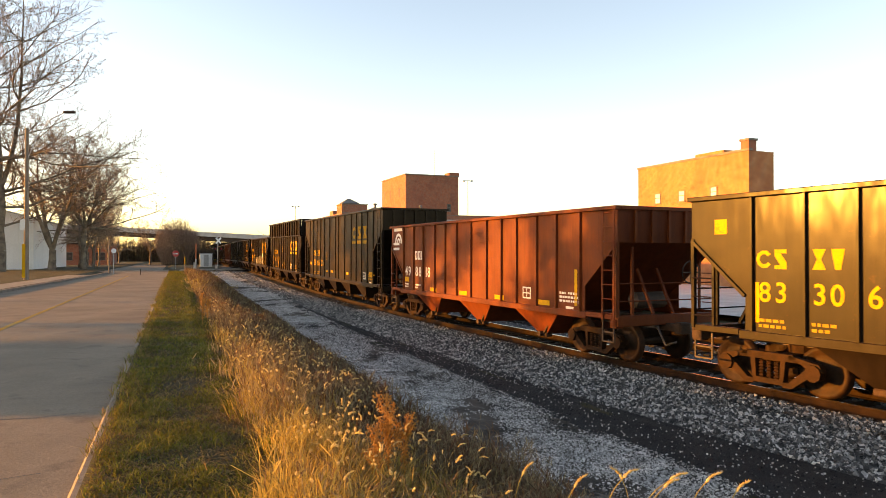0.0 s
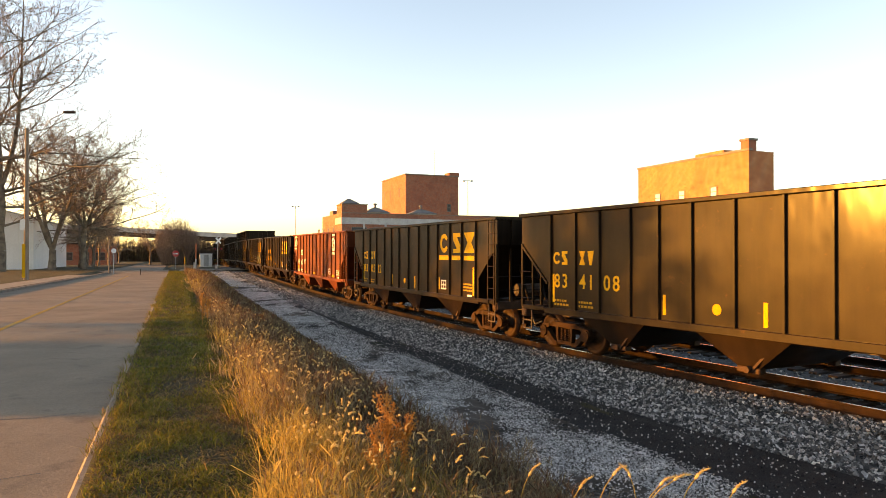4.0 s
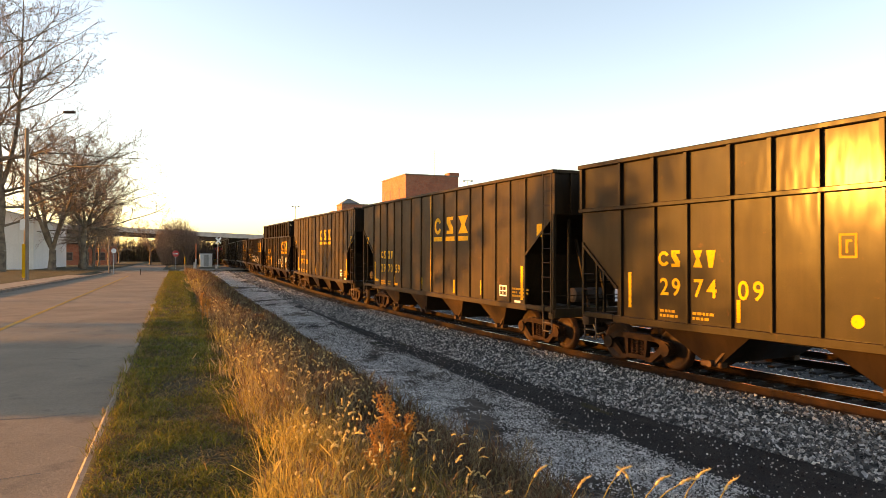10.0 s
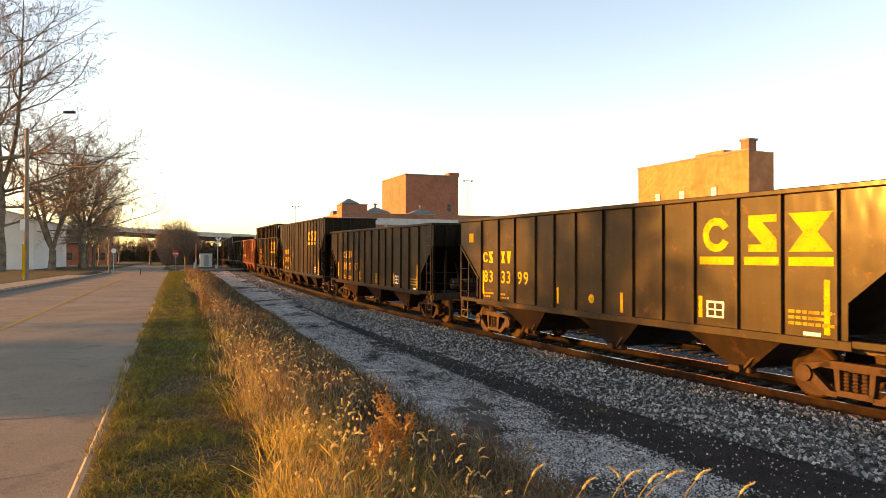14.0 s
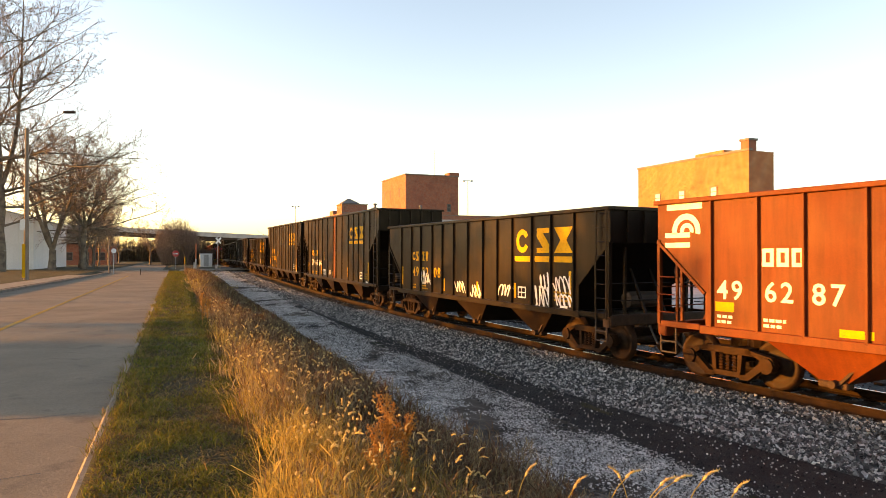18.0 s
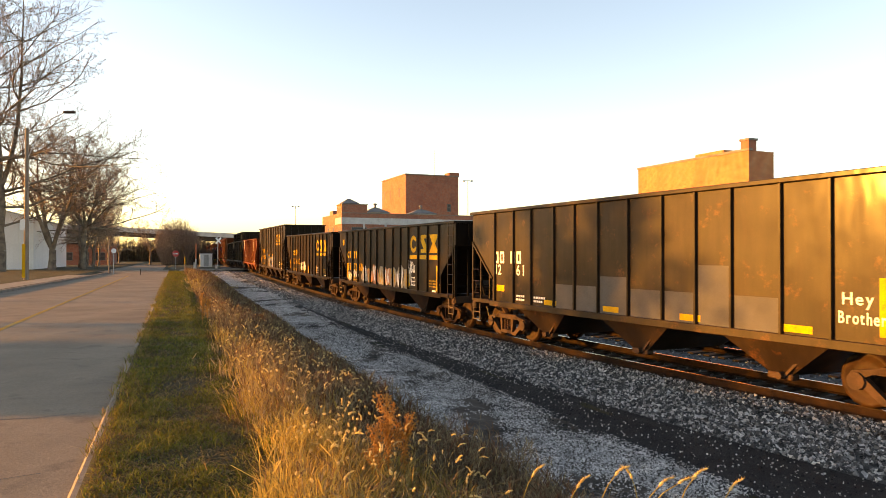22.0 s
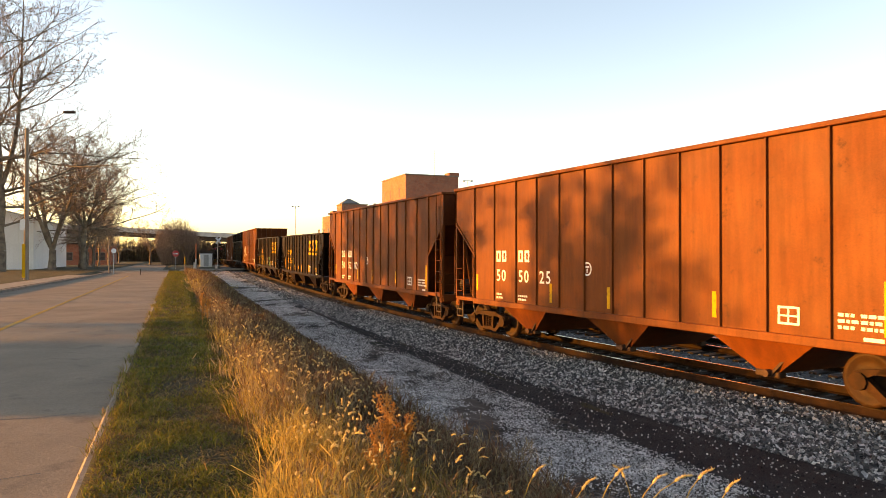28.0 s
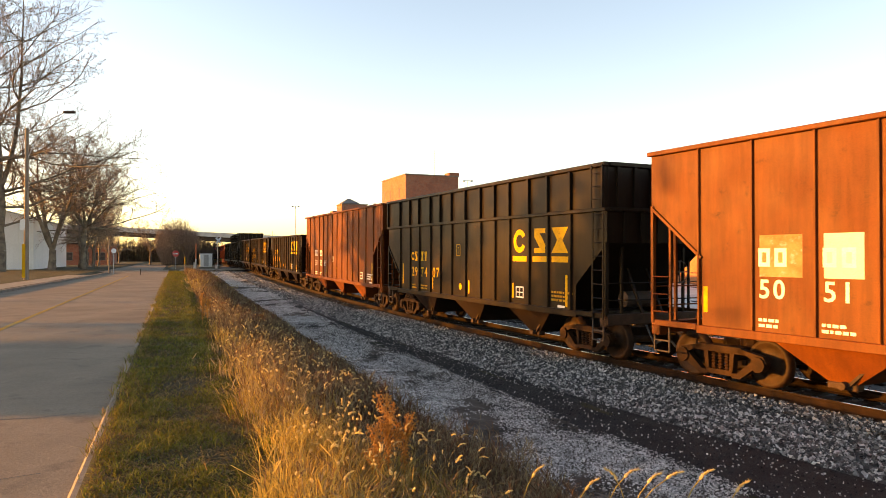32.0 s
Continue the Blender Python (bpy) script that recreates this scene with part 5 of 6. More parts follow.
# unseen block outside the picture, added to shade the road and the bank
shade_blk = thing("storage_shed", "unseen low block added to shade the road and bank", "building", at=pose(-32.0, 12.6, 0.75))
part("wall", box(bmesh.new(), -1.6, 1.6, -3.0, 3.0, 0, 2.65), M["whitesiding"], shade_blk)
part("roof", box(bmesh.new(), -1.8, 1.8, -3.2, 3.2, 2.65, 2.8), M["roofmetal"], shade_blk)
import itertools

# ================= hopper cars =================
def glyphs(chars, bold):
    """Outlines of the built-in font as flat meshes of unit height."""
    out = {}
    for c in chars:
        cu = bpy.data.curves.new("glyph", 'FONT')
        cu.body, cu.size, cu.offset, cu.resolution_u = c, 1.0, bold, 3
        ob = new("glyph", cu)
        me = bpy.data.meshes.new_from_object(ob.evaluated_get(bpy.context.evaluated_depsgraph_get()))
        vs = [tuple(v.co) for v in me.vertices]
        out[c] = (vs, [tuple(p.vertices) for p in me.polygons], max([v[0] for v in vs], default=0.3))
        bpy.data.objects.remove(ob)
        bpy.data.meshes.remove(me)
        bpy.data.curves.remove(cu)
    return out


def letters(bm, text, x, z, h, y, wide=1.0, gap=0.16, font=None):
    """Writes text on the camera's side of a car; x runs along it, so the writing starts at x."""
    for c in text:
        vs, fs, w = (font or GLYPH)[c]
        k = h / 0.72
        nv = [bm.verts.new((x + v[0] * k * wide, y, z + v[1] * k)) for v in vs]
        for f in fs:
            bm.faces.new([nv[i] for i in f])
        x += (w + gap) * k * wide
    return x


def flat(bm, pts, y):
    bm.faces.new([bm.verts.new((u, y, w)) for u, w in pts])


def arc_band(bm, cx, cz, r0, r1, a0, a1, y, n=14):
    pv = None
    for i in range(n + 1):
        t = radians(a0 + (a1 - a0) * i / n)
        q = [bm.verts.new((cx + r * math.cos(t), y, cz + r * math.sin(t))) for r in (r0, r1)]
        if pv:
            bm.faces.new((pv[0], pv[1], q[1], q[0]))
        pv = q


GLYPH = glyphs("0123456789HeyBrothNOB", 0.012)

SPEC = {
    # half length, top, corner height, cut depth, cut foot, bays
    "low": dict(hl=7.18, top=3.64, corner=2.80, cut=1.22, foot=1.76, bays=(-3.6, 0.0, 3.6), ext=0.0, gaps=(1.42, 1.05, 0.92, 1.08, 0.89, 0.93, 1.07, 1.07, 0.93, 0.89, 1.08, 0.95, 1.05, 1.42), num=1, mark=10),
    "ext": dict(hl=7.18, top=3.62, corner=2.80, cut=1.22, foot=1.76, bays=(-3.6, 0.0, 3.6), ext=1.05, gaps=(1.42, 1.05, 0.92, 1.08, 0.89, 0.93, 1.07, 1.07, 0.93, 0.89, 1.08, 0.95, 1.05, 1.42), num=2, mark=10),
    "old": dict(hl=7.22, top=3.84, corner=2.90, cut=1.22, foot=1.80, bays=(-3.6, 0.0, 3.6), ext=0.0, gaps=(1.42, 1.05, 0.92, 1.08, 0.89, 0.93, 1.07, 1.07, 0.93, 0.89, 1.08, 0.95, 1.05, 1.42), num=1, mark=10),
    "tall": dict(hl=7.90, top=4.50, corner=3.52, cut=1.32, foot=2.60, bays=(-4.2, -1.4, 1.4, 4.2), ext=0.0, gaps=(1.32,) + (0.96,) * 4 + (1.24, 1.30, 0.65, 1.24, 1.24) + (0.92,) * 4 + (1.32,), num=2, mark=10),
    "narrow": dict(hl=7.90, top=4.72, corner=3.56, cut=1.40, foot=2.52, bays=(-4.4, -1.5, 1.5, 4.4), ext=0.0, gaps=(1.46,) + (0.86,) * 4 + (1.02,) * 6 + (0.86,) * 4 + (1.42,), num=2, mark=8),
    "rust": dict(hl=7.82, top=4.68, corner=3.52, cut=1.32, foot=2.45, bays=(-3.9, 0.0, 3.9), ext=0.0, gaps=(1.25, 1.2, 1.2) + (1.03,) * 8 + (1.2, 1.15, 1.3), num=2, mark=9),
}
TALLS = ("tall", "narrow", "rust")
SILL = 1.04
HALF = 1.49


def panel_edges(kind):
    """Places of the ends and stakes along a car of this kind."""
    sp = SPEC[kind]
    k = 2 * sp["hl"] / sum(sp["gaps"])
    return [-sp["hl"] + k * a for a in itertools.accumulate((0,) + sp["gaps"])]


def build_truck(car, x, mat):
    bm = bmesh.new()
    box(bm, x - 0.19, x + 0.19, -1.0, 1.0, 0.42, 0.66, 0.03)
    lathe(bm, [(0.3, 0.0), (0.3, 0.14)], (x, 0, 0.66), "z", 12)
    tr = part("truck", bm, mat, car)
    for sgn in (-1, 1):
        y0, y1 = sorted((sgn * 0.97, sgn * 1.1))
        fb = bmesh.new()
        prism(fb, [(x - 0.62, 0.60), (x + 0.62, 0.60), (x + 0.50, 0.73), (x - 0.50, 0.73)], "y", y0, y1)
        for q in (-1, 1):
            a = [(x + q * 0.42, 0.72), (x + q * 0.98, 0.62), (x + q * 1.06, 0.50), (x + q * 0.76, 0.53), (x + q * 0.64, 0.59), (x + q * 0.42, 0.63)]
            b = [(x + q * 0.76, 0.52), (x + q * 0.87, 0.42), (x + q * 0.48, 0.13), (x + q * 0.30, 0.13), (x + q * 0.30, 0.22), (x + q * 0.42, 0.23)]
            c = [(x + q * 0.24, 0.25), (x + q * 0.32, 0.25), (x + q * 0.36, 0.61), (x + q * 0.26, 0.61)]
            for o in (a, b, c):
                prism(fb, o if q > 0 else o[::-1], "y", y0, y1)
            lathe(fb, [(0.15, -0.1), (0.15, 0.08), (0.11, 0.1), (0.06, 0.12)], (x + q * 0.89, sgn * 1.04, 0.46), "y", 10)
        prism(fb, [(x - 0.34, 0.16), (x + 0.34, 0.16), (x + 0.30, 0.26), (x - 0.30, 0.26)], "y", y0, y1)
        part("sideframe", fb, mat, tr)
        sb = bmesh.new()
        for i in (-1, 0, 1):
            prof = []
            for j in range(6):
                z = 0.26 + 0.34 * j / 6
                prof += [(0.045, z), (0.072, z + 0.028)]
            lathe(sb, prof, (x + i * 0.155, sgn * 1.02, 0), "z", 7)
        part("spring_pack", sb, mat, tr)
    for q in (-1, 1):
        for sgn in (-1, 1):
            wb = bmesh.new()
            prof = [(0.09, 0.09), (0.11, 0.075), (0.12, 0.03), (0.33, 0.015), (0.385, 0.065), (0.455, 0.065), (0.46, -0.03), (0.485, -0.045), (0.485, -0.066), (0.39, -0.066), (0.33, -0.02), (0.12, -0.03), (0.11, -0.07)]
            lathe(wb, [(r, sgn * w) for r, w in prof], (x + q * 0.89, sgn * 0.755, 0.457), "y", 18)
            part("wheel", wb, M["wheel"], tr, "", True)
        part("axle", lathe(bmesh.new(), [(0.08, -1.02), (0.08, -0.7), (0.085, 0.7), (0.08, 1.02)], (x + q * 0.89, 0, 0.457), "y", 8), M["wheel"], tr)
    bb = bmesh.new()
    for q in (-1, 1):
        box(bb, x + q * 0.38 - 0.05, x + q * 0.38 + 0.05, -0.85, 0.85, 0.36, 0.46)
    part("brake_beam", bb, mat, tr)
    return tr


def build_car(kind, paint, mat_truck, label, post_mat=None):
    sp = SPEC[kind]
    hl, top, cor, cut, foot = sp["hl"], sp["top"], sp["corner"], sp["cut"], sp["foot"]
    car = thing("hopper_car", label, "freight car", "hopper cars of the train")
    n = len(sp["gaps"])
    xs = panel_edges(kind)
    outline = [(-hl, top), (-hl, cor), (-hl + cut, foot), (-hl + cut, SILL + 0.02), (hl - cut, SILL + 0.02), (hl - cut, foot), (hl, cor), (hl, top)]
    for sgn in (-1, 1):
        y0, y1 = sorted((sgn * (HALF - 0.02), sgn * HALF))
        part("side_sheet", prism(bmesh.new(), outline, "y", y0, y1), paint, car)
        for i, x in enumerate(xs[1:-1]):
            lo = SILL + 0.05
            w = 0.036 if kind not in TALLS else 0.03
            dp = 0.06 if kind not in TALLS else 0.045
            a, b = sorted((sgn * HALF, sgn * (HALF + dp)))
            bm = prism(bmesh.new(), [(x - w, a if sgn > 0 else b), (x + w, a if sgn > 0 else b), (x + w * 0.6, b if sgn > 0 else a), (x - w * 0.6, b if sgn > 0 else a)], "z", lo, top - 0.085)
            part("stake", bm, post_mat or paint, car)
        if kind in ("tall", "narrow"):
            bm = bmesh.new()
            for x in xs[1:-1]:
                for i in range(26):
                    z = SILL + 0.16 + (top - SILL - 0.3) * i / 25
                    for dx in (-0.075, 0.075):
                        yy = sgn * (HALF + 0.014)
                        q = [bm.verts.new((x + dx + u, sgn * HALF, z + v)) for u, v in ((-.013, 0), (0, -.013), (.013, 0), (0, .013))]
                        o = bm.verts.new((x + dx, yy, z))
                        for e in range(4):
                            bm.faces.new((q[e], q[(e + 1) % 4], o))
            tagged(part("rivets", bm, paint, car), "rows of small rivet heads", "", "", "stuff")
        a, b = sorted((sgn * (HALF - 0.03), sgn * (HALF + 0.06)))
        bm = box(bmesh.new(), -hl + cut - 0.1, hl - cut + 0.1, a, b, SILL - 0.06, SILL + 0.10, 0.012)
        for q in (-1, 1):
            e0, e1 = sorted((q * (hl - cut + 0.1), q * (hl - 0.12)))
            box(bm, e0, e1, a, b - 0.004, SILL + 0.0, SILL + 0.12, 0.01)
        part("side_sill", bm, paint, car)
        # corner posts
        for q in (-1, 1):
            bm = box(bmesh.new(), *sorted((q * hl, q * (hl - 0.07))), *sorted((sgn * (HALF - 0.05), sgn * (HALF + 0.03))), SILL + 0.05, cor + 0.02)
            part("corner_post", bm, paint, car)
            # diagonal edge angle of the end bay
            bm = bar(bmesh.new(), (q * (hl - 0.02), sgn * (HALF + 0.012), cor - 0.02), (q * (hl - cut), sgn * (HALF + 0.012), foot), 0.05, 0.06)
            part("edge_angle", bm, paint, car)
        # full ladder at the leading corner (viewed side), short ladder at the other
        q = 1 if sgn < 0 else -1
        yl = sgn * (HALF + 0.09)
        bm = bmesh.new()
        for xx in (hl - 0.03, hl - 0.43):
            bar(bm, (q * xx, yl, SILL - 0.02), (q * xx, yl, top - 0.08), 0.05, 0.022)
        k = 8 if kind not in TALLS else 10
        for i in range(k):
            z = SILL + 0.14 + (top - SILL - 0.3) * i / (k - 1)
            bar(bm, (q * (hl - 0.43), yl, z), (q * (hl - 0.03), yl, z), 0.026, None, 5)
        part("ladder", bm, paint, car)
        bm = bmesh.new()
        for z in (SILL + 0.3, SILL + 0.66, SILL + 1.02):
            bar(bm, (-q * (hl - 0.05), sgn * (HALF + 0.06), z), (-q * (hl - 0.5), sgn * (HALF + 0.06), z), 0.026, None, 5)
        bar(bm, (-q * (hl - 0.5), sgn * (HALF - 0.02), SILL + 0.1), (-q * (hl - 0.5), sgn * (HALF - 0.02), cor - 0.42), 0.05)
        part("grab_iron", bm, paint, car)
    # top chord all round
    bm = bmesh.new()
    for sgn in (-1, 1):
        box(bm, -hl - 0.05, hl + 0.05, *sorted((sgn * (HALF - 0.06), sgn * (HALF + 0.09))), top - 0.09, top, 0.012)
    for q in (-1, 1):
        box(bm, *sorted((q * (hl - 0.08), q * (hl + 0.06))), -HALF + 0.06, HALF - 0.06, top - 0.09, top, 0.012)
    part("top_chord", bm, post_mat or paint, car)
    for q in (-1, 1):
        bm = bmesh.new()
        pts = [(q * hl, top - 0.05), (q * hl, cor), (q * (hl - cut), foot), (q * (hl - 2.0), SILL + 0.05)]
        rows = [[bm.verts.new((a, yy, za)) for yy in (-HALF + 0.02, HALF - 0.02)] for a, za in pts]
        for r0, r1 in zip(rows, rows[1:]):
            bm.faces.new((r0[0], r0[1], r1[1], r1[0]))
        bmesh.ops.solidify(bm, geom=bm.faces[:], thickness=0.02)
        part("slope_sheet", bm, paint, car)
        for yy in (-1.0, -0.5, 0, 0.5, 1.0):
            part("end_stiffener", bar(bmesh.new(), (q * (hl + 0.03), yy, cor), (q * (hl + 0.03), yy, top - 0.09), 0.06), paint, car)
        bm = box(bmesh.new(), *sorted((q * (hl - 0.22), q * (hl + 0.02))), -HALF, HALF, SILL - 0.16, SILL + 0.08, 0.015)
        part("end_sill", bm, M["truckdark"] if paint is M["black"] else paint, car)
        for yy in (-0.95, -0.3, 0.3, 0.95):
            bm = bar(bmesh.new(), (q * (hl - 0.15), yy, SILL + 0.05), (q * (hl - (0.15 if abs(yy) > 0.5 else 0.75)), yy, cor - (0.1 if abs(yy) > 0.5 else 0.62)), 0.06)
            part("end_strut", bm, paint, car)
        bm = bmesh.new()
        for z in (1.45, 1.85):
            bar(bm, (q * (hl - 0.1), -1.45, z), (q * (hl - 0.1), 1.45, z), 0.03, None, 5)
        part("end_grab_iron", bm, paint, car)
        # coupler and stirrup
        bm = box(bmesh.new(), *sorted((q * (hl - 0.3), q * (hl + 0.36))), -0.09, 0.09, 0.74, 0.92, 0.015)
        box(bm, *sorted((q * (hl + 0.36), q * (hl + 0.57))), -0.17, 0.15, 0.70, 0.97, 0.03)
        part("coupler", bm, M["truckdark"], car)
        bm = bmesh.new()
        bar(bm, (q * (hl + 0.02), -0.35, 0.85), (q * (hl + 0.35), -0.4, 0.45), 0.05, None, 6)
        bar(bm, (q * (hl + 0.35), -0.4, 0.45), (q * (hl + 0.58), -0.3, 0.55), 0.05, None, 6)
        part("air_hose", bm, M["signblack"], car)
        for sgn in (-1, 1):
            bm = bmesh.new()
            xs_ = (q * (hl - 0.1), q * (hl - 0.5))
            for xx in xs_:
                bar(bm, (xx, sgn * (HALF + 0.02), SILL - 0.02), (xx, sgn * (HALF + 0.02), SILL - 0.52), 0.03)
            for z in (SILL - 0.3, SILL - 0.52):
                bar(bm, (xs_[0], sgn * (HALF + 0.02), z), (xs_[1], sgn * (HALF + 0.02), z), 0.03)
            part("step", bm, M["underframe"], car)
        bm = box(bmesh.new(), *sorted((q * (hl - 0.24), q * (hl - 0.02))), -HALF - 0.035, -HALF + 0.2, SILL - 0.2, SILL + 0.02, 0.02)
        lathe(bm, [(0.075, -0.05), (0.05, -0.052)], (q * (hl - 0.13), -HALF, SILL - 0.09), "y", 10)
        part("jacking_pad", bm, M["truckdark"] if paint is M["black"] else paint, car)
    # brake gear on the leading platform
    bm = bmesh.new()
    rings = []
    for k in range(14):
        a = 2 * math.pi * k / 14
        rings.append([bm.verts.new((hl - 0.05 + 0.018 * math.cos(b), 0.75 + (0.27 + 0.018 * math.sin(b)) * math.cos(a), 2.1 + (0.27 + 0.018 * math.sin(b)) * math.sin(a))) for b in (0, 1.57, 3.14, 4.71)])
    for k in range(14):
        p, q = rings[k], rings[(k + 1) % 14]
        for b in range(4):
            bm.faces.new((p[b], p[(b + 1) % 4], q[(b + 1) % 4], q[b]))
    bar(bm, (hl - 0.05, 0.49, 2.1), (hl - 0.05, 1.01, 2.1), 0.03)
    bar(bm, (hl - 0.05, 0.75, 1.84), (hl - 0.05, 0.75, 2.36), 0.03)
    part("brake_wheel", bm, M["underframe"], car)
    bm = lathe(bmesh.new(), [(0.12, -0.5), (0.2, -0.45), (0.2, 0.45), (0.12, 0.5)], (hl - 0.7, 0.0, SILL + 0.38), "y", 12)
    part("air_reservoir", bm, M["underframe"], car)
    bm = lathe(bmesh.new(), [(0.1, -0.3), (0.17, -0.28), (0.17, 0.28), (0.1, 0.3)], (-hl + 0.6, 0.3, SILL + 0.3), "x", 12)
    part("brake_cylinder", bm, M["underframe"], car)
    # centre sill and chutes
    part("centre_sill", box(bmesh.new(), -hl + 0.2, hl - 0.2, -0.22, 0.22, 0.78, 1.06), M["underframe"], car)
    nb = len(sp["bays"])
    w = 1.18 if nb == 3 else 0.92
    for bx in sp["bays"]:
        bm = bmesh.new()
        t = [bm.verts.new((bx + a * w, b * (HALF - 0.06), SILL)) for a, b in ((-1, -1), (1, -1), (1, 1), (-1, 1))]
        o = [bm.verts.new((bx + a * 0.2, b * 1.15, 0.36)) for a, b in ((-1, -1), (1, -1), (1, 1), (-1, 1))]
        for i in range(4):
            bm.faces.new((t[i], t[(i + 1) % 4], o[(i + 1) % 4], o[i]))
        bm.faces.new(o)
        bm.faces.new(t[::-1])
        c = part("chute", bm, paint, car)
        for sgn in (-1, 1):
            gb = box(bmesh.new(), bx - 0.26, bx + 0.26, *sorted((sgn * 1.0, sgn * 1.2)), 0.28, 0.40, 0.02)
            bar(gb, (bx + 0.1, sgn * 1.2, 0.34), (bx + 0.62, sgn * 1.25, 0.86), 0.05)
            lathe(gb, [(0.07, -0.06), (0.07, 0.06)], (bx + 0.05, sgn * 1.25, 0.36), "y", 8)
            part("chute_gate", gb, M["truckdark"], c)
    for i in range(nb - 1):
        xm = (sp["bays"][i] + sp["bays"][i + 1]) / 2
        bm = prism(bmesh.new(), [(xm - 0.9, SILL + 0.03), (xm + 0.9, SILL + 0.03), (xm, SILL + 0.75)], "y", -HALF + 0.05, HALF - 0.05)
        part("inner_hood", bm, M["underframe"], car)
    for q in (-1, 1):
        build_truck(car, q * (hl - 1.38), mat_truck)
    # extension boards
    if sp["ext"]:
        t2 = top + sp["ext"]
        for sgn in (-1, 1):
            part("extension_board", box(bmesh.new(), -hl, hl, *sorted((sgn * (HALF - 0.01), sgn * (HALF + 0.02))), top, t2 - 0.03), paint, car)
            for i in range(n + 1):
                x = xs[i] + (0.05 if i == 0 else -0.05 if i == n else 0)
                part("extension_stake", box(bmesh.new(), x - 0.04, x + 0.04, *sorted((sgn * (HALF + 0.02), sgn * (HALF + 0.1))), top + 0.0, t2 - 0.1), paint, car)
        for q in (-1, 1):
            part("extension_board", box(bmesh.new(), *sorted((q * (hl - 0.03), q * hl)), -HALF + 0.02, HALF - 0.02, top, t2 - 0.03), paint, car)
            for yy in (-1.2, -0.7, -0.2, 0.3, 0.8, 1.3):
                part("extension_stake", box(bmesh.new(), *sorted((q * hl, q * (hl + 0.07))), yy - 0.04, yy + 0.04, top, t2 - 0.1), paint, car)
        bm = bmesh.new()
        for sgn in (-1, 1):
            box(bm, -hl - 0.05, hl + 0.05, *sorted((sgn * (HALF - 0.02), sgn * (HALF + 0.12))), t2 - 0.1, t2, 0.015)
        for q in (-1, 1):
            box(bm, *sorted((q * (hl - 0.04), q * (hl + 0.08))), -HALF + 0.04, HALF - 0.04, t2 - 0.1, t2, 0.015)
        part("upper_chord", bm, paint, car)
        bm = bmesh.new()
        for xx in (hl - 0.03, hl - 0.43):
            bar(bm, (xx, -HALF - 0.13, top), (xx, -HALF - 0.13, t2 - 0.06), 0.05, 0.022)
        for i in range(3):
            bar(bm, (hl - 0.43, -HALF - 0.13, top + 0.2 + i * 0.3), (hl - 0.03, -HALF - 0.13, top + 0.2 + i * 0.3), 0.026, None, 5)
        part("upper_ladder", bm, paint, car)
    return car


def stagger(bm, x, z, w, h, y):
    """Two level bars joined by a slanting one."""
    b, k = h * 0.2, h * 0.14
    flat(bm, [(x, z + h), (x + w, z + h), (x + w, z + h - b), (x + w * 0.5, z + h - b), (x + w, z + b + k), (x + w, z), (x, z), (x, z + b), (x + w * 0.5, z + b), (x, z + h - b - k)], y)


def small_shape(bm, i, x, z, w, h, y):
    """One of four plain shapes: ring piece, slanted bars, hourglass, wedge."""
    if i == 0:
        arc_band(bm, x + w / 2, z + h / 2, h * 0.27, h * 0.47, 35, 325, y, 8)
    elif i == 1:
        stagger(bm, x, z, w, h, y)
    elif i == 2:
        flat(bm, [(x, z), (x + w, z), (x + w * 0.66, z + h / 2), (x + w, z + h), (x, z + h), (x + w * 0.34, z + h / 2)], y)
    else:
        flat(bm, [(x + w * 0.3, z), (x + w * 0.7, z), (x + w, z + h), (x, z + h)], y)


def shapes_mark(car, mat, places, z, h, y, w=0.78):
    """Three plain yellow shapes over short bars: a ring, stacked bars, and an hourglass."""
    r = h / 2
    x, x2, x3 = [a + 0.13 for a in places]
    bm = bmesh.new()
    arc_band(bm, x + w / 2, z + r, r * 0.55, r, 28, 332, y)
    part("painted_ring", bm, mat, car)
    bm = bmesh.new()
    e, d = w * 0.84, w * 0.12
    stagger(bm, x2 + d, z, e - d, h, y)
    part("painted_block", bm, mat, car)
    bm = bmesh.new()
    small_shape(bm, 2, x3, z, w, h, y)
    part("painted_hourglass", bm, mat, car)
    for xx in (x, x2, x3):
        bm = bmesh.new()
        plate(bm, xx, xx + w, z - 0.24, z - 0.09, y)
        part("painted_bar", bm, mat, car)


def scribble(bm, rng, x, z, w, h, y, loops=4, thick=0.045):
    """A loose spray-can stroke as one flat ribbon."""
    pts = []
    n = loops * 9
    ph = [rng.uniform(0, 6.28) for _ in range(4)]
    for i in range(n + 1):
        t = i / n
        pts.append((x + w * (t + 0.10 * math.sin(loops * 6.28 * t + ph[0]) + 0.04 * math.sin(17 * t + ph[1])), z + h * (0.5 + 0.42 * math.sin(loops * 6.28 * t * 0.97 + ph[2]) + 0.1 * math.sin(23 * t + ph[3]))))
    pv = None
    for i in range(n):
        dx, dz = pts[i + 1][0] - pts[i][0], pts[i + 1][1] - pts[i][1]
        k = thick / 2 / max(math.hypot(dx, dz), 1e-4)
        q = [bm.verts.new((pts[i][0] - dz * k, y - 0.0002 * i / n, pts[i][1] + dx * k)), bm.verts.new((pts[i][0] + dz * k, y - 0.0002 * i / n, pts[i][1] - dx * k))]
        if pv:
            bm.faces.new((pv[0], pv[1], q[1], q[0]))
        pv = q


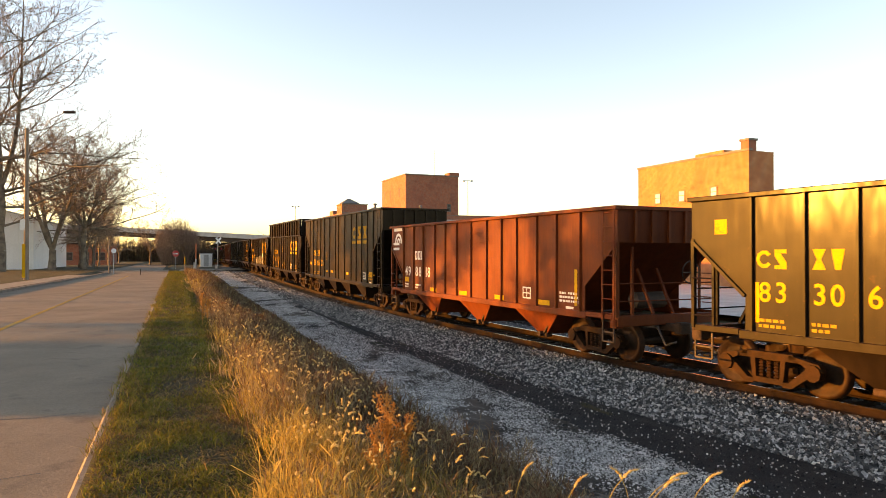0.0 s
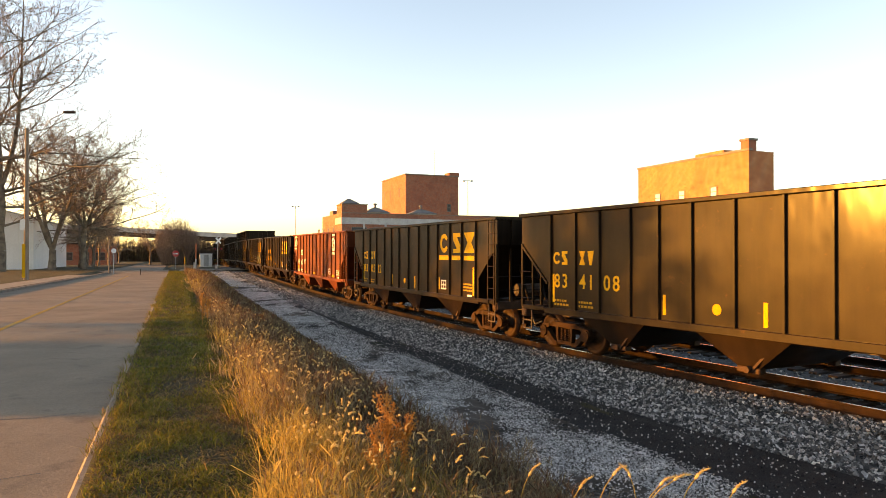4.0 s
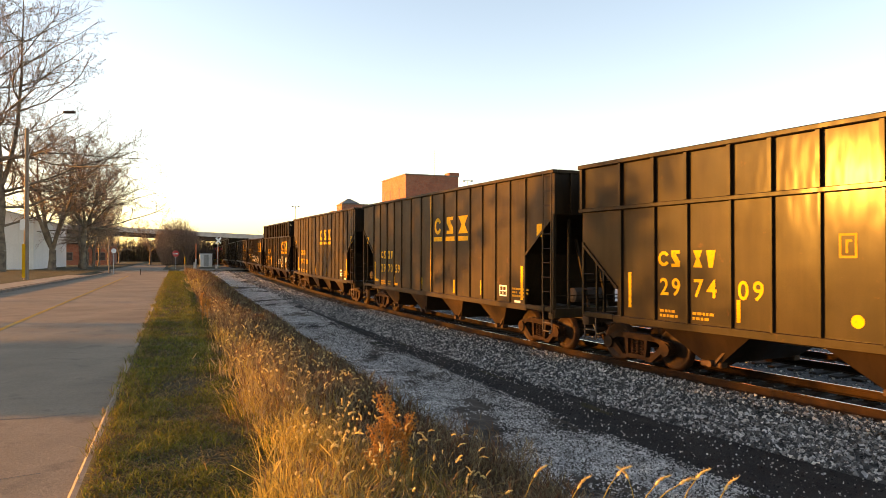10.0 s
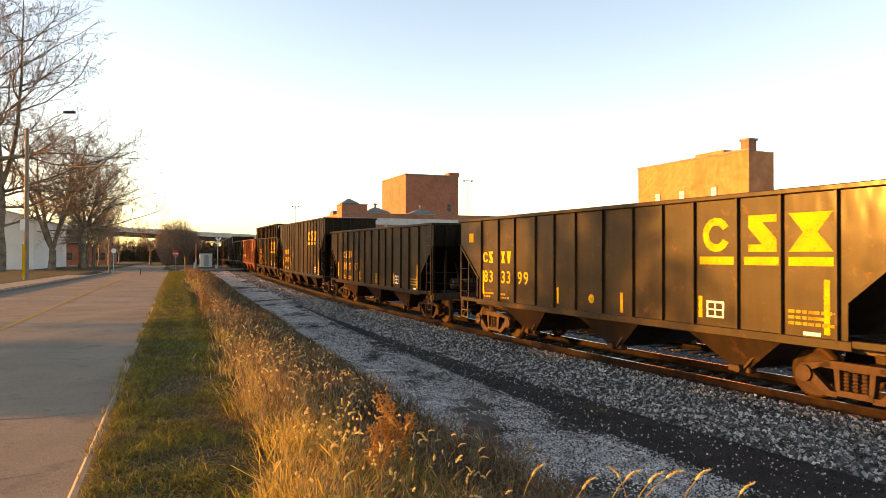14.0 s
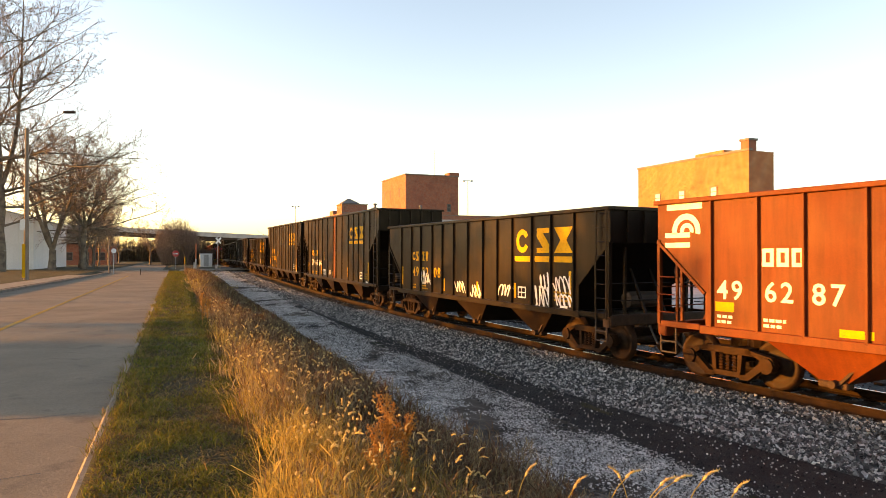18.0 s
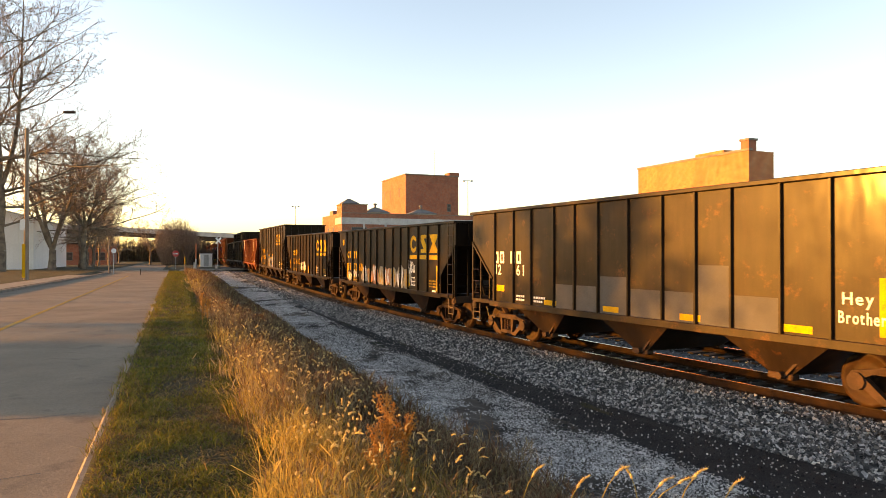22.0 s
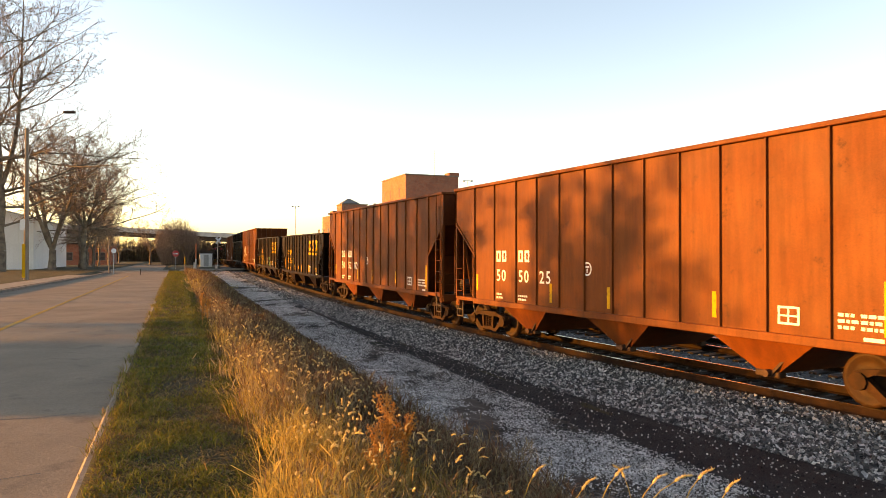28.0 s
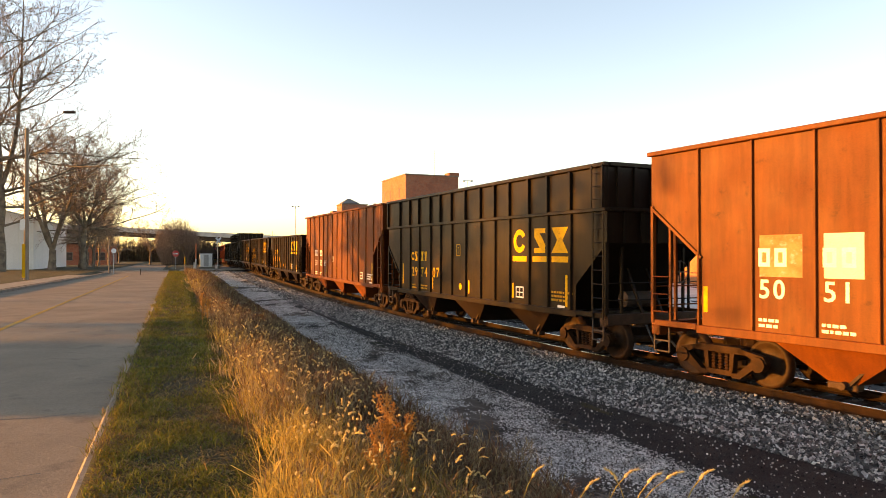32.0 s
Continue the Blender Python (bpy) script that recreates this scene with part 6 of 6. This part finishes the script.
def blobs(bm, rng, x, z, w, h, y, n=5):
    """A row of filled, rounded throw-up shapes that overlap."""
    for i in range(n):
        cx, cz = x + w * (i + 0.5) / n, z + h * 0.5
        ph = [rng.uniform(0, 6.28) for _ in range(3)]
        pts = []
        for k in range(18):
            t = 2 * math.pi * k / 18
            q = 1 + 0.14 * math.sin(2 * t + ph[0]) + 0.12 * math.sin(3 * t + ph[1]) + 0.06 * math.sin(5 * t + ph[2])
            c, s_ = math.cos(t), math.sin(t)
            pts.append((cx + w / n * 0.58 * q * math.copysign(abs(c) ** 0.7, c), cz + h * 0.46 * q * math.copysign(abs(s_) ** 0.7, s_)))
        flat(bm, pts, y - 0.0003 * i)


MAIN = {}
TYPES = {
    "low": ("low", "black", "truck", "weathered black open-top hopper car with yellow markings"),
    "lowold": ("low", "oldblack", "truckdark", "rust-streaked black open-top hopper car"),
    "patched": ("old", "oldblack", "truckdark", "rust-streaked black hopper car with grey primer patches"),
    "oxide": ("low", "oxide", "truck", "oxide-red open-top hopper car with white markings"),
    "ext": ("ext", "black", "truck", "black hopper car with raised extension boards"),
    "tall": ("tall", "tallblack", "truck", "tall dusty black hopper car with faded yellow markings"),
    "narrow": ("narrow", "dusty", "truck", "tall dusty black hopper car with a yellow vertical band"),
    "rust": ("rust", "rustred", "truck", "tall rust-brown hopper car with white markings"),
}
# (left end's place at the start, type, road number, marks, spray)
TRAIN = [
    (25.60, "low", "833064", "y", ""), (42.14, "oxide", "498818", "w", ""), (59.13, "tall", "296528", "y", ""), (75.10, "ext", "297715", "y", ""),
    (91.09, "low", "833499", "y", "bk"), (107.10, "low", "834108", "y", ""), (122.84, "low", "830512", "y", ""), (138.58, "oxide", "496017", "q", ""),
    (154.37, "low", "813585", "y", ""), (170.01, "low", "813258", "y", ""), (185.55, "ext", "297434", "y", ""), (201.25, "low", "830875", "y", ""),
    (216.88, "ext", "297409", "y", ""), (233.84, "narrow", "297059", "yk", ""), (251.13, "narrow", "297114", "yk", ""), (267.03, "ext", "297418", "y", ""),
    (282.55, "low", "829838", "y", "S"), (298.19, "lowold", "833399", "y", ""), (314.80, "low", "801707", "p", ""), (332.2, "tall", "296771", "y", ""),
    (347.65, "ext", "297506", "y", ""), (363.84, "oxide", "496287", "q", ""), (379.71, "low", "492208", "y", ""), (396.98, "tall", "296664", "yr", ""),
    (413.93, "tall", "296862", "y", ""), (429.92, "low", "834317", "y", ""), (446.70, "patched", "1261", "h", "H"), (462.32, "low", "833260", "y", "B"),
    (478.23, "low", "822452", "y", ""), (495.03, "tall", "296838", "y", "N"), (511.68, "oxide", "497566", "q", ""), (527.32, "ext", "297460", "y", ""),
    (542.96, "low", "801821", "y", ""), (559.87, "rust", "505025", "r", ""), (576.59, "rust", "505202", "r", ""), (592.48, "low", "822610", "y", ""),
    (608.47, "low", "802956", "y", ""), (625.44, "rust", "505100", "R", ""), (641.24, "ext", "297407", "y", ""), (657.68, "rust", "505061", "r", ""),
    (673.6, "low", "813310", "y", ""), (689.4, "low", "830114", "y", ""), (705.2, "low", "833702", "y", ""), (721.1, "ext", "297450", "y", ""),
    (737.0, "low", "829913", "y", ""), (752.9, "oxide", "496114", "w", ""), (768.7, "low", "834020", "y", ""), (784.6, "low", "813077", "y", ""),
]
# tags by car: (panel, height, width, size, paint, turns of the stroke)
TAGS = {
    "813258": [(5.3, 1.38, 0.5, 0.35, "spraypink", 3), (6.25, 1.3, 0.75, 0.62, "spraypink", 2), (7.25, 1.28, 0.75, 0.7, "spraypink", 2), (8.15, 1.2, 1.0, 0.72, "spraypink", 3), (12.1, 1.25, 0.8, 0.5, "sprayaqua", 4)],
    "297418": [(8.4, 1.35, 0.6, 0.6, "spray", 4), (9.35, 1.5, 0.6, 0.5, "spray", 4), (10.3, 1.7, 0.65, 0.42, "spray", 4), (11.9, 1.65, 0.9, 0.42, "spray", 5)],
    "492208": [(3.1, 1.4, 0.75, 0.5, "spray", 5), (6.1, 1.25, 0.75, 0.36, "spray", 4), (7.2, 1.15, 0.85, 0.4, "spray", 4), (9.1, 1.22, 0.75, 0.5, "spray", 4), (11.1, 1.12, 0.8, 0.55, "spray", 4), (11.4, 1.5, 0.5, 0.55, "spray", 3), (12.1, 1.5, 0.8, 0.5, "spray", 4), (12.2, 1.15, 0.75, 0.4, "spray", 4)],
    "296664": [(5.2, 1.25, 0.6, 0.3, "spray", 4), (6.3, 1.3, 0.5, 0.25, "spray", 3)],
    "822452": [(5.1, 1.3, 0.7, 0.55, "spray", 5), (6.1, 1.3, 0.7, 0.6, "spray", 5), (6.3, 1.1, 0.3, 0.35, "dimyellow", 2)],
    "833260": [(1.2, 1.1, 0.7, 0.5, "spray", 3), (2.15, 1.36, 0.8, 0.3, "spray", 5), (2.1, 1.12, 0.6, 0.16, "dimyellow", 3)],
    "801821": [(5.1, 1.3, 0.75, 0.6, "spray", 4)],
    "802956": [(2.2, 1.15, 0.55, 0.55, "dimyellow", 3), (3.2, 1.2, 0.4, 0.6, "dimyellow", 2), (7.1, 1.2, 0.75, 0.7, "spraygrey", 5), (8.2, 1.55, 0.5, 0.45, "spraygreen", 3), (8.35, 1.12, 0.55, 0.5, "spraygreen", 4), (9.2, 1.15, 0.5, 0.5, "spraygrey", 3)],
    "296838": [(4.7, 1.9, 0.9, 0.4, "sprayblue", 4)],
}
CARS = []


def mark_car(car, kind, number, marks, spray, rng):
    """Lettering, stripes and spray paint on the side that faces the road."""
    sp = SPEC[TYPES[kind][0]]
    hl, top = sp["hl"], sp["top"]
    Y = -HALF - 0.004
    P = 2 * hl / 12
    tall = TYPES[kind][0] in TALLS
    main = M["yellow"] if marks[0] in "y" else M["dimyellow"] if marks[0] == "p" else M["white"]
    # road number in pairs, one pair a panel, under two plain blocks for the owner's mark
    xe = panel_edges(TYPES[kind][0])
    ni, mi = sp["num"] + (1 if marks[0] == "h" or number[:2] in ("80", "81") or number[:3] in ("822", "492") else 0), sp["mark"]
    x0 = xe[ni] + 0.12
    zn = 1.68 if not tall else 1.74
    hn = 0.36 if not tall else 0.34
    digit_mat = main if marks[0] != "y" or number != "296664" else M["white"]
    pairs = [("12", x0 - P, zn + 0.25, 0.3), ("61", x0, zn + 0.25, 0.3)] if marks[0] == "h" else [(number[2 * i:2 * i + 2], xe[ni + i] + 0.12, zn, hn) for i in range(3)]
    for text, xx, zz, hh in pairs:
        for c in text:
            bm = bmesh.new()
            xx = letters(bm, c, xx, zz, hh, Y)
            part("digit", bm, digit_mat, car)
    zz = zn + hn + 0.22
    off = -P if marks[0] == "h" else 0
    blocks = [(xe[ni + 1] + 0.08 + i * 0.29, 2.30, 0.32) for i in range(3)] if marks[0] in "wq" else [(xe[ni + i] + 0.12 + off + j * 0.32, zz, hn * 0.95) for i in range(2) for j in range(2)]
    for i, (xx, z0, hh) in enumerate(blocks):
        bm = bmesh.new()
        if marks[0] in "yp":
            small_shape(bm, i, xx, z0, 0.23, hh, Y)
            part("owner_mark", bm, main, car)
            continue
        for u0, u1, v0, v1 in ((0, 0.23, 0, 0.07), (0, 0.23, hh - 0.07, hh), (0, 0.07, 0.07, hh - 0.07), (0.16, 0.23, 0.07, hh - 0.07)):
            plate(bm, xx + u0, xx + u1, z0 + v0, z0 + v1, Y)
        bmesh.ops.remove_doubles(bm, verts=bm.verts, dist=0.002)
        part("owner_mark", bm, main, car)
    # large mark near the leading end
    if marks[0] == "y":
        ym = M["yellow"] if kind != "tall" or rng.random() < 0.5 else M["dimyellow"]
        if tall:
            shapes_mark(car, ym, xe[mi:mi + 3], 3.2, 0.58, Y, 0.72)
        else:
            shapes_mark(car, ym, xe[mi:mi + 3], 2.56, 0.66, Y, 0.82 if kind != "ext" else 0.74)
    if marks[0] in "wq":
        bm = bmesh.new()
        cx, cz = -hl + 0.75, 2.98
        arc_band(bm, cx, cz, 0.24, 0.36, -10, 190, Y)
        arc_band(bm, cx + 0.02, cz, 0.08, 0.17, -10, 190, Y)
        for k in range(2):
            plate(bm, cx - 0.55, cx + 0.1, cz - 0.12 - 0.2 * k, cz - 0.02 - 0.2 * k, Y)
        plate(bm, cx - 0.5, cx + 0.4, cz + 0.44, cz + 0.56, Y)
        if marks[0] == "q":
            cx = hl - 3 * P + P / 2
            arc_band(bm, cx, 2.95, 0.24, 0.37, 0, 360, Y, 22)
            arc_band(bm, cx, 2.95, 0.06, 0.16, 20, 300, Y)
            flat(bm, [(cx + 0.2, 2.78), (cx + 0.3, 2.62), (cx + 0.48, 2.62), (cx + 0.3, 2.86)], Y)
            plate(bm, cx - 0.42, cx + 0.42, 3.40, 3.52, Y)
            plate(bm, cx - 0.42, cx + 0.42, 2.40, 2.53, Y)
        part("painted_mark", bm, M["white"], car, "plain white ring and bars")
    if marks[0] in "rR":
        bm = bmesh.new()
        arc_band(bm, xe[ni + 4] + 0.1, zn + 0.42, 0.13, 0.17, 0, 360, Y, 18)
        plate(bm, xe[ni + 4] + 0.08, xe[ni + 4] + 0.12, zn + 0.33, zn + 0.43, Y)
        plate(bm, xe[ni + 4] + 0.02, xe[ni + 4] + 0.18, zn + 0.45, zn + 0.49, Y)
        part("painted_ring", bm, M["white"], car)
    # data panel, small unreadable lines, stripes
    bm = bmesh.new()
    xb = xe[-4] + 0.22 if tall else xe[mi] + 0.3
    for z0, z1, xa, xz in ((1.30, 1.34, 0, .42), (1.58, 1.62, 0, .42), (1.34, 1.58, 0, .04), (1.34, 1.58, .38, .42), (1.34, 1.58, .19, .22), (1.44, 1.47, .04, .38)):
        plate(bm, xb + xa, xb + xz, z0, z1, Y)
    plate(bm, xe[-2] - 0.62, xe[-2] - 0.3, 1.16, 1.22, Y)
    if marks[0] != "h":
        part("data_panel", bm, M["white"], car, "white outlined data panel")
    bm = bmesh.new()
    small = M["dimyellow"] if marks[0] in "yp" else M["white"]
    for px_, zz, nl in ((x0, 1.32, 2), (xe[ni + 1] + 0.1, 1.32, 2), (xe[-3] + 0.12, 1.52, 3), (xe[-3] + 0.5, 1.52, 3))[:2 if marks[0] == "h" else 4]:
        for k in range(nl):
            xx = px_
            for _ in range(rng.randint(3, 5)):
                w = rng.uniform(0.05, 0.12)
                plate(bm, xx, xx + w, zz - k * 0.1, zz - k * 0.1 + 0.055, Y)
                xx += w + 0.03
    tagged(part("small_print", bm, small, car), "rows of small bars of illegible print", "", "", "stuff")
    geo_kind = TYPES[kind][0]
    if number == "296528":
        st = [(xe[1] + 0.08, 1.75, 0.42, 0.16)] + [(xe[k] + 0.25, 1.42, 0.5, 0.11) for k in (5, 6, 9)] + [(xe[-2] - 0.62, 1.45, 0.48, 0.22)]
    elif geo_kind == "narrow":
        st = [(xe[1] + 0.1, 1.3, 0.11, 0.85), (xe[4] - 0.05, 1.22, 0.1, 0.42), (xe[7] - 0.02, 1.2, 0.1, 0.45), (xe[10] - 0.25, 1.2, 0.1, 0.45), (xe[12] - 0.16, 1.25, 0.1, 0.45), (xe[-2] - 0.28, 1.25, 0.12, 0.95),
              (xe[1] + 0.21, 1.3, 0.4, 0.11), (xe[4] + 0.05, 1.22, 0.35, 0.1), (xe[8] - 0.16, 1.14, 0.12, top - 1.24), (hl - 0.86, 3.0, 0.34, 0.34), (-hl + 0.45, 2.95, 0.3, 0.3)]
    elif tall:
        st = [(xe[1] + 0.1, 1.4, 0.1, 0.5), (xe[4] + 0.6, 1.25, 0.1, 0.5), (xe[7] - 0.2, 1.25, 0.1, 0.5), (xe[10] - 0.2, 1.3, 0.1, 0.5), (xe[-2] - 0.3, 1.25, 0.12, 0.85)]
    elif geo_kind == "ext":
        st = [(xe[1] + 0.2, 1.35, 0.09, 0.78), (xe[4] + 0.1, 1.25, 0.08, 0.42), (xe[7] + 0.14, 1.25, 0.08, 0.42), (xe[10] + 0.1, 1.28, 0.09, 0.42), (xe[-2] - 0.28, 1.2, 0.1, 0.8)]
    elif marks[0] in "yp":
        st = [(xe[1] + 0.05, 1.3, 0.08, 0.72), (xe[-2] - 0.24, 1.2, 0.1, 0.9), (xe[5] + 0.1, 1.25, 0.08, 0.42), (xe[10] + 0.1, 1.28, 0.09, 0.42)]
        if rng.random() < 0.6:
            st.append((xe[7] + 0.6, 1.2, 0.09, 0.45))
    else:
        st = [(xe[1] + 0.08, 1.44, 0.42, 0.18), (xe[-2] - 0.26, 1.25, 0.11, 0.9)] + [(-hl + k * P + 0.3, 1.18, 0.55, 0.13) for k in (3, 5, 7, 9)]
    if number in ("833064", "833499", "833399", "833260"):
        st.append((-hl + 0.55, 2.9, 0.28, 0.28))
    for xx, zz, w, h in st:
        bm = bmesh.new()
        plate(bm, xx, xx + w, zz, zz + h, Y)
        part("reflector_stripe", bm, M["yellow"], car)
    if not tall and marks[0] == "y":
        bm = bmesh.new()
        arc_band(bm, xe[6] + 0.6, 1.45, 0.0, 0.11, 0, 360, Y)
        bmesh.ops.remove_doubles(bm, verts=bm.verts, dist=0.001)
        part("inspection_dot", bm, M["yellow"], car)
    if kind in ("ext", "tall"):
        bm = bmesh.new()
        xx, zz = xe[6 if kind == "ext" else 5] + 0.3, 2.45 if kind == "ext" else 2.1
        for u0, u1, v0, v1 in ((0, 0.3, 0, 0.04), (0, 0.3, 0.36, 0.4), (0, 0.04, 0.04, 0.36), (0.26, 0.3, 0.04, 0.36), (0.11, 0.15, 0.08, 0.3), (0.15, 0.22, 0.26, 0.3)):
            plate(bm, xx + u0, xx + u1, zz + v0, zz + v1, Y)
        part("class_box", bm, M["dimyellow"], car, "small outlined yellow box")
    if marks == "yr":
        bm = bmesh.new()
        plate(bm, xe[7] + 0.06, xe[8] - 0.06, 1.15, top - 0.1, Y + 0.001)
        part("rusty_patch", bm, M["rustred"], car, "bare rust-red repaired panel")
    if marks[0] in "R":
        for k, mat in ((ni, M["sprayorange"]), (ni + 1, M["spraypink"])):
            bm = bmesh.new()
            plate(bm, xe[k] + 0.14, xe[k + 1] - 0.24, 2.12, 2.86, Y + 0.001)
            part("primer_patch", bm, mat, car, "pale primer patch")
    if marks[0] == "h":
        for k in range(3, 10):
            bm = bmesh.new()
            plate(bm, xe[k + 1] + 0.06, xe[k + 2] - 0.06, 1.12, 1.75 + (0.55 if k == 8 else 0.25 if k == 5 else 0), Y + 0.001)
            part("primer_patch", bm, M["primer"], car, "grey primer patch")
    # spray paint
    for p, z, w, h, paint, turns in TAGS.get(number, ()):
        bm = bmesh.new()
        x = xe[int(p)] + (p % 1) * (xe[int(p) + 1] - xe[int(p)])
        scribble(bm, rng, x, z, w, h, Y - 0.002, turns, 0.03 if paint == "dimyellow" else 0.05)
        part("spray_tag", bm, M[paint], car, "loose sprayed tag")
    if number == "813258":
        for p, z, w, h, paint in ((10.05, 1.12, 1.0, 0.95, "dimyellow"), (11.1, 1.15, 0.95, 1.05, "dimyellow"), (10.15, 1.18, 0.85, 0.82, "sprayaqua"), (11.2, 1.22, 0.78, 0.9, "sprayaqua")):
            bm = bmesh.new()
            blobs(bm, rng, xe[int(p)] + (p % 1), z, w, h, Y - (0.002 if paint == "dimyellow" else 0.004), 1)
            part("spray_fill", bm, M[paint], car, "sprayed bubble shape")
    for k, c in enumerate(spray):
        bm = bmesh.new()
        mat = M["spray"]
        if c in "bB":
            xa = -hl + (3.9 if c == "b" else 3.3) * P
            for i in range(7 if c == "b" else 8):
                b2 = bmesh.new()
                blobs(b2, rng, xa + i * 0.66 * P, 1.14, 0.6 * P, rng.uniform(0.7, 0.95), Y - 0.002, 1)
                part("spray_fill", b2, M["sprayorange"] if c == "B" and i in (1, 2, 4) else M["sprayfill"], car, "faded spray-painted letter shape")
                b2 = bmesh.new()
                scribble(b2, rng, xa + i * 0.66 * P + 0.06, 1.2, 0.5 * P, 0.75, Y - 0.004, 2, 0.07 if c == "B" else 0.04)
                part("spray_stroke", b2, M["spray"] if (i + (c == "B")) % 2 else M["dimyellow"], car, "sprayed outline stroke")
            scribble(bm, rng, hl - 3.6 * P, 1.7, 0.6, 0.6, Y - 0.003, 4, 0.05)
        elif c == "k":
            mat = M["dimyellow"]
            for i, (zz, hh) in enumerate(((1.75, 0.3), (1.5, 0.22), (1.2, 0.26), (1.75, 0.28), (1.42, 0.28), (1.18, 0.2))):
                scribble(bm, rng, xe[11 + i // 3] + 0.2, zz, 0.6, hh, Y - 0.002, 3, 0.05)
        elif c == "S":
            for i in range(6):
                scribble(bm, rng, -hl + (3.95 + 0.86 * i) * P, 1.35 - 0.03 * i, 0.85, 0.75 - 0.03 * i, Y - 0.002, 3, 0.06)
        elif c == "H":
            letters(bm, "Hey", xe[12] + 0.16, 1.72, 0.2, Y - 0.002)
            letters(bm, "Brother", xe[12] + 0.1, 1.42, 0.2, Y - 0.002, 0.72, 0.12)
        elif c == "N":
            b2 = bmesh.new()
            x = -hl + 5.0 * P
            for ch, k in (("N", 1.0), ("O", 0.8), ("O", 0.8), ("B", 1.05)):
                nx = letters(bm, ch, x, 1.12, 0.98 * k, Y - 0.001, 0.78, 0.0, FAT)
                letters(b2, ch, x + 0.03, 1.17, 0.90 * k, Y - 0.004, 0.80, 0.0, FAT_IN)
                x = nx - 0.02
            part("spray_paint", b2, M["sprayblue"], car, "blue bubble lettering")
            mat = M["yellow"]
        part("spray_paint", bm, mat, car, "sprayed lettering" if c in "HN" else "loose sprayed strokes")


FAT, FAT_IN = glyphs("NOB", 0.075), glyphs("NOB", 0.035)
for key, (geo, paint, trk, label) in TYPES.items():
    MAIN[key] = build_car(geo, M[paint], M[trk], label)
used = set()
for place, key, number, marks, spray in TRAIN:
    if key not in used:
        used.add(key)
        c = MAIN[key]
    else:
        c = copy_thing(MAIN[key], Matrix())
    CARS.append((c, key, place))
seed = random.Random(11)
for (c, key, place), (_, _, number, marks, spray) in zip(CARS, TRAIN):
    mark_car(c, key, number, marks, spray, seed)


def travelled(t):
    u = t - 16.0
    return 18.6737 * t - 0.23897 * u * u / 100 + 0.14352 * u * u * u / 1000


def car_pose(key, place, t):
    hl = SPEC[TYPES[key][0]]["hl"]
    s = place - hl - travelled(t)
    a, b = on_track(s + hl - 1.38, -0.7525), on_track(s - hl + 1.38, -0.7525)
    dx, dy, dz = b[0] - a[0], b[1] - a[1], b[2] - a[2]
    return Matrix.Translation(((a[0] + b[0]) / 2, (a[1] + b[1]) / 2, (a[2] + b[2]) / 2)) @ Matrix.Rotation(math.atan2(dy, dx), 4, 'Z') @ Matrix.Rotation(-math.atan2(dz, math.hypot(dx, dy)), 4, 'Y')


def motions():
    for k, (t, x, y, z) in enumerate(SWAYING):
        walk(t, [(0.5 * i, pose(x, y, z, 1.2 * math.sin(1.3 * i + k), 2.6 * math.sin(1.05 * i + 0.8 * k) + 1.4 * math.sin(2.3 * i + 2 * k), 0)) for i in range(65)])
    for c, key, place in CARS:
        rows = []
        for i in range(0, 129):
            t = i * 0.25
            s = place - travelled(t)
            if i % 4 == 0 or -25 < s < 130:
                rows.append((t, car_pose(key, place, t)))
        walk(c, rows)

motions()
